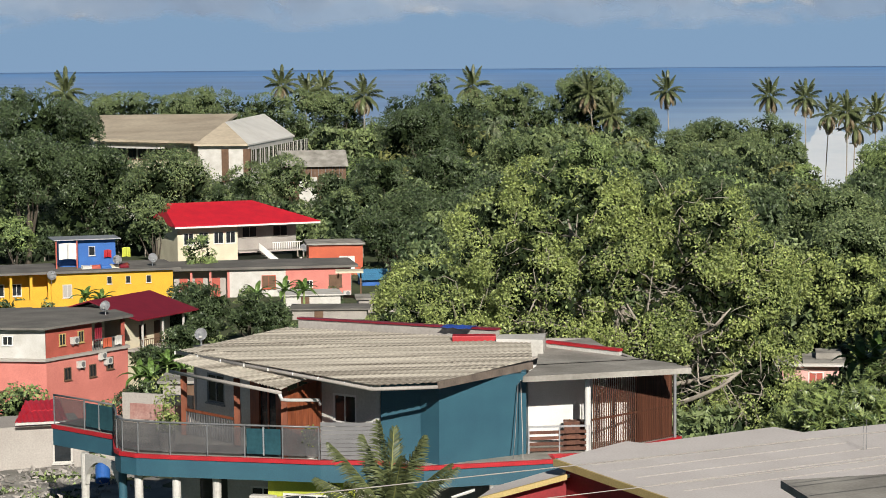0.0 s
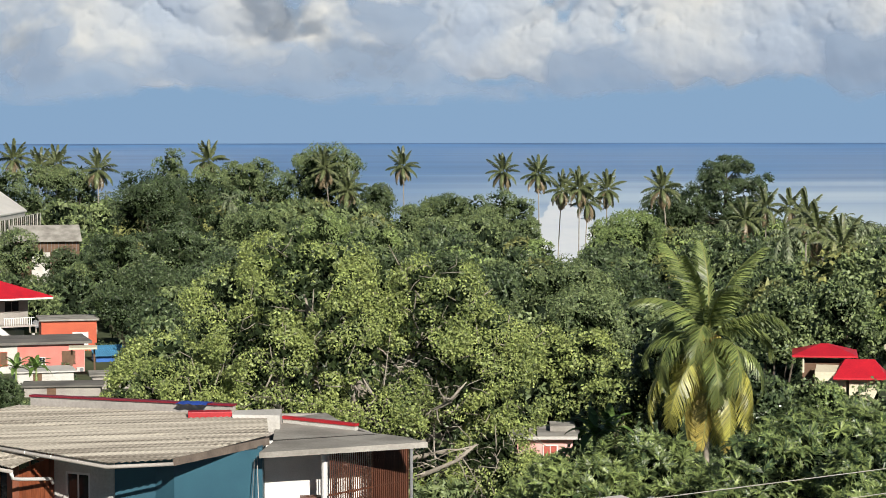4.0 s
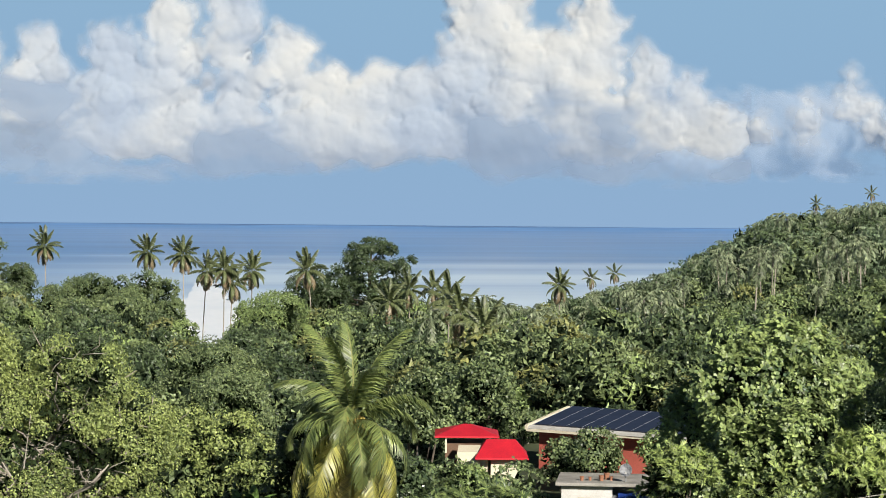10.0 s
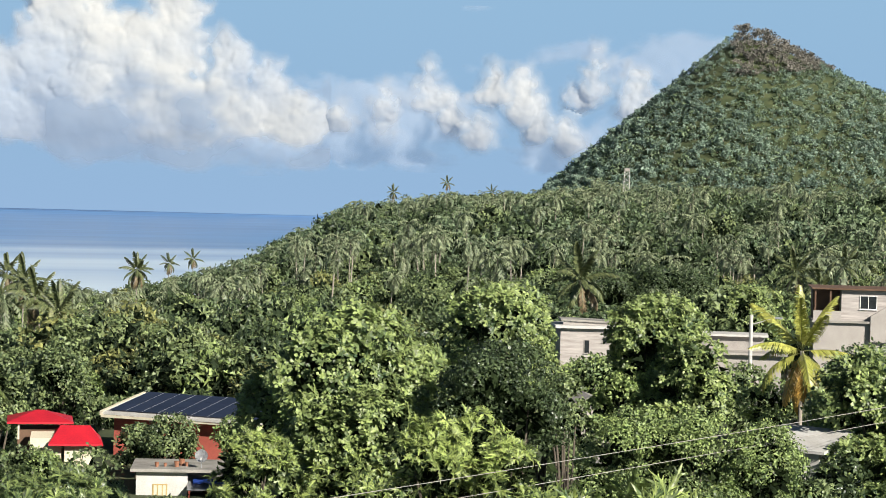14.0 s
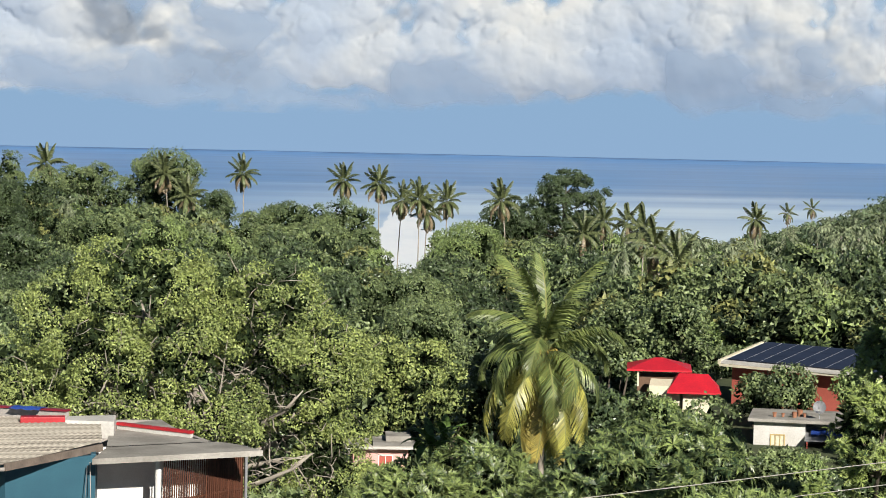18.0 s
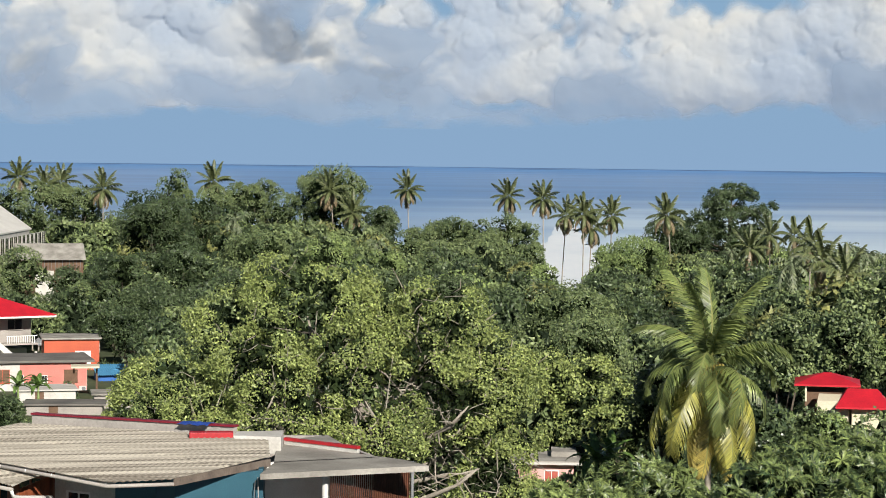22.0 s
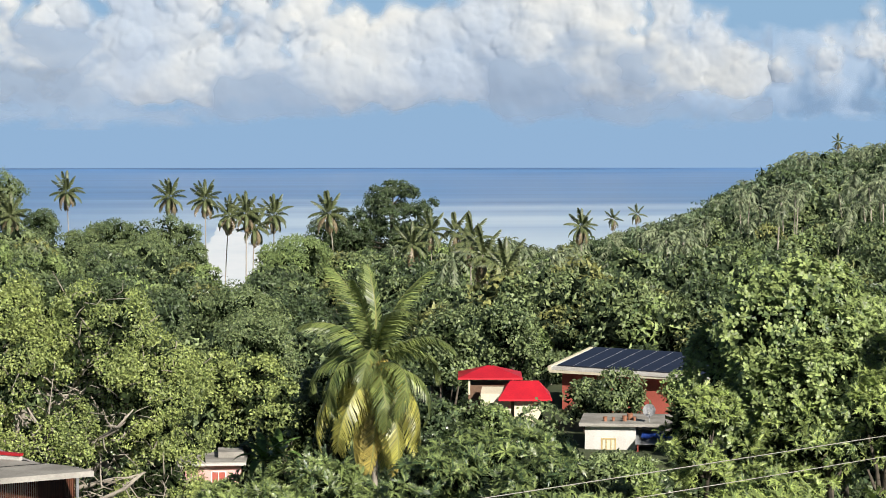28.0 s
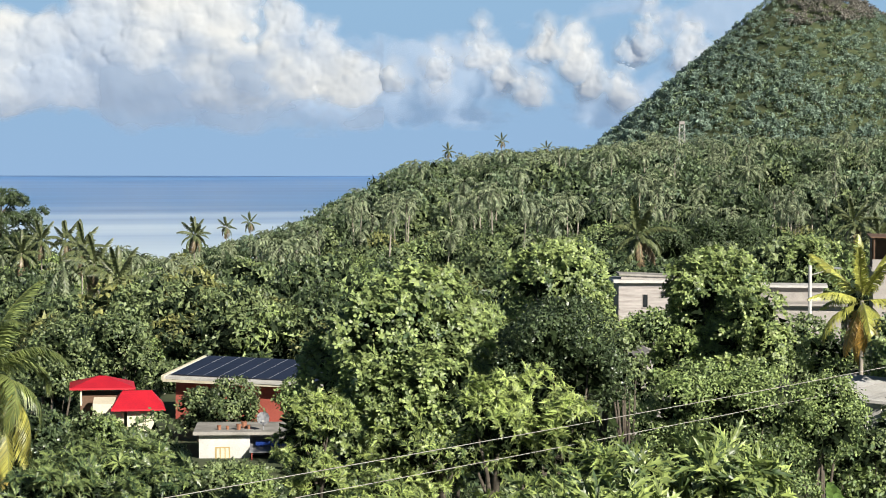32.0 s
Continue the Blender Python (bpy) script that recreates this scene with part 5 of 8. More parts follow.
blr = thing("blue_roofed_shed", stand(-7.6, 262, 16.3, 10), "small shed with a bright blue sheet roof", "shed")
part("wall", box(0, 0, -1, 3.4, 3, 2.0), BLUE, blr)
part("roof", corrugated([(-0.3, -0.6), (3.8, -0.6), (3.8, 3.4), (-0.3, 3.4)], (0, 1), 0.25, 0.04, lambda x, y: 2.05 + 0.22 * y), noisy("light_blue_sheet", (0.10, 0.33, 0.55), (0.07, 0.24, 0.42), rough=0.5, scale=1, fine=8), blr)

# low sheds and sheet roofs between the houses
for b, r, z, tn, w, d, h, wm, rm, lab in (
    (-9.6, 238, 17.0, 4, 6.0, 5, 2.0, FADED_WHITE, FADED_WHITE, "low whitewashed shed with a flat roof"),
    (-9.4, 226, 17.0, -4, 7.5, 4, 1.9, GREY_WALL, DARK_ROOF, "grey lean-to with a dark flat roof"),
    (-7.7, 232, 17.0, 2, 6.0, 4, 2.2, GREY_WALL, CONCRETE, "grey shed with a concrete roof"),
    (-12.7, 132, 23.6, -8, 4.2, 3, 2.0, GREY_WALL, CONCRETE, "low grey shed behind the corrugated roof"),
    (-15.6, 99, 25.4, -6, 4.0, 4, 2.2, PLASTER, PLASTER, "plain grey outbuilding below the balcony"),
):
    t = thing("shed", stand(b, r, z, tn), lab, "shed")
    part("wall", box(0, 0, -1.5, w, d, h), wm, t)
    part("roof", box(-0.3, -0.3, h + 0.002, w + 0.3, d + 0.3, h + 0.16, 0.02), rm, t)
    door(t, front(w * 0.3, 0), 0.9, min(1.9, h - 0.05), BROWN)
red_lean = thing("red_roofed_annex", stand(-16.7, 92, 28.6, 4), "annex with a red tiled lean-to roof", "annex")
part("roof", corrugated([(0.4, -1.0), (2.5, -1.0), (2.5, 2.6), (1.1, 2.6)], (0, 1), 0.22, 0.03, lambda x, y: 1.70 + 0.08 * y), RED_ROOF, red_lean)
part("fascia", box(0.4, -1.06, 1.5, 2.5, -1.02, 1.6), FADED_WHITE, red_lean)
part("wall", box(-0.8, -0.5, -0.9, 3.1, 2.4, 1.35), PLASTER, red_lean)
window(red_lean, front(1.9, -0.2) @ Matrix.Translation((0, -0.52, 0)), 0.8, 0.9, FADED_WHITE, GLASS, 1)
canopy = thing("roof_canopy", stand(-7.95, 243, 17), "small open canopy with a pale slab on two posts", "canopy")
part("slab", box(-1.4, -1.4, 4.0, 1.6, 1.4, 4.2, 0.02), CREAM, canopy)
for x in (-1.2, 1.2):
    part("post", box(x, -0.1, -1, x + 0.2, 0.1, 4.0), BROWN, canopy)

# ---- school on the rise ----
sch = thing("school_building", Matrix(), "long pale school with weathered hipped sheet roofs", "school")
SA, SB, SC = place(-11.81, 425), place(-10.45, 423), place(-9.27, 464)
SD = SA + (SC - SB)
SP, SQ = place(-11.03, 436, 31.2), place(-10.03, 490, 31.2)
LA, LB, LC, LD = place(-14.5, 453), place(-11.7, 434), place(-10.7, 492), place(-14.6, 494)


def slab(parent, pts, mat, name, label="", thick=0.3):
    """A plane roof slab with thickness over a ring of points in space."""
    bm = bmesh.new()
    hi = [bm.verts.new(p) for p in pts]
    lo = [bm.verts.new(Vector(p) - Vector((0, 0, thick))) for p in pts]
    bm.faces.new(hi), bm.faces.new(lo[::-1])
    for k in range(len(pts)):
        bm.faces.new((lo[k], lo[(k + 1) % len(pts)], hi[(k + 1) % len(pts)], hi[k]))
    bmesh.ops.recalc_face_normals(bm, faces=bm.faces[:])
    return part(name, bm, mat, parent, label)


def lift(p, z):
    return Vector((p.x, p.y, z))


SCHOOL_ROOF = noisy("tan_sheet_roof", (0.58, 0.50, 0.38), (0.38, 0.31, 0.23), rough=0.7, scale=0.12, fine=1.2, bump=0.05)
# paler copy of the roof sheet: sunlight is put into the colour
SUNLIT_SHEET = noisy("sunlit_sheet_roof", (0.82, 0.80, 0.75), (0.66, 0.64, 0.59), rough=0.6, scale=0.1, fine=1.0, bump=0.05)
mid_w = SA.lerp(SB, 0.5)
part("wing_wall", prism([tuple(p.lerp(mid_w.lerp(SC, 0.5), 0.06)[:2]) for p in (SA, SB, SC, SD)], 10.0, 27.1), FADED_WHITE, sch, "pale rendered end wall")
slab(sch, [lift(SA, 27.4), lift(SB, 27.4), SP], SCHOOL_ROOF, "wing_roof")
slab(sch, [lift(SB, 27.4), lift(SC, 27.4), SQ, SP], SUNLIT_SHEET, "wing_roof", "sheet roof slope, sunlight painted as a paler colour")
slab(sch, [lift(SD, 27.4), lift(SA, 27.4), SP, SQ], SCHOOL_ROOF, "wing_roof")
slab(sch, [lift(SC, 27.4), lift(SD, 27.4), SQ], SCHOOL_ROOF, "wing_roof")
part("wall", prism([tuple(p[:2]) for p in (LA.lerp(LC, 0.06), LB.lerp(LD, 0.06), LC, LD)], 10.0, 27.1), CREAM, sch, "shaded wall with window bands")
slab(sch, [lift(LA, 27.7), lift(LB, 27.7), lift(LC, 31.2), lift(LD, 31.2)], SCHOOL_ROOF, "roof", "long weathered sheet roof", 0.5)
lf = wall_frame(LA.lerp(LC, 0.06), LB.lerp(LD, 0.06))
run = (LB.lerp(LD, 0.06) - LA.lerp(LC, 0.06)).length
for i in range(9):
    window(sch, lf @ Matrix.Translation((0.8 + i * (run - 1) / 9, -0.05, 23.7)), run / 9 - 0.7, 2.3, BROWN, GLASS, 2)
part("canopy", box(0.5, -2.6, 26.0, run * 0.75, -0.01, 26.3), FADED_WHITE, sch, "", lf)
ef = wall_frame(SA.lerp(SC, 0.06), SB.lerp(SD, 0.06))
for x in (4.3, 8.4):
    part("panel", box(x, -1.5, 20.0, x + 1.3, -0.35, 26.5), BROWN, sch, "brown upright panel", ef)
gf = wall_frame(SB.lerp(SD, 0.05), SC.lerp(SA, 0.05))
for i in range(14):
    window(sch, gf @ Matrix.Translation((1.5 + i * 3.8, -0.35, 23.1)), 3.0, 3.2, FADED_WHITE, GLASS, 2)
hall = thing("sheet_metal_hall", stand(-9.6, 400, 12.2, 4), "rust-brown sheet hall with a grey roof", "hall")
part("wall", box(0, 0, -3, 11.3, 9, 12.2), BROWN, hall)
part("base_wall", box(3.0, -0.08, -3, 6.2, -0.004, 10.2), FADED_WHITE, hall)
gable_roof(hall, 0, -0.5, 11.3, 9, 12.2, 2.6, CONCRETE, 0.4)
for i in range(18):
    part("sheet_rib", box(0.2 + i * 0.62, -0.05, 10.3, 0.26 + i * 0.62, -0.002, 12.1), RAIL_GREY, hall)

# ---- right-hand side: red roofs, solar house, huts ----
umb = thing("red_hipped_house", stand(10.2, 150, 24.6, 0), "cream house with two small bright-red hipped roofs", "house")
# brown here paints the shade under the red roof
part("wall", box(0.1, 0.4, -2, 3.2, 3.6, 4.5), BROWN, umb, "verandah wall, shade painted as brown")
hip_roof(umb, 0.0, 0.4, 3.1, 3.6, 5.05, 0.62, RED_ROOF, 0.6, 1.9)
for x in (0.1, 3.0):
    part("verandah_post", box(x, 0.0, 3.9, x + 0.12, 0.12, 4.95), CREAM, umb)
part("parapet", prism([(0.9, -2.0), (2.9, -2.1), (3.3, -0.6), (1.0, -0.4)], -2, [4.2, 4.2, 4.5, 4.5]), CREAM, umb, "cream verandah parapet")
part("wing_wall", box(3.1, -2.5, -2, 4.9, 0.36, 3.85), CREAM, umb)
hip_roof(umb, 2.5, -2.7, 5.1, 0.9, 3.95, 1.0, RED_ROOF, 0.45, 0.8, "wing_roof")
window(umb, Matrix.Translation((1.2, 0.37, 3.2)), 1.0, 1.0, BROWN, GLASS, 2)

sol = thing("solar_house", stand(12.3, 158, 23.6, -30), "red-walled house with a solar panel roof", "house")
part("wall", box(0.5, 0.9, -1, 12.6, 5.6, 5.7), BRICK_RED, sol, "dull red wall")
part("roof", prism([(0, 0), (13.2, -0.2), (13.2, 6.0), (0, 6.0)], [5.82, 5.76, 6.66, 6.72], [6.0, 5.94, 6.84, 6.9]), FADED_WHITE, sol, "pale pitched roof slab")
part("gable_edge", prism([(-0.12, -0.05), (0.12, -0.05), (0.12, 6.05), (-0.12, 6.05)], [5.75, 5.75, 6.65, 6.65], [6.06, 6.06, 6.96, 6.96]), CREAM, sol)
# panel grid, on the plane of the roof
o, ux, uy = Vector((0.5, 0.3, 6.12)), Vector((11.4, -0.1, -0.05)) / 9.0, Vector((0.0, 5.5, 0.84)) / 3.0
nrm = ux.cross(uy).normalized()
for i in range(9):
    for k in range(3):
        a = o + ux * (i + 0.015) + uy * (k + 0.01)
        b, c, d = a + ux * 0.97, a + ux * 0.97 + uy * 0.98, a + uy * 0.98
        bm = bmesh.new()
        vs = [bm.verts.new(p) for p in (a, b, c, d)] + [bm.verts.new(p + nrm * 0.04) for p in (a, b, c, d)]
        for f in ((3, 2, 1, 0), (4, 5, 6, 7), (0, 1, 5, 4), (1, 2, 6, 5), (2, 3, 7, 6), (3, 0, 4, 7)):
            bm.faces.new([vs[j] for j in f])
        part("solar_panel", bm, SOLAR, sol)
for i in range(10):
    a = o + ux * i + nrm * 0.03
    part("rail", rod(a, a + uy * 3, 0.022, 0.022, 4), ALU, sol)
window(sol, Matrix.Translation((2.2, 0.87, 3.6)), 1.2, 1.2, BROWN, GLASS, 2)
part("fascia", box(0.0, -0.06, 5.62, 13.2, -0.01, 5.8), CREAM, sol)

hut = thing("white_hut", stand(13.2, 138, 24.35, -3), "whitewashed hut with a cluttered flat roof and awning", "hut")
part("wall", box(0, 0, -2, 3.1, 4.5, 3.6), FADED_WHITE, hut, "whitewashed wall")
part("side_wall", box(3.1, 1.6, -2, 5.4, 4.5, 3.4), GREY_WALL, hut)
part("roof", box(-0.35, -0.45, 3.602, 5.3, 5, 3.8, 0.03), CONCRETE, hut, "weathered flat roof")
window(hut, front(1.0, 2.0), 0.9, 0.85, FASCIA, CREAM, 3)
part("awning", prism([(3.1, -0.9), (5.5, -0.9), (5.5, 1.6), (3.1, 1.6)], [2.6, 2.6, 3.1, 3.1], [2.66, 2.66, 3.16, 3.16]), ALU, hut)
door(hut, Matrix.Translation((4.0, 1.55, 0.6)), 0.9, 2.0, BROWN)
for x in (3.2, 5.3):
    part("post", box(x, -0.8, -1.5, x + 0.1, -0.7, 2.6), BRICK_RED, hut)
H0 = hut.matrix_world
bm = bmesh.new()
bmesh.ops.create_grid(bm, x_segments=10, y_segments=6, size=0.5)
for v in bm.verts:
    v.co = (v.co.x * 1.9, v.co.y * 0.9, 0.12 * noise.noise(v.co * 4) + 0.1)
bmesh.ops.solidify(bm, geom=bm.faces[:], thickness=0.02)
me = bpy.data.meshes.new("tarpaulin")
bm.to_mesh(me), bm.free()
me.materials.append(TARP)
ob = tagged(new("tarpaulin", me), "blue tarpaulin bunched on the hut's awning", "tarpaulin")
ob.matrix_world = H0 @ Matrix.Translation((4.4, 0.1, 2.95)) @ Matrix.Rotation(radians(11), 4, "X")
satellite_dish(H0 @ Matrix.Translation((3.9, 0.6, 3.8)), 0.8, "white satellite dish on the hut roof")
for i, (x, y, s) in enumerate(((1.2, 0.8, 0.28), (1.7, 1.0, 0.22), (2.4, 0.9, 0.34), (3.0, 1.2, 0.25), (2.7, 1.6, 0.4))):
    bm = bmesh.new()
    bmesh.ops.create_cone(bm, cap_ends=True, segments=10, radius1=s * 0.35, radius2=s * 0.5, depth=s, matrix=Matrix.Translation((0, 0, s / 2)))
    me = bpy.data.meshes.new("clay_pot")
    bm.to_mesh(me), bm.free()
    me.materials.append(DRY_CLAY)
    ob = tagged(new("clay_pot", me), "old clay pot standing on the hut roof", "pot", "pots on the hut roof")
    ob.matrix_world = H0 @ Matrix.Translation((x, y, 3.8))

BLOCKS = noisy("raw_blocks", (0.50, 0.46, 0.43), (0.30, 0.27, 0.25), rough=0.9, scale=1.0, fine=6, bump=0.1, streak=(0.35, 0.35, 4.5), contrast=0.4)
lowh = thing("block_house", stand(23.75, 200, 26.4, 4), "unfinished grey block house with a flat white roof", "house")
part("wall", box(0.3, 0, -2, 6.2, 6, 7.4), BLOCKS, lowh)
part("roof", box(-0.2, -0.5, 7.4, 6.6, 6.4, 7.65, 0.02), FADED_WHITE, lowh)
part("upper_roof", prism([(0.4, 1), (6.4, 1), (6.4, 5), (0.4, 5)], [8.0, 7.8, 7.8, 8.0], [8.15, 7.95, 7.95, 8.15]), CONCRETE, lowh)
part("beam", box(0.6, 1.2, 7.652, 6.2, 1.4, 7.9), GREY_WALL, lowh)
window(lowh, front(2.4, 5.2), 0.5, 1.2, GREY_WALL, GLASS, 1)
window(lowh, front(4.0, 6.2), 0.6, 0.5, GREY_WALL, GLASS, 1)
lowh2 = thing("long_shed", stand(27.5, 196, 27.6, 0), "long low shed with a pale sheet roof", "shed")
part("wall", box(0, 0, -2, 6.5, 5, 4.6), PLASTER, lowh2)
part("roof", box(-0.4, -0.6, 4.602, 7.0, 5.4, 4.8), PLASTER, lowh2)
part("upper_wall", box(-1, 3, 4.8, 5.0, 6, 6.0), GREY_WALL, lowh2)
part("upper_roof", box(-1.4, 2.4, 6.002, 5.4, 6.4, 6.2), FADED_WHITE, lowh2)
gry = thing("grey_villa", stand(30.6, 215, 29.4, 3), "grey unplastered two-storey house with a covered terrace", "house")
part("lower_wall", box(-1.6, 0, -2, 9, 8, 4.9), PLASTER, gry)
part("terrace_slab", box(-1.8, -0.4, 4.902, 9, 8, 5.1), CONCRETE, gry)
part("upper_wall", box(0.9, 0.2, 5.102, 9, 8, 8.0), BLOCKS, gry, "grey block upper wall")
# added wall: its brown stands for the dark inside of the terrace
part("terrace_shade_wall", box(-1.6, 3.0, 5.102, 0.88, 8.0, 8.0), BROWN, gry, "added brown wall standing for the shade inside the terrace")
part("roof", box(-1.9, -0.4, 8.002, 9.4, 8.4, 8.14), BROWN, gry)
part("parapet", box(-1.7, -0.3, 5.102, 0.88, -0.15, 6.0), PLASTER, gry)
for x in (-1.6, -0.2):
    part("terrace_post", box(x, -0.14, 5.102, x + 0.15, 0.06, 8.0), BROWN, gry)
part("stair_wall", prism([(3.6, -0.5), (6.8, -0.5), (6.8, 0.0), (3.6, 0.0)], 3.2, [5.6, 7.6, 7.6, 5.6]), PLASTER, gry)
window(gry, front(2.6, 6.2) @ Matrix.Translation((0, 0.17, 0)), 1.6, 1.3, WHITE, GLASS, 2)
hid = thing("hidden_house", stand(24.05, 150, 24.6, 8), "small raw block house half hidden by trees", "house")
part("wall", box(0, 0, -2, 3.2, 4, 6.8), PLASTER, hid)
gable_roof(hid, 0, 0, 3.2, 4, 6.8, 0.7, GREY_WALL, 0.3, axis="y")
window(hid, front(1.2, 4.8), 0.7, 1.2, GREY_WALL, GLASS, 1)
bang = thing("pale_bungalow", stand(29.05, 95, 30.6, -22), "small white bungalow with a pale sloping roof", "bungalow")
part("wall", box(0, 0, -4, 2.4, 2.6, 4.4), FADED_WHITE, bang)
part("roof", prism([(-0.4, -0.5), (2.8, -0.5), (2.8, 3.0), (-0.4, 3.0)], [4.4, 4.3, 4.9, 5.0], [4.52, 4.42, 5.02, 5.12]), FADED_WHITE, bang)
window(bang, front(0.9, 3.0), 0.9, 1.0, WHITE, GLASS, 2)
PALE_PINK = noisy("pale_pink_wall", (0.74, 0.42, 0.38), (0.6, 0.33, 0.3), rough=0.8, scale=0.7, fine=10, bump=0.05)
pnk = thing("pink_bungalow", stand(3.05, 150, 19.8, 0), "small pale-pink bungalow with a grey roof among trees", "bungalow")
part("wall", box(0, 0, -2, 3.7, 4, 4.2), PALE_PINK, pnk)
part("roof", box(-0.5, -0.6, 4.202, 4.2, 4.5, 4.38, 0.02), CONCRETE, pnk, "weathered grey flat roof")
part("fascia", box(-0.5, -0.66, 4.14, 4.2, -0.604, 4.3), FADED_WHITE, pnk)
part("upper_roof", box(2.2, 1.5, 4.382, 3.9, 4.0, 4.75, 0.02), CONCRETE, pnk)
window(pnk, front(1.7, 2.7), 1.0, 1.0, WHITE, BRICK_RED, 2)
pole = thing("power_pole", stand(28.62, 185, 26.0), "pale concrete power pole with a lamp arm", "pole")
part("shaft", rod((0, 0, -1), (0, 0, 10.2), 0.2, 0.14, 8), FADED_WHITE, pole)
part("arm", rod((0, 0, 9.4), (2.0, 0, 10.0), 0.05, 0.04, 6), FADED_WHITE, pole)
part("lamp", box(1.8, -0.12, 9.9, 2.5, 0.12, 10.05, 0.03), ALU, pole)
tow = thing("lattice_tower", stand(25.4, 1300, 46.0), "pale lattice water tower on the hill", "tower")
for x in (-1.5, 1.5):
    for y in (-1.5, 1.5):
        part("leg", rod((x * 1.2, y * 1.2, 0), (x, y, 17), 0.22, 0.18, 6), FADED_WHITE, tow)
for i in range(5):
    part("brace", rod((-1.7, -1.7, 1 + i * 3.2), (1.6, -1.6, 4.2 + i * 3.2), 0.1, 0.1, 5), FADED_WHITE, tow)
    part("brace", rod((1.7, -1.7, 1 + i * 3.2), (-1.6, -1.6, 4.2 + i * 3.2), 0.1, 0.1, 5), FADED_WHITE, tow)
part("tank", box(-1.5, -1.5, 17, 1.5, 1.5, 18.8, 0.2), PLASTER, tow)
for b, r, w, h, lab in ((22.35, 1235, 9, 4, "far white house on the ridge"), (23.5, 1230, 14, 3, "far long pale building on the ridge"), (27.6, 1280, 6, 4, "far pale house among hillside palms"), (18.1, 1040, 4, 4, "far pale hut near the headland")):
    z = height(place(b, r)) + 5.5
    t = thing("far_house", stand(b, r, z), lab, "house")
    part("wall", box(-w / 2, 0, -9, w / 2, 6, h), FADED_WHITE, t)
    part("roof", box(-w / 2 - 0.5, -0.5, h + 0.002, w / 2 + 0.5, 6.5, h + 0.4), PLASTER, t)
    for i in range(3):
        window(t, front(-w / 2 + w * (0.15 + 0.3 * i), h * 0.35), w * 0.14, h * 0.4, GREY_WALL, GLASS, 1)

# yard below the balcony: broken concrete, rubble and tufts of grass
yard_rng = np.random.default_rng(77)
V, F = [], []
for i in range(46):
    p = place(yard_rng.uniform(-17.4, -12.9), yard_rng.uniform(82, 95))
    s, a = yard_rng.uniform(0.5, 1.5), yard_rng.uniform(0, 3)
    z = height(p)
    ringp = [(p.x + s * math.cos(a + k * 1.05) * yard_rng.uniform(0.6, 1.1), p.y + s * math.sin(a + k * 1.05) * yard_rng.uniform(0.6, 1.1)) for k in range(6)]
    o = len(V)
    V += [(x, y, z + 0.06) for x, y in ringp] + [(p.x, p.y, z + 0.1)]
    F += [(o + k, o + (k + 1) % 6, o + 6) for k in range(6)]
tagged(new("broken_paving", mesh_np("broken_paving", V, F, [CONCRETE])), "broken weathered concrete paving in the yard", "paving", kind="stuff")
V, F = [], []
for i in range(900):
    p = place(yard_rng.uniform(-17.4, -12.9), yard_rng.uniform(82, 97))
    z, o, s = height(p), len(V), yard_rng.uniform(0.05, 0.2)
    q = yard_rng.normal(size=(4, 3)) * s * 0.6
    V += [(p.x + q[k, 0], p.y + q[k, 1], z + 0.05 + abs(q[k, 2])) for k in range(4)]
    F += [(o, o + 1, o + 2), (o, o + 2, o + 3), (o, o + 3, o + 1), (o + 1, o + 3, o + 2)]
tagged(new("rubble", mesh_np("rubble", V, F, [PLASTER])), "scattered grey rubble and stones in the yard", "rubble", kind="stuff")
n = 2600
pts = np.array([tuple(place(yard_rng.uniform(-17.4, -12.9), yard_rng.uniform(82, 96))) for i in range(n)])
pts[:, 2] = land(pts[:, 0], pts[:, 1])
keep = np.sin(pts[:, 0] * 1.3) + np.sin(pts[:, 1] * 1.7 + pts[:, 0]) > 0.2
pts = pts[keep]
Vg, Fg = scatter(leaf_proto("spray"), pts, frames_from(yard_rng.normal(size=pts.shape) * 0.4 + (0, 0, 1), yard_rng), yard_rng.uniform(0.08, 0.2, len(pts)))
tagged(new("yard_grass", mesh_np("yard_grass", Vg, Fg, [LEAF_BUSH])), "tufts of green grass in the yard", "grass", kind="stuff")
p = place(-14.25, 86.2)
barrel = thing("plastic_barrel", Matrix.Translation((p.x, p.y, height(p))), "blue plastic barrel standing in the yard", "barrel")
bm = bmesh.new()
bmesh.ops.create_cone(bm, cap_ends=True, segments=16, radius1=0.28, radius2=0.28, depth=0.85, matrix=Matrix.Translation((0, 0, 0.42)))
bmesh.ops.bevel(bm, geom=[e for e in bm.edges if abs(e.verts[0].co.z - e.verts[1].co.z) < 0.01], offset=0.05, segments=2, affect="EDGES")
part("drum", bm, BLUE, barrel)
part("lid", rod((0, 0, 0.852), (0, 0, 0.89), 0.25, 0.25, 16), BLUE, barrel)

# ---- power lines ----
for dz, dy in ((0.0, 0.0), (-0.13, 0.7), (-0.62, 0.2)):
    a, b = Vector((-16.0, 33.6 + dy, 37.0 + dz)), Vector((92.0, 106.5 + dy, 38.2 + dz))
    t = thing("power_line", Matrix(), "thin pale overhead power cable", "cable", "power lines")
    pts = [a.lerp(b, s / 24) + Vector((0, 0, -0.5 * (1 - (2 * s / 24 - 1) ** 2))) for s in range(25)]
    part("wire", tube(pts, [0.011] * 25, 5), PLASTER, t)


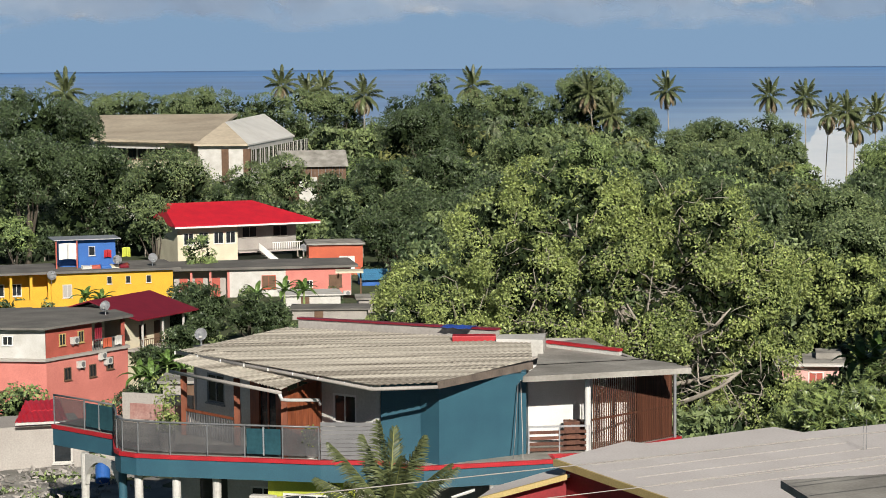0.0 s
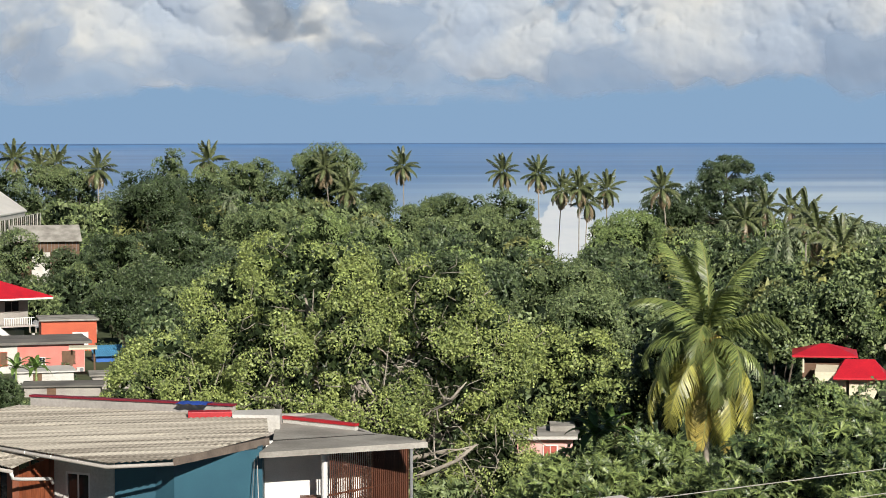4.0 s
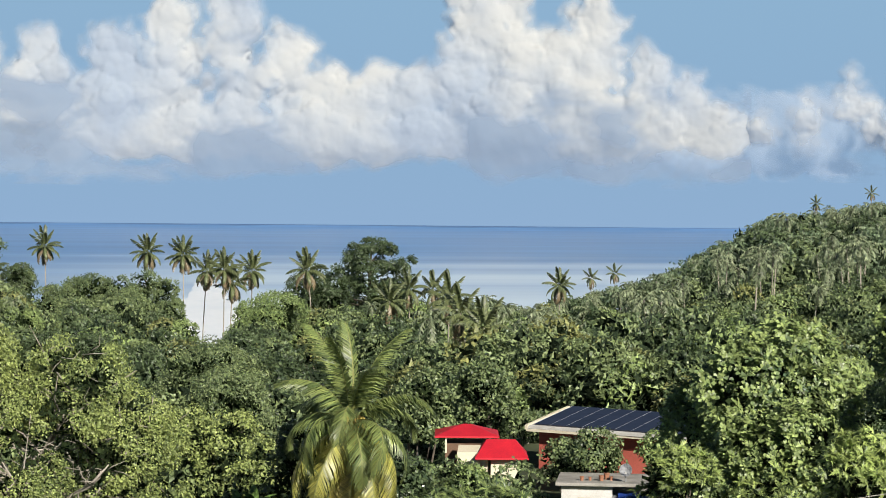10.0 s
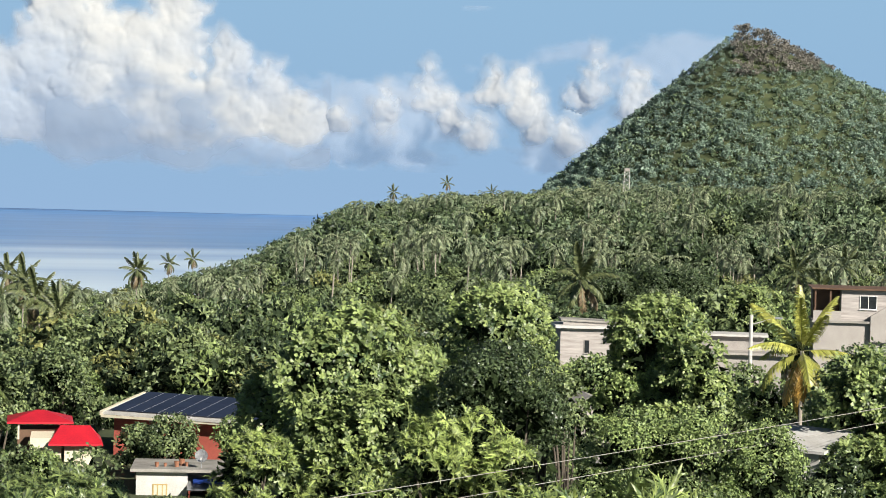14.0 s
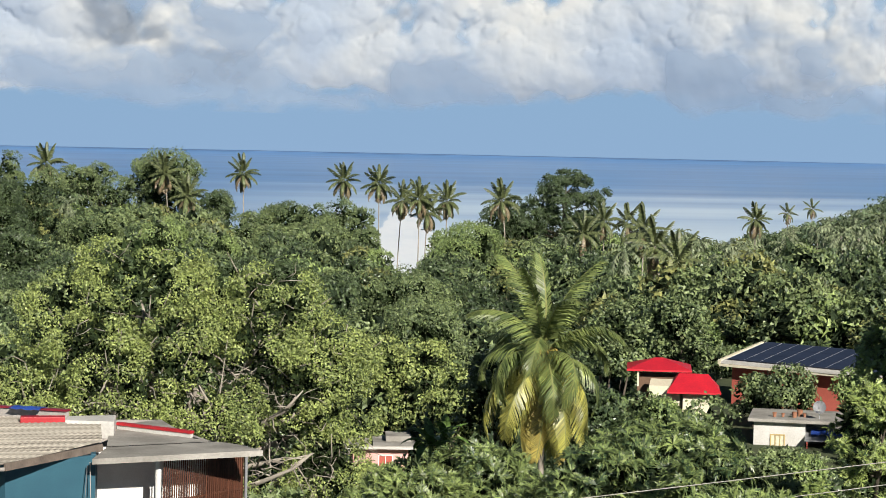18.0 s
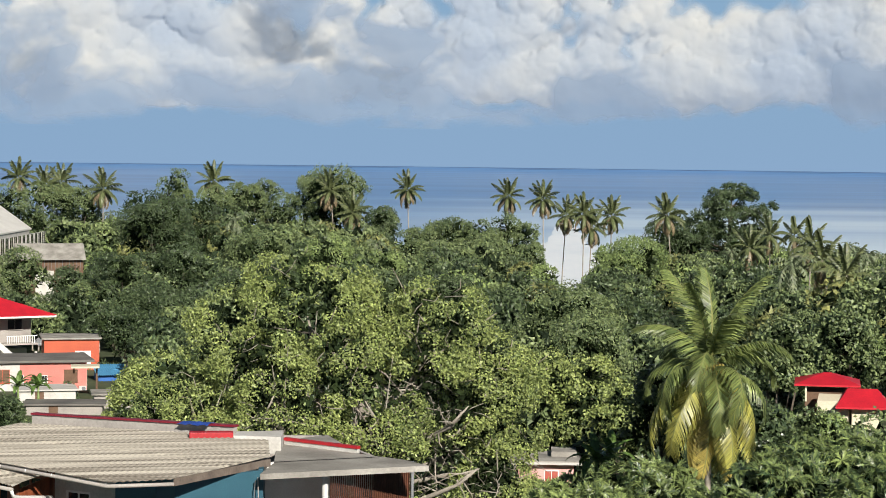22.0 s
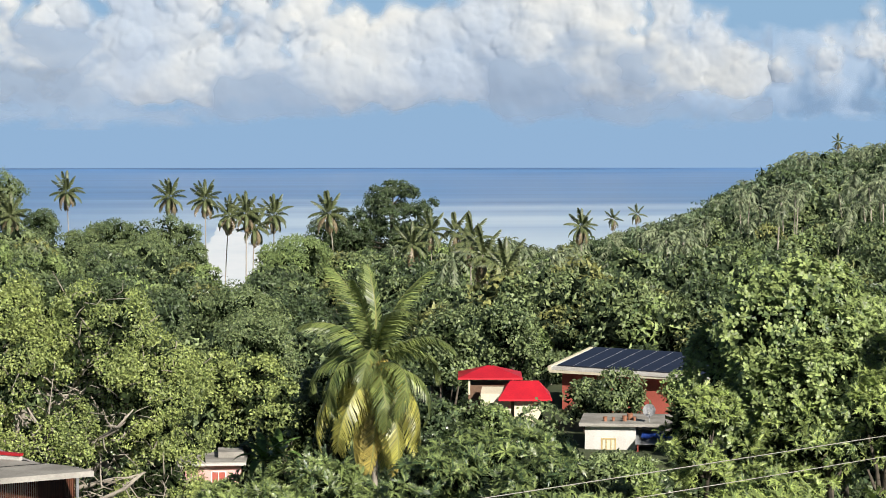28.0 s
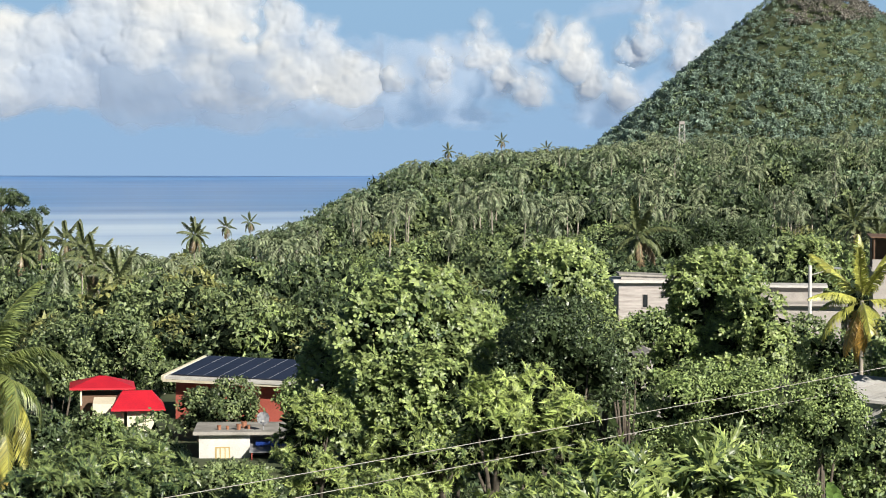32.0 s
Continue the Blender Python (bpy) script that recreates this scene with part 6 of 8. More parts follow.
# ---- woods ----
# how high the common trees of the woods reach, as an angle over the balcony's level, by bearing
TREETOPS = ((-20, -1.2), (-16, -1.5), (-13.7, -1.3), (-11, -1.4), (-9, -1.4), (-7, -1.5), (-5, -1.3), (-4, -1.2), (-3, -1.4), (-2.7, -1.8), (-1, -1.8), (-0.2, -2.3), (0.2, -2.6), (1, -2.2), (2.5, -2.1), (3.2, -2.4), (3.6, -3.0), (4.8, -3.0), (5.1, -2.7), (6, -2.5), (7, -2.3), (8.5, -2.1), (9.5, -2.3), (10.9, -2.1), (12.3, -2.5), (13.2, -2.2), (14.5, -1.95), (16.2, -1.42), (16.7, -0.95), (17.8, -0.55), (18.3, -0.1), (19, 0.05), (20.8, 0.2), (23.4, 0.35), (24.5, 0.6), (25, 9.0))


def wood(name, label, spots, protos, mats, rng, kinds, least=0.22):
    """Joins many trees of a few shapes into one far wood."""
    V, F, I, base = [], [], [], 0
    for (x, y, s), k in zip(spots, kinds):
        v, f, i = protos[k]
        ang = np.interp(math.degrees(math.atan2(x, y)), *zip(*TREETOPS))
        room = 45 + math.hypot(x, y) * math.tan(radians(ang)) - float(land(x, y))
        if math.hypot(x, y) < 1400:
            s = min(s, room / (v[:, 2].max() * 1.2))
        if s < least:
            continue
        a = rng.random() * 2 * math.pi
        c, n = math.cos(a) * s, math.sin(a) * s
        q = np.stack([v[:, 0] * c - v[:, 1] * n + x, v[:, 0] * n + v[:, 1] * c + y, v[:, 2] * s * rng.uniform(0.85, 1.2) + float(land(x, y)) - 0.5], 1)
        V.append(q), F.append(f + base), I.append(i)
        base += len(v)
    me = mesh_np(name, np.concatenate(V), np.concatenate(F), mats, True, np.concatenate(I))
    return tagged(new(name, me), label, "woods", kind="stuff")


def tree_proto(rng, w, h, trunk, n, size, clumps, mat, domes=5, inner=90):
    """A wood's tree: crown of clumps, inner leaves mostly painted as shade, and trunk."""
    D, C, out = clump_crown(rng, w, h - trunk, domes, clumps, (0.09, 0.16))
    D[:, 2] += trunk
    C[:, 2] += trunk
    V, F = clump_leaves(rng, C, out, n, size, "blade", 0.55)
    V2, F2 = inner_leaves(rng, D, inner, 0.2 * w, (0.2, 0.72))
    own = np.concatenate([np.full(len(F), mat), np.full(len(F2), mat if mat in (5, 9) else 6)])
    V, F = np.concatenate([V, V2]), np.concatenate([F, F2 + len(V)])
    tv = np.array([(-0.2, -0.2, 0), (0.25, 0, 0), (-0.1, 0.25, 0), (-0.1, -0.1, trunk + 2), (0.15, 0, trunk + 2), (0, 0.15, trunk + 2)])
    tf = np.array([(0, 1, 4), (0, 4, 3), (1, 2, 5), (1, 5, 4), (2, 0, 3), (2, 3, 5)])
    return np.concatenate([V, tv]), np.concatenate([F, tf + len(V)]), np.concatenate([own, np.full(6, 2)])


def palm_proto(rng, h, crown, n=18, pieces=7, mat=1):
    """A far palm: trunk and fronds, each a rib line with a few hanging leaf strips on both sides."""
    V, F, I = [], [], []
    bend = rng.normal(size=2) * 0.8
    for k in range(4):
        s = k / 3
        for a in range(3):
            V.append((bend[0] * s * s + 0.17 * math.cos(a * 2.1), bend[1] * s * s + 0.17 * math.sin(a * 2.1), h * s))
    for k in range(3):
        for a in range(3):
            p, q = k * 3 + a, k * 3 + (a + 1) % 3
            F += [(p, q, q + 3), (p, q + 3, p + 3)]
            I += [2, 2]
    top = np.array([bend[0], bend[1], h])
    for i in range(n):
        s = i / (n - 1)
        a = i * 2.4 + rng.uniform(-0.3, 0.3)
        e = radians(70 - 105 * s) + rng.uniform(-0.15, 0.15)
        dirh = np.array([math.cos(a), math.sin(a), 0])
        side = np.array([-math.sin(a), math.cos(a), 0])
        L = crown * rng.uniform(0.8, 1.1)
        pts, ang = [top], e
        for k in range(pieces):
            ang -= (1.5 + 0.3 * s) / pieces
            pts.append(pts[-1] + (dirh * math.cos(ang) + np.array([0, 0, math.sin(ang)])) * L / pieces)
        for k in range(1, pieces):
            wv = L * 0.17 * math.sin(math.pi * (k + 0.6) / (pieces + 0.8)) ** 0.5
            for sd in (-1, 1):
                b = len(V)
                tip = pts[k] + side * sd * wv + (pts[k + 1] - pts[k]) * 0.9 + np.array([0, 0, -wv * rng.uniform(0.5, 1.1)])
                V += [tuple(pts[k]), tuple(pts[k + 1]), tuple(tip)]
                F.append((b, b + 1, b + 2)), I.append(mat)
    return np.array(V), np.array(F), np.array(I)


def spots(rng, n, b0, b1, r0, r1, s0, s1, keep=None):
    out = []
    while len(out) < n:
        b, r = rng.uniform(b0, b1), math.sqrt(rng.uniform(r0 * r0, r1 * r1))
        p = place(b, r)
        if height(p) < 1.2 or (keep and not keep(b, r)):
            continue
        out.append((p.x, p.y, rng.uniform(s0, s1)))
    return out


WOOD_MATS = [LEAF_MID, FROND_FAR, PALE_BARK, LEAF_DARK, LEAF_FAR_HAZE, SCRUB, INNER_FAR_SHADE, LEAF_BUSH, LEAF_OLIVE, LEAF_MOUNT_HAZE]
rng = np.random.default_rng(5)
near_kinds = [tree_proto(rng, rng.uniform(8, 14), rng.uniform(8, 13), 1.2, 640, 0.82, 56, m) for m in (0, 7, 3, 0, 0, 3, 8, 0)]
palm_kinds = [palm_proto(rng, rng.uniform(9, 14), 4.2) for i in range(4)]
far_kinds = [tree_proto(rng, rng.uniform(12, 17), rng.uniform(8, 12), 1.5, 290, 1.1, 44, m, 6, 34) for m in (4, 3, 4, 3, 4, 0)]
P = spots(rng, 280, -20, 11.5, 335, 470, 0.7, 1.0, lambda b, r: not (-15.5 < b < -7.6 and r < 432) and not (3.3 < b < 5.2 and r > 390)) + spots(rng, 300, -20, 11.5, 470, 655, 0.5, 0.85, lambda b, r: not 3.4 < b < 5.2)
wood("plain_woods", "dense green broadleaf woods on the coastal plain", P, near_kinds, WOOD_MATS, rng, rng.choice((0, 2, 3, 5, 1, 5, 6, 2), len(P)))
P = spots(rng, 60, -20, 13, 440, 640, 0.6, 0.95, lambda b, r: not 3.8 < b < 4.8)
wood("plain_palms", "scattered coconut palms over the coastal woods", P, palm_kinds, WOOD_MATS, rng, rng.integers(0, 4, len(P)))
P = spots(rng, 380, 9, 35, 235, 600, 0.7, 1.0, lambda b, r: r > 250 or b < 22)
wood("hill_foot_woods", "green broadleaf woods at the foot of the hill", P, near_kinds, WOOD_MATS, rng, rng.integers(0, 8, len(P)))
P = spots(rng, 120, 9, 36, 320, 640, 0.8, 1.1)
wood("hill_foot_palms", "coconut palms among the woods at the foot of the hill", P, palm_kinds, WOOD_MATS, rng, rng.integers(0, 4, len(P)))
P = spots(rng, 1300, 11, 38, 600, 1420, 0.5, 1.5)
wood("hill_woods", "green woods on the long hill, haze tinted into many leaves", P, far_kinds, WOOD_MATS, rng, rng.integers(0, 6, len(P)))
P = spots(rng, 430, 11, 38, 560, 1380, 0.9, 1.35)
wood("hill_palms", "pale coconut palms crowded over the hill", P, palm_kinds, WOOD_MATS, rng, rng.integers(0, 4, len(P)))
P = spots(rng, 150, 11, 36, 560, 1250, 1.0, 1.7)
wood("hill_round_trees", "dark round-crowned trees standing among the hill palms", P, near_kinds, WOOD_MATS, rng, rng.choice((2, 5, 5, 0), len(P)))
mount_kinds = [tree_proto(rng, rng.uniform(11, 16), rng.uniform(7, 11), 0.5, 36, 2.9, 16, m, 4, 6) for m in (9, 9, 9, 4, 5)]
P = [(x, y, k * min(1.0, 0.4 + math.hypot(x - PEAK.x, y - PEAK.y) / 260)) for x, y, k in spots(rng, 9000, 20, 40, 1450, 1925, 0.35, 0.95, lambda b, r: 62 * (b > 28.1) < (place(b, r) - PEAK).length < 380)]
wood("mountain_woods", "forest on the steep mountain, blue haze tinted into its leaves", P, mount_kinds, WOOD_MATS, rng, rng.integers(0, 4, len(P)))
P = spots(rng, 260, 26, 31, 1820, 1925, 0.45, 0.8, lambda b, r: (place(b, r) - PEAK).length < 72 and b > 28.0)
wood("summit_scrub", "grey-brown dry scrub on the mountain top", P, mount_kinds, WOOD_MATS, rng, np.full(len(P), 4))
P = spots(rng, 70, 17.2, 24.0, 1030, 1230, 0.9, 1.4)
wood("ridge_woods", "dark round trees along the ridge of the hill", P, near_kinds, WOOD_MATS, rng, rng.choice((2, 5, 0), len(P)))
P = spots(rng, 95, -8.4, -0.2, 480, 620, 1.0, 1.5)
wood("shore_woods", "tall dark-green trees along the shore", P, near_kinds, WOOD_MATS, rng, rng.integers(0, 8, len(P)))

# ---- near trees and palms ----
DARK_TREES = (
    (-6.4, 300, 11.0, 27.5), (-5.2, 290, 11.0, 27.0), (-4.3, 300, 10.0, 28.5), (-6.9, 280, 9.0, 25.0), (-3.4, 320, 10.0, 29.0), (-5.8, 260, 10.0, 24.5), (-4.6, 250, 9.0, 25.0), (2.6, 300, 9.0, 26.5), (1.4, 320, 9.0, 27.0), (0.2, 330, 9.0, 26.8),
    (-7.41, 340, 8.9, 27.8), (-5.25, 470, 11.2, 34.6), (-7.15, 330, 9.5, 29.6), (-5.56, 350, 11.4, 31.2), (-8.3, 345, 9.0, 26.5),
    (-15.0, 420, 13.0, 36.6), (-14.6, 430, 10.0, 35.0), (-16.9, 400, 13.0, 37.6), (-13.0, 190, 3.6, 20.4), (-12.5, 184, 3.4, 20.0), (-12.2, 197, 4.0, 20.6), (-11.7, 206, 4.2, 21.2), (-13.4, 176, 3.2, 19.6),
    (-15.68, 330, 14.0, 40.3), (-15.98, 300, 9.8, 35.2), (-14.52, 310, 13.9, 32.8), (-10.60, 310, 6.2, 25.6), (-6.16, 300, 9.0, 26.4), (-6.43, 500, 11.2, 35.2),
    (-12.5, 345, 9.0, 28.6), (-11.9, 340, 6.5, 27.4), (-10.6, 352, 6.0, 25.8), (-13.3, 335, 11.0, 28.0), (-12.2, 332, 9.0, 27.4), (-11.3, 338, 7.5, 26.6), (-12.0, 222, 5.5, 22.6), (-15.4, 140, 4.0, 21.4), (-14.5, 150, 4.2, 21.0), (-16.7, 140, 4.0, 22.6), (-13.8, 142, 4.0, 21.5), (-11.63, 215, 6.5, 23.0), (-10.53, 205, 4.2, 23.2), (-9.92, 200, 4.0, 22.9), (-12.4, 212, 4.5, 21.9),
    (-0.46, 590, 9.9, 29.4), (-16.30, 420, 8.4, 39.0),  (6.75, 580, 13.0, 30.6), (7.3, 575, 14.0, 27.5), (8.9, 575, 14.0, 27.0), (16.6, 250, 10.0, 31.4), (26.5, 330, 15.0, 37.2), (24.9, 330, 11.0, 36.0), (-6.2, 450, 17.0, 35.4), (5.31, 290, 6.5, 25.8),
)
MID_TREES = (
    (-14.3, 540, 14.0, 35.5), (-13.0, 545, 13.0, 35.8), (-12.3, 550, 13.0, 35.2), (-11.1, 560, 13.0, 35.6), (-9.9, 560, 13.0, 35.8), (-9.2, 565, 12.0, 35.4), (-8.6, 565, 12.0, 35.0), (-8.0, 565, 12.0, 35.2),
    (-12.49, 300, 14.2, 32.7), (-10.51, 335, 9.2, 28.7), (-9.57, 345, 8.8, 29.4), (-8.10, 325, 7.3, 25.3), (-13.60, 520, 14.0, 36.7),
    (-11.67, 560, 14.3, 36.6), (-10.49, 560, 11.2, 34.4), (-5.7, 600, 10.0, 38.8), (-4.2, 600, 10.5, 35.2), (-3.5, 600, 10.0, 36.1),  (-1.82, 600, 18.5, 40.9), (-2.28, 604, 12.0, 38.2), (-1.36, 604, 12.0, 38.0), (-3.85, 595, 11.0, 34.6), (-4.75, 590, 11.0, 34.8), (-2.95, 595, 11.0, 32.4), (-0.5, 590, 9.0, 29.4),
    (1.23, 520, 14.5, 29.2), (2.55, 520, 11.0, 30.2), (0.5, 520, 12.0, 27.0), (1.9, 515, 11.0, 28.8), (3.15, 515, 8.5, 28.4), (2.2, 480, 12.0, 26.6), (0.9, 470, 13.0, 26.0), (3.2, 470, 8.0, 25.2), (-12.97, 262, 4.9, 28.8),  
    (-3.71, 380, 14.2, 30.9), (4.09, 300, 10.5, 25.5), (10.22, 210, 6.7, 30.5), (4.18, 260, 13.0, 29.9), (4.68, 210, 10.0, 30.2), (10.91, 175, 6.1, 30.6),
)
BUSH_TREES = (
    (-11.68, 256, 3.8, 24.3), (-16.31, 285, 6.4, 24.8),
)
BRIGHT_TREES = (
    (-1.88, 380, 10.0, 30.8), (-0.49, 370, 9.2, 28.4), (5.85, 430, 16.0, 28.8), (5.2, 450, 7.0, 26.0), (3.62, 400, 6.0, 25.0), (11.62, 190, 5.7, 30.3),
)


rng = np.random.default_rng(11)


def at(b, r):
    p = place(b, r)
    p.z = height(p)
    return p


# the large spreading tree behind the teal house: several limbs, each with its own dome of leaves
def spreading_tree():
    r = np.random.default_rng(21)
    p = at(-1.6, 118)
    t = thing("spreading_tree", Matrix.Translation(p), "huge bright-green spreading tree with pale bare branches", "tree")
    domes = ((-7.0, -3, 6.6, 2.7), (-3.2, -3, 9.0, 2.7), (1.0, -3.6, 9.0, 2.7), (4.6, -3, 8.8, 2.6), (7.6, -2, 7.4, 2.5), (-9.2, -2, 5.4, 2.4), (0.2, -5.4, 4.2, 2.6), (-4.2, -5.2, 3.4, 2.6), (8.2, -2.4, 3.4, 2.0), (-8.0, -4.4, 1.8, 2.4), (-1.5, -6.2, 1.6, 2.4), (3.0, -6.4, 1.0, 2.4), (-8.0, 0, 6.6, 3.2), (-4.6, 1.5, 9.8, 3.4), (-1.2, -0.5, 12.2, 3.6), (2.2, 1.0, 10.6, 3.2), (5.4, -0.5, 11.2, 3.0), (8.4, 1.2, 8.2, 2.6), (-6.2, -3, 4.6, 3.0), (-2.0, -4.2, 6.6, 3.4), (2.4, -4.4, 5.8, 3.2), (6.2, -3.0, 6.2, 3.0), (8.7, -1.0, 5.0, 2.2), (-9.8, -1.0, 3.8, 2.2), (4.4, -5.0, 2.4, 2.2), (8.0, -3.4, 2.6, 2.2), (-4.0, 4.0, 8.2, 3.0), (4.0, 4.2, 9.0, 3.0), (7.4, -4.6, 1.0, 2.0), (7.0, -6.0, 0.4, 2.0))
    domes = [(x * 1.04 - 0.3, y, z * 0.99, s * 0.97) for x, y, z, s in domes]
    D = np.array([(x, y, z, s, 0.9) for x, y, z, s in domes])
    C, out = [], []
    for x, y, z, s in domes:
        for i in range(int((16 if z > 4.5 else 9) * s)):
            d = r.normal(size=3)
            d /= np.linalg.norm(d)
            d[2] = abs(d[2]) * 0.95 - 0.2
            k = r.uniform(0.35, 0.95)
            C.append((x + d[0] * (s - k * 0.4), y + d[1] * (s - k * 0.4), z + d[2] * (s - k * 0.4) * 0.9 + r.normal() * 0.25, k, 0.9))
            out.append(d)
    C, out = np.array(C), np.array(out)
    out /= np.linalg.norm(out, axis=1, keepdims=True)
    gap = np.linalg.norm(C[:, None, :3] - D[None, :, :3], axis=2) / D[None, :, 3]
    ok = gap.min(1) > 0.72
    C, out = C[ok], out[ok]
    Vc, Fc = clump_leaves(r, C, out, 130000, 0.155, "spray", 0.85)
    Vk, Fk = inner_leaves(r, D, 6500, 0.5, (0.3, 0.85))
    child("crown", mesh_np("crown", np.concatenate([Vc, Vk]), np.concatenate([Fc, Fk + len(Vc)]), [LEAF_BIG, CORE_SHADE], True, np.concatenate([np.zeros(len(Fc)), np.ones(len(Fk))])), t)
    part("trunk", tube([(0, 0, -1), (0.3, 0.2, 1.5), (0.2, 0.4, 3.0)], [0.75, 0.6, 0.5], 10), PALE_BARK, t)
    for x, y, z, s in domes:
        a, b = Vector((0.2, 0.3, 2.2)), Vector((x, y, z - s * 0.2))
        m1 = a.lerp(b, 0.35) + Vector(r.normal(size=3) * 0.5)
        m2 = a.lerp(b, 0.7) + Vector(r.normal(size=3) * 0.5)
        limb = part("limb", tube([a, m1, m2, b], [0.22, 0.17, 0.12, 0.05], 6), PALE_BARK, t)
        for i in range(14):
            s0 = m1.lerp(b, r.uniform(0.2, 1.0))
            d3 = Vector(r.normal(size=3))
            d3.y -= 0.6
            d3 = d3.normalized() * s * r.uniform(0.9, 1.8)
            e0 = s0 + d3
            part("twig", tube([s0, s0 + d3 * 0.5 + Vector(r.normal(size=3) * 0.25), e0], [0.06, 0.045, 0.016], 4), PALE_BARK, limb)
    # bare branches that reach out of the leaves at the front
    for x, z, lean_ in ((-5.2, 3.4, -0.8), (-1.6, 5.2, 0.7), (2.2, 6.6, -0.6), (5.8, 6.4, 0.9), (-3.4, 6.8, 0.5)):
        a, b = Vector((0.2, -0.4, 2.0)), Vector((x, -6.4, z))
        limb = part("limb", tube([a, a.lerp(b, 0.5) + Vector((0.3, 0, 0.5)), b, b + Vector((lean_, -0.6, 1.1))], [0.2, 0.14, 0.09, 0.03], 6), PALE_BARK, t)
        for i in range(6):
            s0 = a.lerp(b, r.uniform(0.7, 1.05))
            d3 = Vector((r.normal(), -0.5 - 0.3 * r.random(), r.normal() * 0.8)) * 0.9
            part("twig", tube([s0, s0 + d3 * 0.5 + Vector(r.normal(size=3) * 0.15), s0 + d3], [0.05, 0.035, 0.012], 4), PALE_BARK, limb)
    bm = bmesh.new()
    for i in range(230):
        x, y, z, s, _ = D[r.integers(len(D))]
        d = Vector((r.normal(), -abs(r.normal()) - 0.5, r.normal() * 0.8)).normalized()
        s0 = Vector((x, y, z)) + d * s * r.uniform(0.7, 0.95)
        d3 = Vector((r.normal(), -0.25 * r.random(), r.normal() * 0.7)).normalized() * r.uniform(0.5, 1.3) + d * 0.25
        tube([s0, s0 + d3 * 0.5 + Vector(r.normal(size=3) * 0.12), s0 + d3], [0.032, 0.025, 0.01], 3, bm)
    tagged(part("brushwood", bm, PALE_BARK, t), "pale grey leafless twigs", kind="stuff")
    bm = tube([(0.6, -1.0, 1.6), (3.0, -5.0, 2.0), (4.9, -6.8, 3.0), (6.3, -7.4, 3.7), (7.2, -7.6, 4.5)], [0.2, 0.15, 0.12, 0.09, 0.05], 6)
    for i in range(9):
        s0 = Vector((4.4, -6.6, 2.8)).lerp(Vector((7.2, -7.6, 4.5)), r.random())
        d3 = Vector(r.normal(size=3)) * 0.9
        tube([s0, s0 + d3 * 0.6, s0 + d3 * 1.3 + Vector((0, 0, -0.3))], [0.05, 0.03, 0.012], 4, bm)
    part("bare_branch", bm, PALE_BARK, t, "pale broken bare branch")


spreading_tree()

FRONDS = [frond_mesh(rng, 1.0, d, 80, w, [m, FROND_RIB], 16, 0.24) for d, w, m in ((0.8, 0.24, FROND), (1.7, 0.28, FROND), (2.5, 0.29, FROND), (2.6, 0.3, FROND), (2.3, 0.3, FROND), (1.7, 0.3, FROND_OLIVE), (1.1, 0.29, FROND_OLIVE), (0.8, 0.27, FROND_TAN))]
BRIGHT_FRONDS = [frond_mesh(rng, 1.0, d, 60, 0.23, [m, FROND_RIB], 12, 0.34) for d, m in ((0.5, FROND_BRIGHT), (0.9, FROND_BRIGHT), (1.6, FROND_BRIGHT), (0.9, FROND_OLD))]
YOUNG_FRONDS = [frond_mesh(rng, 1.0, d, 70, 0.24, [m, FROND_RIB], 14, 0.26) for d, m in ((0.3, FROND_SHORE), (0.6, FROND), (1.0, FROND_SHORE))]
LITE_FRONDS = [frond_mesh(rng, 1.0, d, 22, 0.25, [m, FROND_SHORE], 6, 0.9) for d, m in ((0.6, FROND_SHORE), (1.1, FROND_SHORE), (1.5, FROND_SHORE), (1.6, FROND_DRY))]
p = at(7.85, 111)
main_palm = palm(p, 34.3 - p.z, 5.1, rng, "tall coconut palm with drooping green and yellow fronds", FRONDS, 31, trunk_r=0.2, tilts=(84, -76), nuts=21)
for i in range(9):
    bm = bmesh.new()
    bmesh.ops.create_uvsphere(bm, u_segments=8, v_segments=6, radius=0.14)
    a = i * 0.7
    part("coconut", bm, FROND_OLD, main_palm, "", Matrix.Translation((0.32 * math.cos(a), 0.32 * math.sin(a), 34.2 - p.z - 0.35 - 0.12 * (i % 3))))
p = at(-6.95, 60)
palm(p, 32.3 - p.z, 2.6, rng, "young palm with upright yellow-green fronds below the balcony", YOUNG_FRONDS, 38, trunk_r=0.14)
p = at(29.9, 150)
palm(p, 35.6 - p.z, 4.3, rng, "short palm with bright yellow-green and orange fronds", BRIGHT_FRONDS, 18, trunk_r=0.2)
for b, r, z, s in ((24.3, 260, 36.0, 4.4), (29.68, 330, 35.5, 4.2), (30.3, 335, 33.5, 4.0), (30.9, 400, 35.0, 4.0), (9.3, 470, 27.5, 4.6), (10.6, 330, 29.2, 4.8), (11.2, 320, 27.6, 4.8), (10.3, 380, 29.4, 4.6), (9.9, 480, 27.0, 4.6), (8.8, 420, 27.0, 4.6), (13.1, 500, 27.5, 4.3)):
    p = at(b, r)
    palm(p, max(4, z - p.z), s, rng, "coconut palm standing among the woods", LITE_FRONDS, 20, group="woodland palms", trunk_r=0.17)
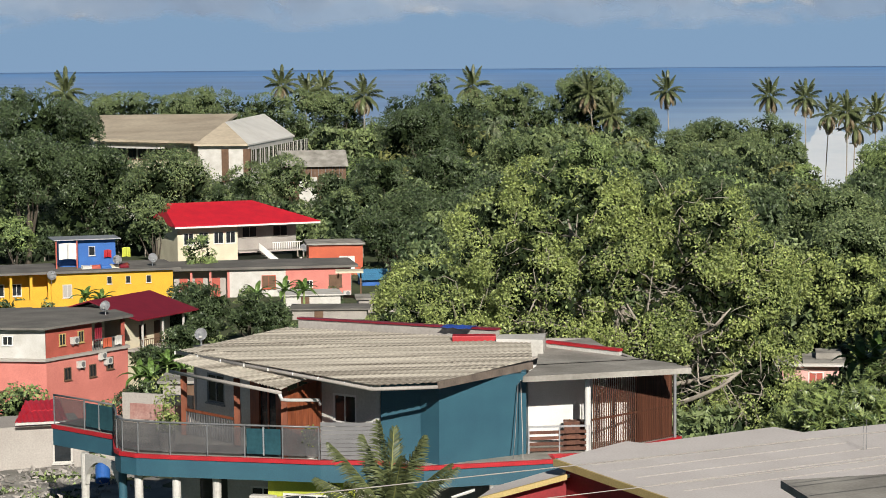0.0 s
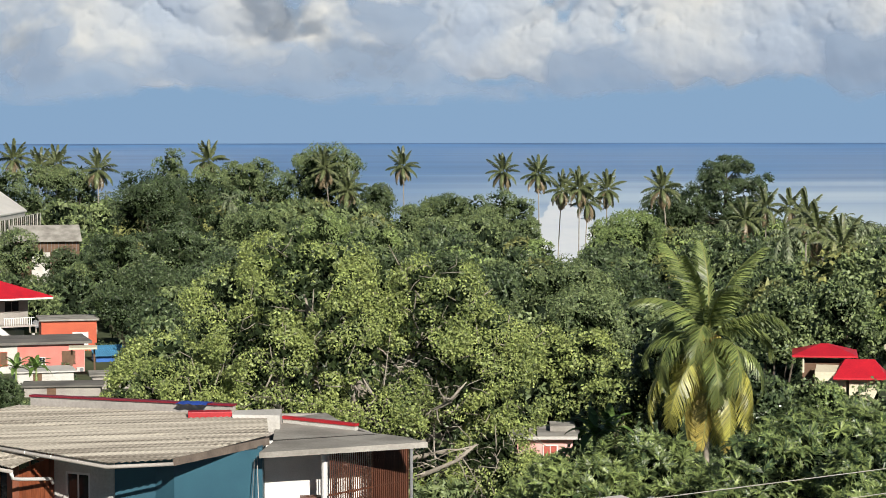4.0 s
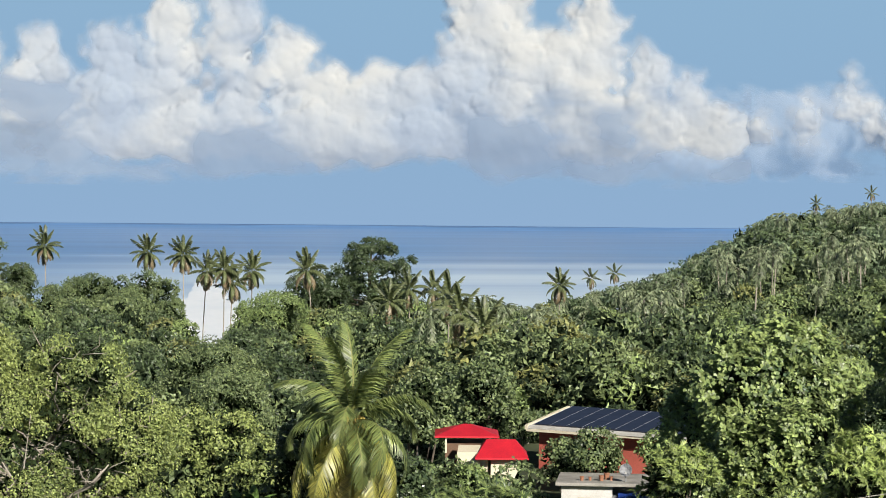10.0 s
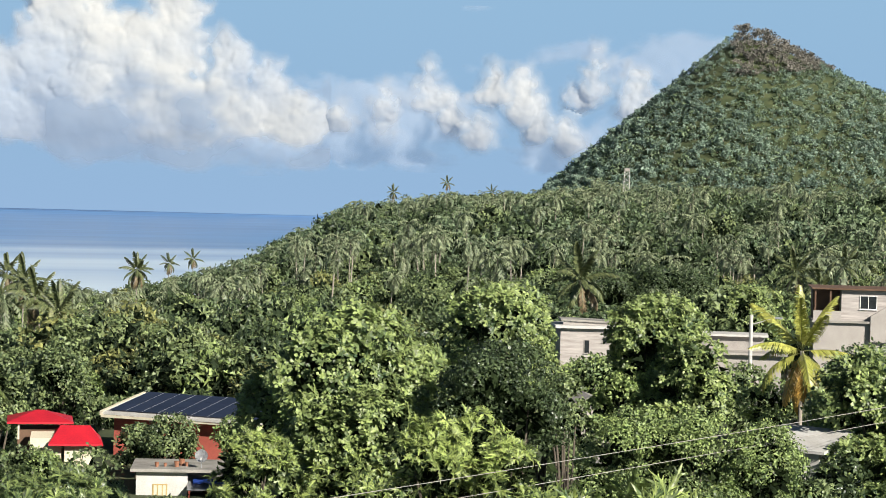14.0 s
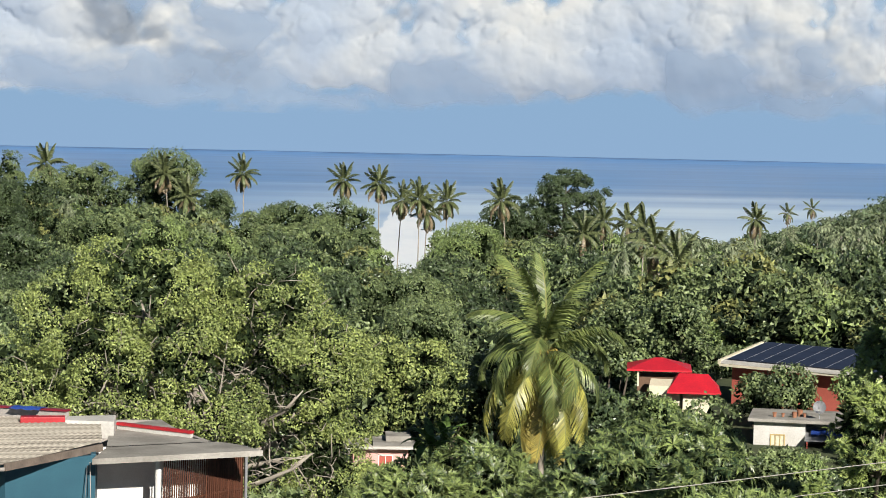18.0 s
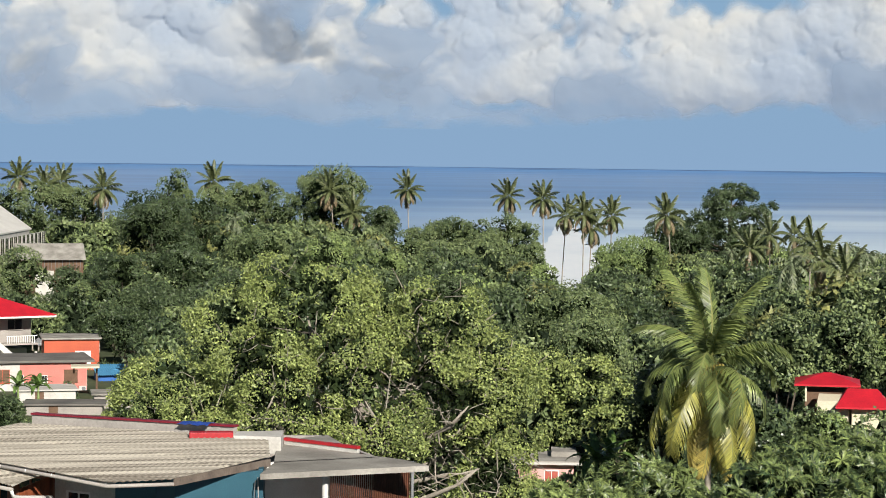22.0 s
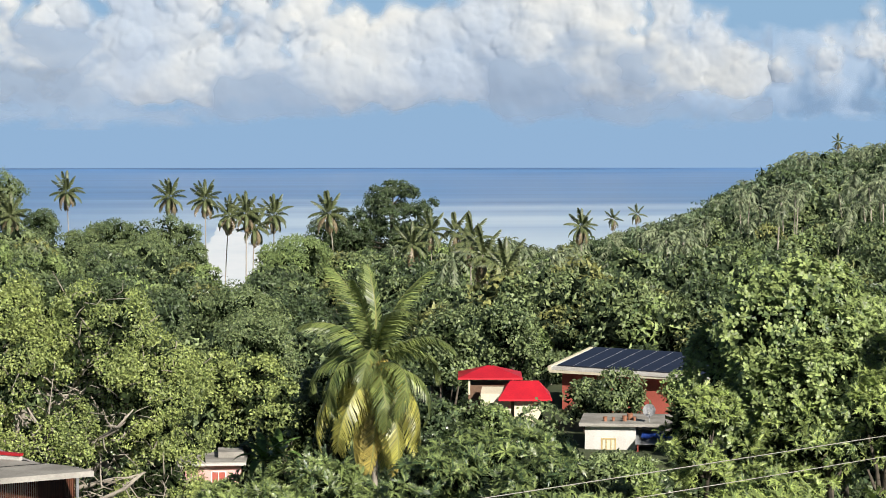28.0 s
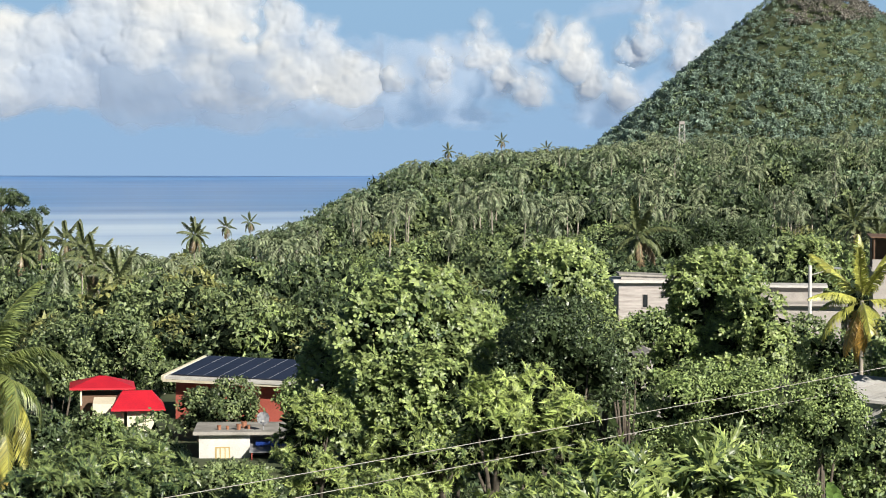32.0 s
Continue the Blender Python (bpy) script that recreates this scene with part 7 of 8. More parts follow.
for b, r, z in ((0.19, 667, 32.0), (-9.66, 640, 35), (-8.99, 640, 33), (-8.42, 640, 33.7), (-7.51, 560, 33.6), (-4.9, 600, 35.0), (-1.69, 590, 33.2), (-1.36, 590, 27.4), (2.64, 630, 31.3), (3.6, 630, 30.6), (4.06, 630, 26.2), (4.6, 610, 27.2), (4.75, 615, 23.5), (5.31, 630, 26.3), (6.83, 555, 28.8), (-15.1, 520, 35.5)):
    p = at(b, r)
    palm(p, z - p.z, 5.7, rng, "tall slender coconut palm above the shore woods", LITE_FRONDS, 26, group="shore palms", lean=(rng.uniform(-1.5, 1.5), 0), trunk_r=0.2)
for b, r, z in ((20.86, 1190, 53.0), (19.51, 1170, 47.5), (22.0, 1220, 49), (13.9, 850, 18.0), (13.2, 830, 16.0), (14.5, 880, 19.0)):
    p = at(b, r)
    palm(p, z - p.z, 4.4, rng, "far tall coconut palm on the ridge", LITE_FRONDS, 16, group="ridge palms", trunk_r=0.24)

KINDS = {"mid": (LEAF_MID, "green broadleaf tree in the village woods"), "dark": (LEAF_DARK, "dark-green broadleaf tree with dense crown"), "bush": (LEAF_BUSH, "leafy green garden tree"), "bright": (LEAF_BUSH, "bright-green rounded broadleaf tree")}
for kind, rows in (("mid", MID_TREES), ("dark", DARK_TREES), ("bush", BUSH_TREES), ("bright", BRIGHT_TREES)):
    mat, lab = KINDS[kind]
    for b, r, w, z in rows:
        p = at(b, r)
        h = max(3.0, z - p.z)
        size = 0.34 * (r / 300) ** 0.6
        n = int(min(9000, 3.2 * w * min(h, 14) / (size * size * 0.5)))
        tree("broadleaf_tree", p, w * 1.05, h, 0.3 if kind == "bush" else min(h * 0.1, 1.5), "blade", mat, n, size, lab, rng, int(60 + 3 * max(w, h * 0.6)), domes=7 if h < 1.2 * w else 12, low=0.6 if h < 1.2 * w else 0.35, group="village trees")

# the tall dark tree by the shore: flat tiers of foliage on spreading limbs
p = at(8.25, 580)
tiers = thing("tiered_tree", Matrix.Translation(p), "tall dark-green tree with flat tiers of foliage", "tree")
top = 36.2 - p.z
C = []
for i in range(90):
    s = rng.random()
    z = top * (0.3 + 0.68 * s)
    reach = 12.0 * (1 - 0.75 * max(0.0, s - 0.55) / 0.45) * rng.uniform(0.25, 1.0)
    a = rng.uniform(0, 2 * math.pi)
    x, y = reach * math.cos(a) + 1.5 * (s - 0.3), reach * math.sin(a)
    for k in range(3):
        C.append((x + rng.normal() * 1.3, y + rng.normal() * 1.3, z - 0.08 * reach + rng.normal() * 0.25, rng.uniform(0.9, 1.7), 0.5))
C = np.array(C)
out = np.column_stack([C[:, 0] * 0.06, C[:, 1] * 0.06, np.full(len(C), 0.6)])
out /= np.linalg.norm(out, axis=1, keepdims=True)
V, F = clump_leaves(rng, C, out, 17000, 0.6, "blade", 0.6)
V2, F2 = inner_leaves(rng, C, 900, 1.3, (0.1, 0.7))
child("crown", mesh_np("crown", np.concatenate([V, V2]), np.concatenate([F, F2 + len(V)]), [LEAF_DARK, CORE_SHADE], True, np.concatenate([np.zeros(len(F)), np.ones(len(F2))])), tiers)
part("trunk", tube([(0, 0, -1), (0.3, 0, top * 0.4), (0.8, 0, top * 0.9)], [0.7, 0.5, 0.15], 8), DARK_BARK, tiers)
for i in range(0, 90, 7):
    e = Vector(C[i * 3, :3])
    b = Vector((0.6, 0, max(2.0, e.z - 3.0)))
    part("limb", tube([b, b.lerp(e, 0.5) + Vector((0, 0, -0.3)), e], [0.25, 0.18, 0.06], 6), DARK_BARK, tiers)

# near breadfruit trees: rosettes of large lobed leaves at the twig ends
def breadfruit(pos, w, h, trunk, stars, leaf, label, blobs=14, per=9, low=0.0, kind="lobed", mat=None):
    t = thing("breadfruit_tree", Matrix.Translation(pos), label, "tree", "breadfruit trees")
    bl, C, out = clump_crown(rng, w, h - trunk - leaf * 0.7, 7 if w > 4 else 5, int(30 + blobs * 2), (0.08, 0.14), 0.9, 0.32)
    bl[:, 2] += trunk
    C[:, 2] += trunk
    k = rng.choice(len(C), stars, p=C[:, 3] ** 2 / (C[:, 3] ** 2).sum())
    d = rng.normal(size=(stars, 3)) + out[k] * 0.8
    d /= np.linalg.norm(d, axis=1, keepdims=True)
    c = C[k, :3] + d * C[k, 3:4] * rng.uniform(0.75, 1.15, (stars, 1))
    axis = d * 0.6 + rng.normal(size=d.shape) * 0.3 + np.array(sun_way) * 0.4
    axis[:, 2] += 0.3
    axis /= np.linalg.norm(axis, axis=1, keepdims=True)
    P, W = np.repeat(c, per, 0), np.repeat(axis, per, 0)
    q = rng.normal(size=P.shape)
    q -= W * (q * W).sum(1, keepdims=True)
    q /= np.linalg.norm(q, axis=1, keepdims=True)
    lift = rng.uniform(-0.1, 0.85, (len(P), 1))
    y = q + W * lift
    y /= np.linalg.norm(y, axis=1, keepdims=True)
    x = np.cross(y, W)
    x /= np.linalg.norm(x, axis=1, keepdims=True)
    R = np.stack([x, y, np.cross(x, y)], 2)
    Vb, Fb = scatter(leaf_proto(kind), P, R, leaf * rng.uniform(0.65, 1.15, len(P)))
    Vk, Fk = inner_leaves(rng, bl, 500, 0.11 * w, (0.3, 0.86))
    index = np.concatenate([np.zeros(len(Fb)), np.ones(len(Fk))])
    child("crown", mesh_np("crown", np.concatenate([Vb, Vk]), np.concatenate([Fb, Fk + len(Vb)]), [mat or LEAF_BREAD, CORE_SHADE], True, index), t, "large lobed glossy leaves in rosettes")
    r0 = 0.03 * h + 0.05
    part("trunk", tube([(0, 0, -0.8), (0.03 * h, 0.02 * h, trunk), (0.02 * h, 0.03 * h, trunk + (h - trunk) * 0.6)], [r0 * 0.7, r0 * 0.6, r0 * 0.3], 8), DARK_BARK, t)
    bm = bmesh.new()
    for b in bl:
        s0 = Vector((0.02 * h, 0.02 * h, h * rng.uniform(0.3, 0.55)))
        e0 = Vector(b[:3])
        tube([s0, s0.lerp(e0, 0.5) + Vector(rng.normal(size=3) * 0.05 * w), e0], [r0 * 0.35, r0 * 0.22, r0 * 0.08], 5, bm)
    part("bough", bm, DARK_BARK, t)
    return t


BF = "breadfruit tree with large lobed glossy leaves"
for b, r, w, z, stars, leaf in ((18.6, 95, 7.6, 40.6, 900, 0.52), (17.9, 92, 5.0, 37.4, 300, 0.5), (19.3, 91, 5.0, 37.6, 300, 0.5), (18.6, 89.9, 5.4, 35.6, 300, 0.5), (17.2, 97, 5.0, 38.6, 320, 0.5), (19.6, 99, 5.0, 39.8, 300, 0.5), (22.3, 118, 6.6, 41.1, 480, 0.5), (22.9, 121, 3.6, 39.6, 220, 0.5), (26.35, 120, 6.0, 40.5, 560, 0.5), (27.2, 116, 4.5, 38.6, 220, 0.5), (16.2, 84, 3.4, 36.4, 240, 0.48), (20.6, 68, 3.0, 38.6, 130, 0.5), (21.6, 69, 3.0, 38.8, 130, 0.5), (22.6, 68, 2.6, 38.0, 110, 0.5), (32.0, 98, 6.2, 39.6, 460, 0.5), (31.4, 94, 4.4, 36.0, 260, 0.45), (28.6, 218, 7.6, 37.8, 380, 0.6), (15.0, 62, 2.6, 35.9, 110, 0.46), (17.6, 64, 2.8, 36.2, 130, 0.46)):
    p = at(b, r)
    h = z - p.z
    breadfruit(p, w, h, h * 0.04, int(stars * (1.3 if r < 90 else 2.2)), leaf * 0.86, BF, int(18 + w * h * 0.5), 8, kind="lobed" if r < 90 else "lobed_far", mat=LEAF_BREAD if r < 90 else LEAF_BREAD_FAR)
# the nearer belt of breadfruit tops along the foot of the slope
belt = ((3.6, 84, 4.0, 31.9), (4.9, 80, 4.5, 33.4), (6.0, 83, 4.5, 34.0), (7.6, 78, 3.6, 33.4), (9.0, 72, 4.0, 35.4), (10.1, 74, 4.0, 36.0), (11.2, 75, 4.2, 36.1), (12.2, 70, 4.2, 36.0), (9.8, 58, 4.0, 35.4), (11.4, 56, 4.0, 36.0), (13.0, 60, 4.0, 36.2), (13.9, 56, 3.6, 36.6), (15.2, 52, 3.6, 36.7), (16.6, 54, 3.8, 37.0), (18.2, 52, 3.6, 37.4), (19.6, 50, 3.6, 37.8), (12.3, 47, 3.4, 36.6), (14.2, 45, 3.4, 37.2), (16.0, 44, 3.2, 37.7), (17.8, 43, 3.2, 38.1), (20.4, 44, 3.0, 38.6), (22.2, 43, 3.0, 39.3), (24.0, 44, 3.0, 39.6))
for b, r, w, z in belt:
    p = at(b, r)
    h = max(2.2, z - p.z)
    # below bearing 14 the leaf colour itself holds the shade
    breadfruit(p, w * 1.15, h, h * 0.06, int(20 * w * w * (58 / r) ** 0.5), 0.52, BF, 18, 8, mat=LEAF_BREAD_SHADE if b < 14 else LEAF_BREAD)
for b, r, z in ((23.9, 38, 40.0), (25.2, 38.5, 40.5), (26.4, 39, 40.4), (22.4, 37, 39.2)):
    p = at(b, r)
    breadfruit(p, 2.6, max(2, z - p.z), 0.6, 110, 0.62, "young breadfruit tree with bright lobed leaves", 8)

# the shrub at bearing 7.9 is added; its dark leaves stand for shade
for b, r, w, z, n, s, mat, lab in ((22.4, 90, 6.0, 39.6, 20000, 0.15, LEAF_DARK, "dense dark glossy tree with sparkling leaves"), (25.6, 80, 4.8, 38.1, 14000, 0.12, LEAF_BUSH, "dense rounded green tree with fine leaves"), (27.4, 80, 5.0, 37.9, 14000, 0.12, LEAF_BUSH, "dense rounded green tree with fine leaves"), (28.9, 82, 4.2, 37.4, 14000, 0.12, LEAF_BUSH, "dense rounded green tree with fine leaves"), (11.95, 108, 4.6, 32.9, 5000, 0.22, LEAF_MID, "rounded feathery green tree"), (14.0, 145, 4.4, 31.0, 3600, 0.24, LEAF_MID, "clipped rounded tree beside the solar house"), (13.2, 146, 3.4, 30.2, 2400, 0.24, LEAF_MID, "clipped rounded tree beside the solar house"), (15.6, 147, 3.0, 30.6, 2200, 0.24, LEAF_BUSH, "young leafy tree by the solar house"), (7.9, 105, 3.8, 29.2, 3600, 0.24, LEAF_DARK, "dark shrub in the shade of the palm"), (6.4, 100, 3.6, 31.4, 3000, 0.26, LEAF_DARK, "dark shrub in the shade of the palm"), (9.0, 119, 4.6, 32.2, 3600, 0.26, LEAF_DARK, "dark tree behind the coconut palm"), (6.7, 118, 4.5, 34.0, 3600, 0.26, LEAF_DARK, "dark tree behind the coconut palm"), (30.9, 140, 4.5, 34.4, 3000, 0.28, LEAF_DARK, "dark shrub below the grey house"), (29.2, 155, 5.0, 33.6, 3000, 0.28, LEAF_BUSH, "bright low tree beside the palm"), (23.95, 116, 2.6, 36.2, 3200, 0.22, LEAF_MID, "green tree before the block house"), (25.3, 118, 3.4, 36.2, 3600, 0.22, LEAF_BUSH, "green tree before the block house"), (24.35, 118, 3.4, 33.9, 3000, 0.26, LEAF_MID, "green tree before the raw block house"), (23.5, 122, 3.4, 36.2, 3600, 0.26, LEAF_MID, "green tree before the block house"), (24.6, 168, 6.0, 34.0, 3600, 0.3, LEAF_BUSH, "green tree behind the raw block house"), (25.6, 126, 4.2, 36.0, 3600, 0.26, LEAF_BUSH, "green tree before the block house"), (9.6, 160, 6.0, 33.6, 4500, 0.3, LEAF_MID, "green tree behind the red-roofed house"), (11.3, 172, 6.0, 34.0, 4500, 0.3, LEAF_MID, "green tree behind the red-roofed house"), (10.35, 139, 4.0, 29.5, 2200, 0.26, LEAF_MID, "leafy shrub before the red-roofed house"), (11.25, 137, 4.0, 28.8, 2200, 0.26, LEAF_BUSH, "leafy shrub before the red-roofed house"), (9.5, 141, 3.4, 29.2, 2200, 0.26, LEAF_BUSH, "leafy shrub before the red-roofed house"), (13.4, 120, 2.6, 26.8, 1800, 0.24, LEAF_MID, "low shrub below the white hut"), (14.5, 120, 2.6, 26.7, 1800, 0.24, LEAF_BUSH, "low shrub below the white hut"), (24.6, 172, 6.5, 33.0, 2800, 0.34, LEAF_MID, "green tree below the block house"), (28.4, 176, 6.5, 33.1, 2800, 0.34, LEAF_MID, "green tree below the long shed"), (31.4, 188, 8.0, 34.4, 2800, 0.36, LEAF_DARK, "dark tree below the grey villa"), (29.6, 87, 3.0, 34.9, 2600, 0.2, LEAF_BUSH, "shrub before the white bungalow"), (29.1, 88, 2.4, 34.7, 2000, 0.2, LEAF_MID, "shrub before the white bungalow"), (30.2, 88, 2.6, 34.8, 2200, 0.2, LEAF_MID, "shrub before the white bungalow"), (31.0, 152, 5.0, 33.6, 2800, 0.28, LEAF_DARK, "dark tree below the grey villa"), (32.0, 156, 5.0, 33.8, 2800, 0.28, LEAF_MID, "green tree below the grey villa"), (10.8, 138, 3.4, 29.2, 2200, 0.24, LEAF_BUSH, "leafy shrub before the red-roofed house"), (30.7, 90, 3.6, 35.4, 2200, 0.24, LEAF_DARK, "dark shrub beside the white bungalow"), (-16.4, 150, 6.0, 23.4, 6000, 0.26, LEAF_BUSH, "leafy tree below the salmon house"), (4.7, 163, 7.0, 30.4, 8000, 0.24, LEAF_BIG, "bright-green tree behind the pink bungalow"), (5.6, 150, 5.0, 29.6, 5000, 0.24, LEAF_BIG, "bright-green tree beside the pink bungalow"), (3.5, 168, 6.0, 30.4, 6000, 0.24, LEAF_BIG, "bright-green tree behind the pink bungalow"), (3.3, 140, 3.4, 23.1, 2400, 0.22, LEAF_BUSH, "green shrub before the pink bungalow"), (4.0, 139, 3.4, 23.0, 2400, 0.22, LEAF_BUSH, "green shrub before the pink bungalow")):
    p = at(b, r)
    h = max(2, z - p.z)
    tree("leafy_tree", p, w, h, min(1.0, h * 0.15), "spray", mat, int(n * 0.8), s, lab, rng, 110, domes=9, low=0.3)


def banana(pos, h, rng, label, n=11):
    """A banana plant: soft stem and long arching paddle leaves, each a part."""
    t = thing("banana_plant", Matrix.Translation(pos), label, "banana plant", "banana plants")
    part("stem", tube([(0, 0, -0.4), (0.05, 0, h * 0.3), (0.05, 0.05, h * 0.55)], [0.16, 0.13, 0.08], 8), LEAF_BUSH, t)
    for i in range(n):
        a, s = i * 2.4 + rng.uniform(-0.3, 0.3), i / n
        L, Wd = min(h * rng.uniform(0.45, 0.62), rng.uniform(1.7, 2.3)), 0.26 * min(1.0, h / 3.5)
        e = radians(78 - 70 * s)
        V, F = [], []
        y = z = 0.0
        for k in range(8):
            u = k / 7
            wv = Wd * math.sin(math.pi * min(0.97, u * 0.85 + 0.12)) ** 0.7
            V += [(-wv, y, z + wv * 0.35), (0, y, z), (wv, y, z + wv * 0.35)]
            y += math.cos(e) * L / 7
            z += math.sin(e) * L / 7
            e -= 0.17 + 0.1 * s
        for k in range(7):
            q = k * 3
            F += [(q, q + 1, q + 4), (q, q + 4, q + 3), (q + 1, q + 2, q + 5), (q + 1, q + 5, q + 4)]
        child("leaf", mesh_np("leaf", V, F, [LEAF_BANANA]), t, "", Matrix.Translation((0.05, 0.03, h * 0.5)) @ Matrix.Rotation(a, 4, "Z"))
    return t


for b, r, zt in ((-13.0, 178, 21.6), (-12.6, 182, 21.4), (-12.2, 176, 21.2), (-13.3, 184, 21.8), (-16.2, 170, 21.3), (-16.5, 166, 20.2), (-15.9, 172, 20.6), (-9.6, 228, 23.2), (-9.1, 230, 22.8), (-14.6, 232, 21.8), (-14.2, 231, 21.4), (-10.3, 226, 22.8), (29.4, 62, 38.0), (29.8, 61, 37.4), (30.9, 120, 36.0), (5.0, 126, 31.0), (5.4, 128, 31.2)):
    p = at(b, r)
    banana(p, max(2.0, zt - p.z), rng, "banana plant with long arching green leaves")

# undergrowth that fills the slope between the trees
P = spots(rng, 360, -9, 33, 60, 200, 0.25, 0.5, lambda b, r: r > 96 and not (11.5 < b < 17.5 and r < 165) and not (-9 < b < -5 and r < 105) and not (22.5 < b and r > 140 and r < 205) and not (9.2 < b < 12.2 and r < 152) and not (2.8 < b < 4.6 and r < 155))
thicket = [tree_proto(rng, 10, 7, 0.5, 170, 1.5, 24, m, 4, 30) for m in (0, 3, 0)]
under = [tree_proto(rng, 10, 7, 0.5, 560, 0.8, 45, m) for m in (0, 3, 0)]
wood("undergrowth", "mixed green shrubs filling the slope", P, under, WOOD_MATS, rng, rng.integers(0, 3, len(P)), 0.06)
P = spots(rng, 90, 11.5, 17.5, 98, 124, 0.14, 0.26) + spots(rng, 110, 12.0, 17.5, 121, 134, 0.1, 0.19)
wood("low_scrub", "low green scrub below the huts", P, thicket, WOOD_MATS, rng, rng.integers(0, 3, len(P)), 0.06)
P = spots(rng, 130, -15.6, -12.6, 98, 150, 0.1, 0.19)
wood("slope_scrub", "low green scrub on the slope below the salmon house", P, thicket, WOOD_MATS, rng, rng.integers(0, 3, len(P)), 0.06)
P = spots(rng, 200, -8.4, 11.5, 150, 340, 0.6, 0.85, lambda b, r: not (b < -6.8 and r < 300) and not (9 < b < 11.5 and r < 175))
wood("valley_woods", "dense green trees in the valley behind the houses", P, near_kinds, WOOD_MATS, rng, rng.choice((0, 2, 5, 2, 5, 3), len(P)))
P = spots(rng, 90, -19, -8.6, 300, 345, 0.5, 0.75)
wood("village_edge_woods", "dark-green trees behind the village", P, near_kinds, WOOD_MATS, rng, rng.choice((2, 5, 2, 3), len(P)))
P = spots(rng, 150, -19, -7, 160, 300, 0.12, 0.28, lambda b, r: (int(r) // 17) % 2 == 0)
wood("village_shrubs", "low green shrubs between the village houses", P, thicket, WOOD_MATS, rng, rng.integers(0, 3, len(P)), 0.06)
P = spots(rng, 110, 8, 33, 205, 260, 0.55, 0.8, lambda b, r: b < 22.8 or r > 235) + spots(rng, 70, 12.4, 22.5, 172, 208, 0.4, 0.65)
wood("slope_woods", "green trees on the lower slope", P, near_kinds, WOOD_MATS, rng, rng.integers(0, 8, len(P)))


# ---- clouds and the glowing air backdrop ----
CLOUD_RANGE = 4500.0


def value_noise(u, v, seed):
    """Smooth noise on a plane, -1 to 1."""
    r = np.random.default_rng(seed)
    n = 256
    g = r.uniform(-1, 1, (n, n))
    i, j = np.floor(u).astype(int), np.floor(v).astype(int)
    a, b = u - i, v - j
    a, b = a * a * a * (a * (a * 6 - 15) + 10), b * b * b * (b * (b * 6 - 15) + 10)
    i0, i1, j0, j1 = i % n, (i + 1) % n, j % n, (j + 1) % n
    return (g[i0, j0] * (1 - a) + g[i1, j0] * a) * (1 - b) + (g[i0, j1] * (1 - a) + g[i1, j1] * a) * b


def soften(a, n):
    """A running mean over n cells each way, twice."""
    for k in range(2):
        for axis in (0, 1):
            p = np.pad(a, [(n, n) if x == axis else (0, 0) for x in (0, 1)], mode="edge")
            a = sum(np.take(p, range(q, q + a.shape[axis]), axis) for q in range(2 * n + 1)) / (2 * n + 1)
    return a


def puffs(rng, heaps, size, levels=3):
    """Heaps of round puffs on puffs: rows of bearing, height, depth and radius, in degrees as seen from the balcony."""
    rows = []
    for b, lo, hi, half in heaps:
        n = int(6 + 5.0 * (hi - lo) * half / size)
        for k in range(4):
            rows.append((b, lo + (hi - lo) * (0.12 + 0.2 * k), -1.3, half * (0.72 - 0.1 * k)))
        for i in range(n):
            s = rng.random() ** 0.9
            wide = half * (1 - 0.6 * s ** 1.6)
            rad = size * rng.uniform(0.3, 1.05) * (1 - 0.25 * s)
            e = lo + (hi - lo) * s
            rows.append((b + rng.uniform(-1, 1) * max(0.05, wide - rad * 0.5), max(lo + rad * 0.5, e - rad), rng.uniform(-0.5, 0.5) * size * 1.1 - 0.4 * s, rad))
    out, last = [np.array(rows)], np.array(rows)
    for level, (per, k0, k1) in enumerate(((9, 0.35, 0.6), (7, 0.35, 0.55), (6, 0.3, 0.5))[:levels]):
        p = np.repeat(last, per, 0)
        d = rng.normal(size=(len(p), 3))
        d[:, 1] = np.where(d[:, 1] < -0.4, -d[:, 1], d[:, 1])
        d[:, 2] = np.abs(d[:, 2])
        d /= np.linalg.norm(d, axis=1, keepdims=True)
        rad = p[:, 3] * rng.uniform(k0, k1, len(p))
        last = np.stack([p[:, 0] + d[:, 0] * p[:, 3] * 0.9, p[:, 1] + d[:, 1] * p[:, 3] * 0.9, p[:, 2] + d[:, 2] * p[:, 3] * 0.75, rad], 1)
        out.append(last)
    return np.concatenate(out)


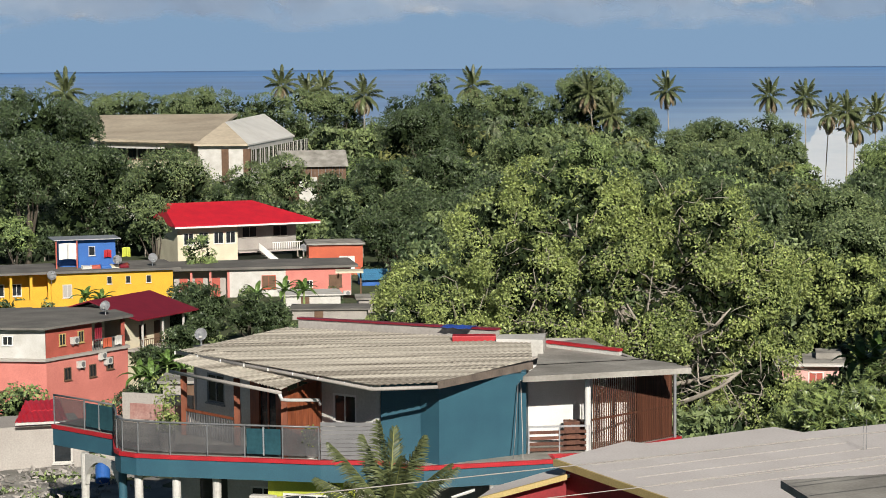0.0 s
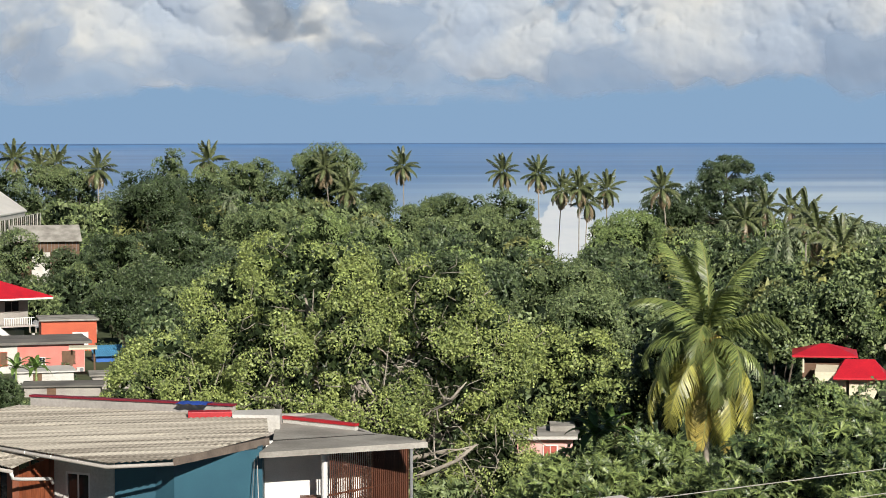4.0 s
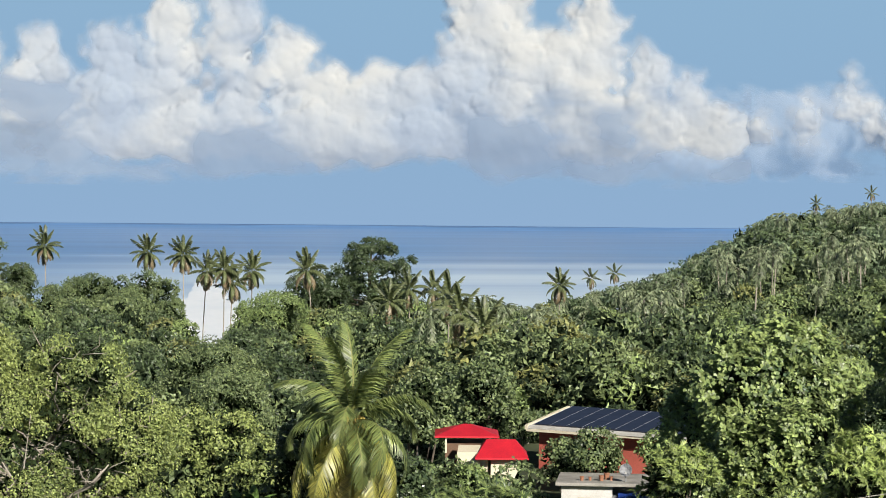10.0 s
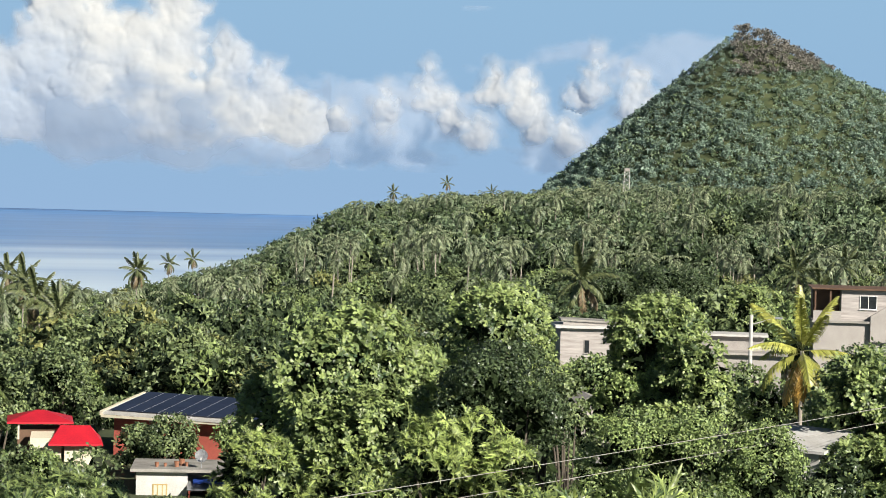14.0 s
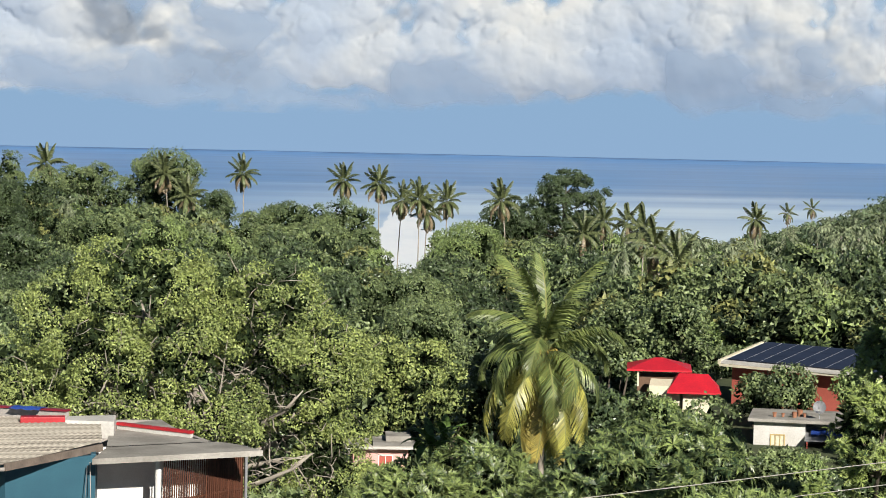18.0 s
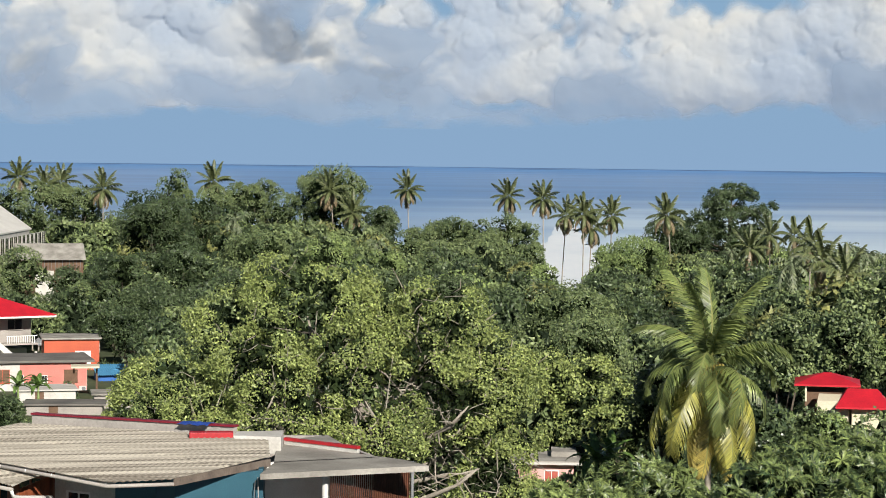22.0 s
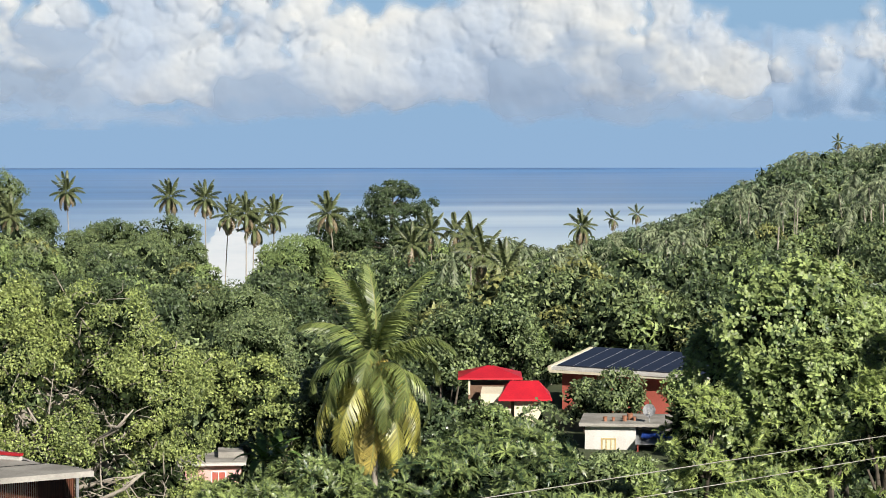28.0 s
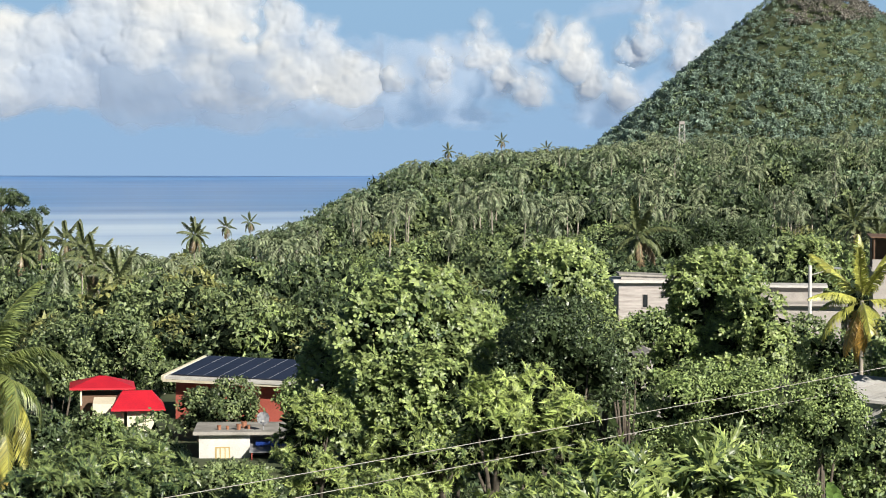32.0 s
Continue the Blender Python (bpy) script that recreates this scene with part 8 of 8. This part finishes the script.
def cloud_bank(name, b0, b1, e0, e1, heaps, seed, label, mat, size=0.8, relief=0.42, base=(0.9, 2.2), near=0.0, step=0.046, levels=3, blur=1):
    """A bank of cumulus as a relief of puffs, flat and thin at its base; its thin edges let the sky through."""
    rng = np.random.default_rng(seed)
    nb, ne = int((b1 - b0) / step), int((e1 - e0) / step)
    B, E = np.meshgrid(np.linspace(b0, b1, nb), np.linspace(e0, e1, ne))
    wob = sum(0.5 ** k * value_noise(B * 1.6 * 2 ** k, E * 1.6 * 2 ** k, seed + k) for k in range(4))
    wob2 = sum(0.5 ** k * value_noise(B * 1.6 * 2 ** k, E * 1.6 * 2 ** k, seed + 9 + k) for k in range(4))
    U, W = B + 0.07 * wob, E + 0.07 * wob2
    deep = np.full(B.shape, -0.9)
    thick = np.full(B.shape, -0.3)
    for b, e, y, rad in puffs(rng, heaps, size, levels):
        j0, j1 = int((b - rad - 0.3 - b0) / step), int((b + rad + 0.3 - b0) / step) + 1
        i0, i1 = int((e - rad - 0.3 - e0) / step), int((e + rad + 0.3 - e0) / step) + 1
        j0, i0, j1, i1 = max(j0, 0), max(i0, 0), min(j1, nb), min(i1, ne)
        if j1 <= j0 or i1 <= i0:
            continue
        d2 = (U[i0:i1, j0:j1] - b) ** 2 + (W[i0:i1, j0:j1] - e) ** 2
        k = rad * rad - d2
        deep[i0:i1, j0:j1] = np.maximum(deep[i0:i1, j0:j1], np.where(k > 0, y + np.sqrt(np.maximum(k, 0)), -0.9))
        thick[i0:i1, j0:j1] = np.maximum(thick[i0:i1, j0:j1], rad - np.sqrt(d2))
    deep = 0.55 * deep + 0.25 * soften(deep, blur * 2) + 0.2 * soften(deep, blur * 8)
    fall = smooth(E, base[0] - 0.3, base[1] + 0.8)
    deep = deep * fall + soften(deep, 9) * (1 - fall)
    deep = deep + 0.9 * fall + 0.02 * wob
    lower = base[0] - 0.2 + 0.15 * wob + 0.3 * value_noise(B * 0.5, E * 0, seed + 40)
    thick = soften(thick, blur) - 0.95 * (1 - smooth(E, lower - 0.3, lower + 1.2)) * np.clip(0.15 + np.abs(thick), 0.1, 1.1)
    r = CLOUD_RANGE - near - relief * deep * CLOUD_RANGE * math.tan(radians(1))
    bb = np.radians(B)
    V = np.stack([r * np.sin(bb), r * np.cos(bb), 45 + r * np.tan(np.radians(E))], -1).reshape(-1, 3)
    i, j = np.meshgrid(np.arange(ne - 1), np.arange(nb - 1), indexing="ij")
    f = (i * nb + j).ravel()
    F = np.stack([f, f + 1, f + nb + 1, f + nb], 1)
    t = np.where(np.minimum(np.minimum(B - b0, b1 - B), np.minimum(E - e0, e1 - E)) < step * 1.5, -0.3, thick).ravel()
    F = F[(t[F] > -0.08).any(1)]
    me = mesh_np(name, V, F, [mat], True)
    at_ = me.attributes.new("thickness", "FLOAT", "POINT")
    at_.data.foreach_set("value", t.astype(np.float32))
    return tagged(new(name, me), label, "clouds", kind="structure")


def cloud_material(name, white, grey, glow, edge=0.14, most=1.0, low=0.0):
    """Sunlit vapour: matt white, an added glow for skylight scattered inside, and thin edges."""
    m = bpy.data.materials.new(name)
    m.use_nodes = True
    n, l = m.node_tree.nodes, m.node_tree.links.new
    n.remove(n["Principled BSDF"])
    dif, em, thin, mx, mx2 = n.new("ShaderNodeBsdfDiffuse"), n.new("ShaderNodeEmission"), n.new("ShaderNodeBsdfTransparent"), n.new("ShaderNodeMixShader"), n.new("ShaderNodeAddShader")
    att, rng_, co, tex, ramp = n.new("ShaderNodeAttribute"), n.new("ShaderNodeMapRange"), n.new("ShaderNodeTexCoord"), n.new("ShaderNodeTexNoise"), n.new("ShaderNodeValToRGB")
    att.attribute_name = "thickness"
    fine, add = n.new("ShaderNodeTexNoise"), n.new("ShaderNodeMath")
    fine.inputs["Scale"].default_value, fine.inputs["Detail"].default_value = 0.016, 7
    l(co.outputs["Object"], fine.inputs[0])
    add.operation = "MULTIPLY_ADD"
    add.inputs[1].default_value = 0.28
    l(fine.outputs[0], add.inputs[0]), l(att.outputs["Fac"], add.inputs[2])
    rng_.inputs[1].default_value, rng_.inputs[2].default_value = 0.10 + low, 0.10 + low + edge
    rng_.interpolation_type = "SMOOTHSTEP"
    rng_.inputs[4].default_value = most
    l(add.outputs[0], rng_.inputs[0])
    puff, pb = n.new("ShaderNodeTexVoronoi"), n.new("ShaderNodeBump")
    puff.feature = "SMOOTH_F1"
    puff.inputs["Scale"].default_value, puff.inputs["Detail"].default_value, puff.inputs["Roughness"].default_value, puff.inputs["Smoothness"].default_value = 0.022, 1.5, 0.4, 0.6
    pb.invert = True
    pb.inputs["Strength"].default_value, pb.inputs["Distance"].default_value = 0.28, 14.0
    l(co.outputs["Object"], puff.inputs[0]), l(puff.outputs["Distance"], pb.inputs["Height"]), l(pb.outputs[0], dif.inputs["Normal"])
    # random grey patches in the colour stand for shaded hollows
    tex.inputs["Scale"].default_value, tex.inputs["Detail"].default_value = 0.004, 6
    l(co.outputs["Object"], tex.inputs[0]), l(tex.outputs[0], ramp.inputs[0])
    ramp.color_ramp.elements[0].position, ramp.color_ramp.elements[1].position = 0.35, 0.62
    ramp.color_ramp.elements[0].color, ramp.color_ramp.elements[1].color = (*grey, 1), (*white, 1)
    l(ramp.outputs[0], dif.inputs[0])
    # the cloud itself glows, in place of light scattered within
    em.inputs[0].default_value, em.inputs[1].default_value = (*glow, 1), 1.0
    l(dif.outputs[0], mx2.inputs[0]), l(em.outputs[0], mx2.inputs[1])
    l(rng_.outputs[0], mx.inputs[0]), l(thin.outputs[0], mx.inputs[1]), l(mx2.outputs[0], mx.inputs[2])
    l(mx.outputs[0], n["Material Output"].inputs["Surface"])
    return m


CLOUD = cloud_material("cumulus", (0.315, 0.305, 0.27), (0.195, 0.22, 0.25), (0.155, 0.187, 0.235), 0.26, 1.0, 0.05)
CLOUD_SMALL = cloud_material("small_cumulus", (0.30, 0.295, 0.27), (0.235, 0.25, 0.26), (0.165, 0.195, 0.24), 0.34, 1.0, 0.02)
CLOUD_BACK = cloud_material("far_cumulus", (0.25, 0.27, 0.29), (0.20, 0.225, 0.26), (0.16, 0.21, 0.29), 0.6, 0.5)
CLOUD_GREY = cloud_material("grey_cumulus", (0.12, 0.15, 0.185), (0.085, 0.115, 0.155), (0.145, 0.187, 0.255), 0.75, 0.8)
heaps = ((-22, 1.0, 5.5, 3), (-18, 1.0, 5, 3), (-14.5, 1.0, 5.6, 2.4), (-11.5, 1.0, 5.2, 2.2), (-8.6, 1.0, 5.8, 2.2), (-6, 1.0, 5.6, 2.0), (-3.6, 1.0, 5.0, 1.8), (-1.7, 1.0, 4.2, 1.4), (0.0, 1.0, 4.4, 1.4), (1.8, 1.0, 5.0, 1.3), (3.3, 1.0, 5.5, 1.2), (4.9, 1.0, 6.3, 1.1), (6.2, 1.0, 4.6, 0.9), (7.2, 1.0, 3.7, 1.3), (8.4, 1.0, 3.6, 1.3), (9.4, 1.0, 3.6, 1.3), (10.8, 1.0, 6.8, 1.3), (12.0, 1.0, 6.0, 0.9), (13.0, 1.0, 4.7, 0.9), (14.0, 1.0, 5.7, 1.0), (15.3, 1.0, 4.2, 0.9), (16.3, 1.0, 3.5, 0.8), (17.2, 1.0, 2.7, 0.7))
cloud_bank("backdrop_clouds", -26, 19.5, 0.3, 7.5, heaps, 3, "towering white cumulus over the sea, shade of hollows in the colour", CLOUD, 0.75)
row = ((18.0, 1.6, 2.5, 0.45), (19.1, 1.2, 2.4, 0.5), (19.3, 1.9, 3.25, 0.55), (20.4, 2.2, 3.6, 0.6), (20.9, 1.7, 2.8, 0.65), (21.6, 1.3, 2.2, 0.65), (22.0, 2.4, 3.6, 0.6), (22.7, 2.0, 3.65, 0.75), (23.1, 1.5, 2.9, 0.75), (23.8, 1.2, 2.3, 0.65), (24.5, 2.7, 4.35, 0.55), (24.2, 2.5, 3.3, 0.65), (25.5, 2.1, 3.65, 0.75), (26.4, 1.8, 3.0, 0.75))
cloud_bank("backdrop_cloud_row", 17, 29, 0.4, 6, row, 9, "small bright cumulus clouds beside the mountain", CLOUD_SMALL, 0.4, 0.42, (0.8, 1.6), 0.0, 0.036)


def cloud_veil(name, b0, b1, e0, e1, seed, label, mat, level, near, relief=7.0, step=0.07):
    """Torn sheets of thinner cloud, thick in patches; level gives how much cloud there is over bearing and height."""
    nb, ne = int((b1 - b0) / step), int((e1 - e0) / step)
    B, E = np.meshgrid(np.linspace(b0, b1, nb), np.linspace(e0, e1, ne))
    u, v = B + 0.5 * value_noise(B * 0.7, E * 0.7, seed + 30), E + 0.3 * value_noise(B * 0.7, E * 0.7, seed + 31)
    patch = sum(0.55 ** k * value_noise(u * 0.42 * 2 ** k, v * 0.75 * 2 ** k, seed + k) for k in range(5))
    thick = patch * 0.7 + level(B, E)
    thick = np.where(np.minimum(np.minimum(B - b0, b1 - B), np.minimum(E - e0, e1 - E)) < step * 1.5, -0.4, thick)
    r = CLOUD_RANGE - near - relief * np.clip(soften(patch, 2) + 0.5 * soften(patch, 6), -0.6, 1.4)
    bb = np.radians(B)
    V = np.stack([r * np.sin(bb), r * np.cos(bb), 45 + r * np.tan(np.radians(E))], -1).reshape(-1, 3)
    i, j = np.meshgrid(np.arange(ne - 1), np.arange(nb - 1), indexing="ij")
    f = (i * nb + j).ravel()
    F = np.stack([f, f + 1, f + nb + 1, f + nb], 1)
    t = thick.ravel()
    F = F[(t[F] > -0.2).any(1)]
    me = mesh_np(name, V, F, [mat], True)
    at_ = me.attributes.new("thickness", "FLOAT", "POINT")
    at_.data.foreach_set("value", t.astype(np.float32))
    return tagged(new(name, me), label, "clouds", kind="structure")


# grey cloud patches; thickened low, their colour paints the shade of cloud bases
def grey_level(B, E):
    E = E + 0.22 * value_noise(B * 0.55, E * 0.4, 71) + 0.1 * value_noise(B * 1.7, E * 0.8, 72)
    return 0.6 * (1 - smooth(E, 1.6, 3.8)) * smooth(E, 0.5, 1.1) + 0.42 * (1 - smooth(E, 1.3, 2.2)) * smooth(E, 0.5, 0.95) - 0.08 - 0.55 * smooth(B, 1.0, 6.5) * smooth(E, 0.95, 1.7) - 0.3 * smooth(E, 3.2, 5.0)


def wisp_level(B, E):
    return 0.38 * smooth(B, 14.5, 17.0) * smooth(E, 0.6, 1.2) * (1 - smooth(E, 2.0, 3.6)) - 0.12 - 0.4 * smooth(E, 3.4, 4.6)


cloud_veil("backdrop_grey_clouds", -26, 18, 0.3, 5.2, 57, "blue-grey cloud before the bright towers, base shade in its colour", CLOUD_GREY, grey_level, 175.0)
cloud_veil("backdrop_far_clouds", 13, 29, 0.5, 5.0, 81, "thin blue-grey far clouds behind the bright towers", CLOUD_BACK, wisp_level, -150.0)

# added glowing sheet: blue sky and horizon haze are painted in its colours
AIR = bpy.data.materials.new("sky_haze_glow")
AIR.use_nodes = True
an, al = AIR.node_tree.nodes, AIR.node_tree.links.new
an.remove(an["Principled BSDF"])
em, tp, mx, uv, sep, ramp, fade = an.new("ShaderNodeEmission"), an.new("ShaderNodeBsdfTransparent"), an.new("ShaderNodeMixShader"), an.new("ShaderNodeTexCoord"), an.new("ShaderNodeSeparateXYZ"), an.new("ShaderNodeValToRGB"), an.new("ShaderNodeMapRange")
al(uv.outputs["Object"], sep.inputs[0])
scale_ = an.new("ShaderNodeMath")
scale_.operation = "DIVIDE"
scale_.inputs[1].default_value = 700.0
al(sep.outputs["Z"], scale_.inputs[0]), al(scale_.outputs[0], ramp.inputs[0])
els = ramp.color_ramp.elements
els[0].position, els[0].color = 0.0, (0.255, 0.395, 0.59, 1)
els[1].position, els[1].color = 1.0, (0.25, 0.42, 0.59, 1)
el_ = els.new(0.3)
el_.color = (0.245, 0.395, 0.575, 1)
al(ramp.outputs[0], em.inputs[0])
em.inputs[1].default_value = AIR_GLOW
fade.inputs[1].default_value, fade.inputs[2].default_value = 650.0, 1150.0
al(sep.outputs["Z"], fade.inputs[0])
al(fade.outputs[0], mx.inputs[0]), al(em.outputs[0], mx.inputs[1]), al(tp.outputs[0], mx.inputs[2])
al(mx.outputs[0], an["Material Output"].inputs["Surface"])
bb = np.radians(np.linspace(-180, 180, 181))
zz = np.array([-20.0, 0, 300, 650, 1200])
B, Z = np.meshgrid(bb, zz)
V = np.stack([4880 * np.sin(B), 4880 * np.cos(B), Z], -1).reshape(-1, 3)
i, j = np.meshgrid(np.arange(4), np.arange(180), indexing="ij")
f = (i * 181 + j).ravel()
tagged(new("backdrop_air", mesh_np("backdrop_air", V, np.stack([f, f + 1, f + 182, f + 181], 1), [AIR], True)), "glowing backdrop of blue sky and haze above the horizon", "sky", kind="structure")
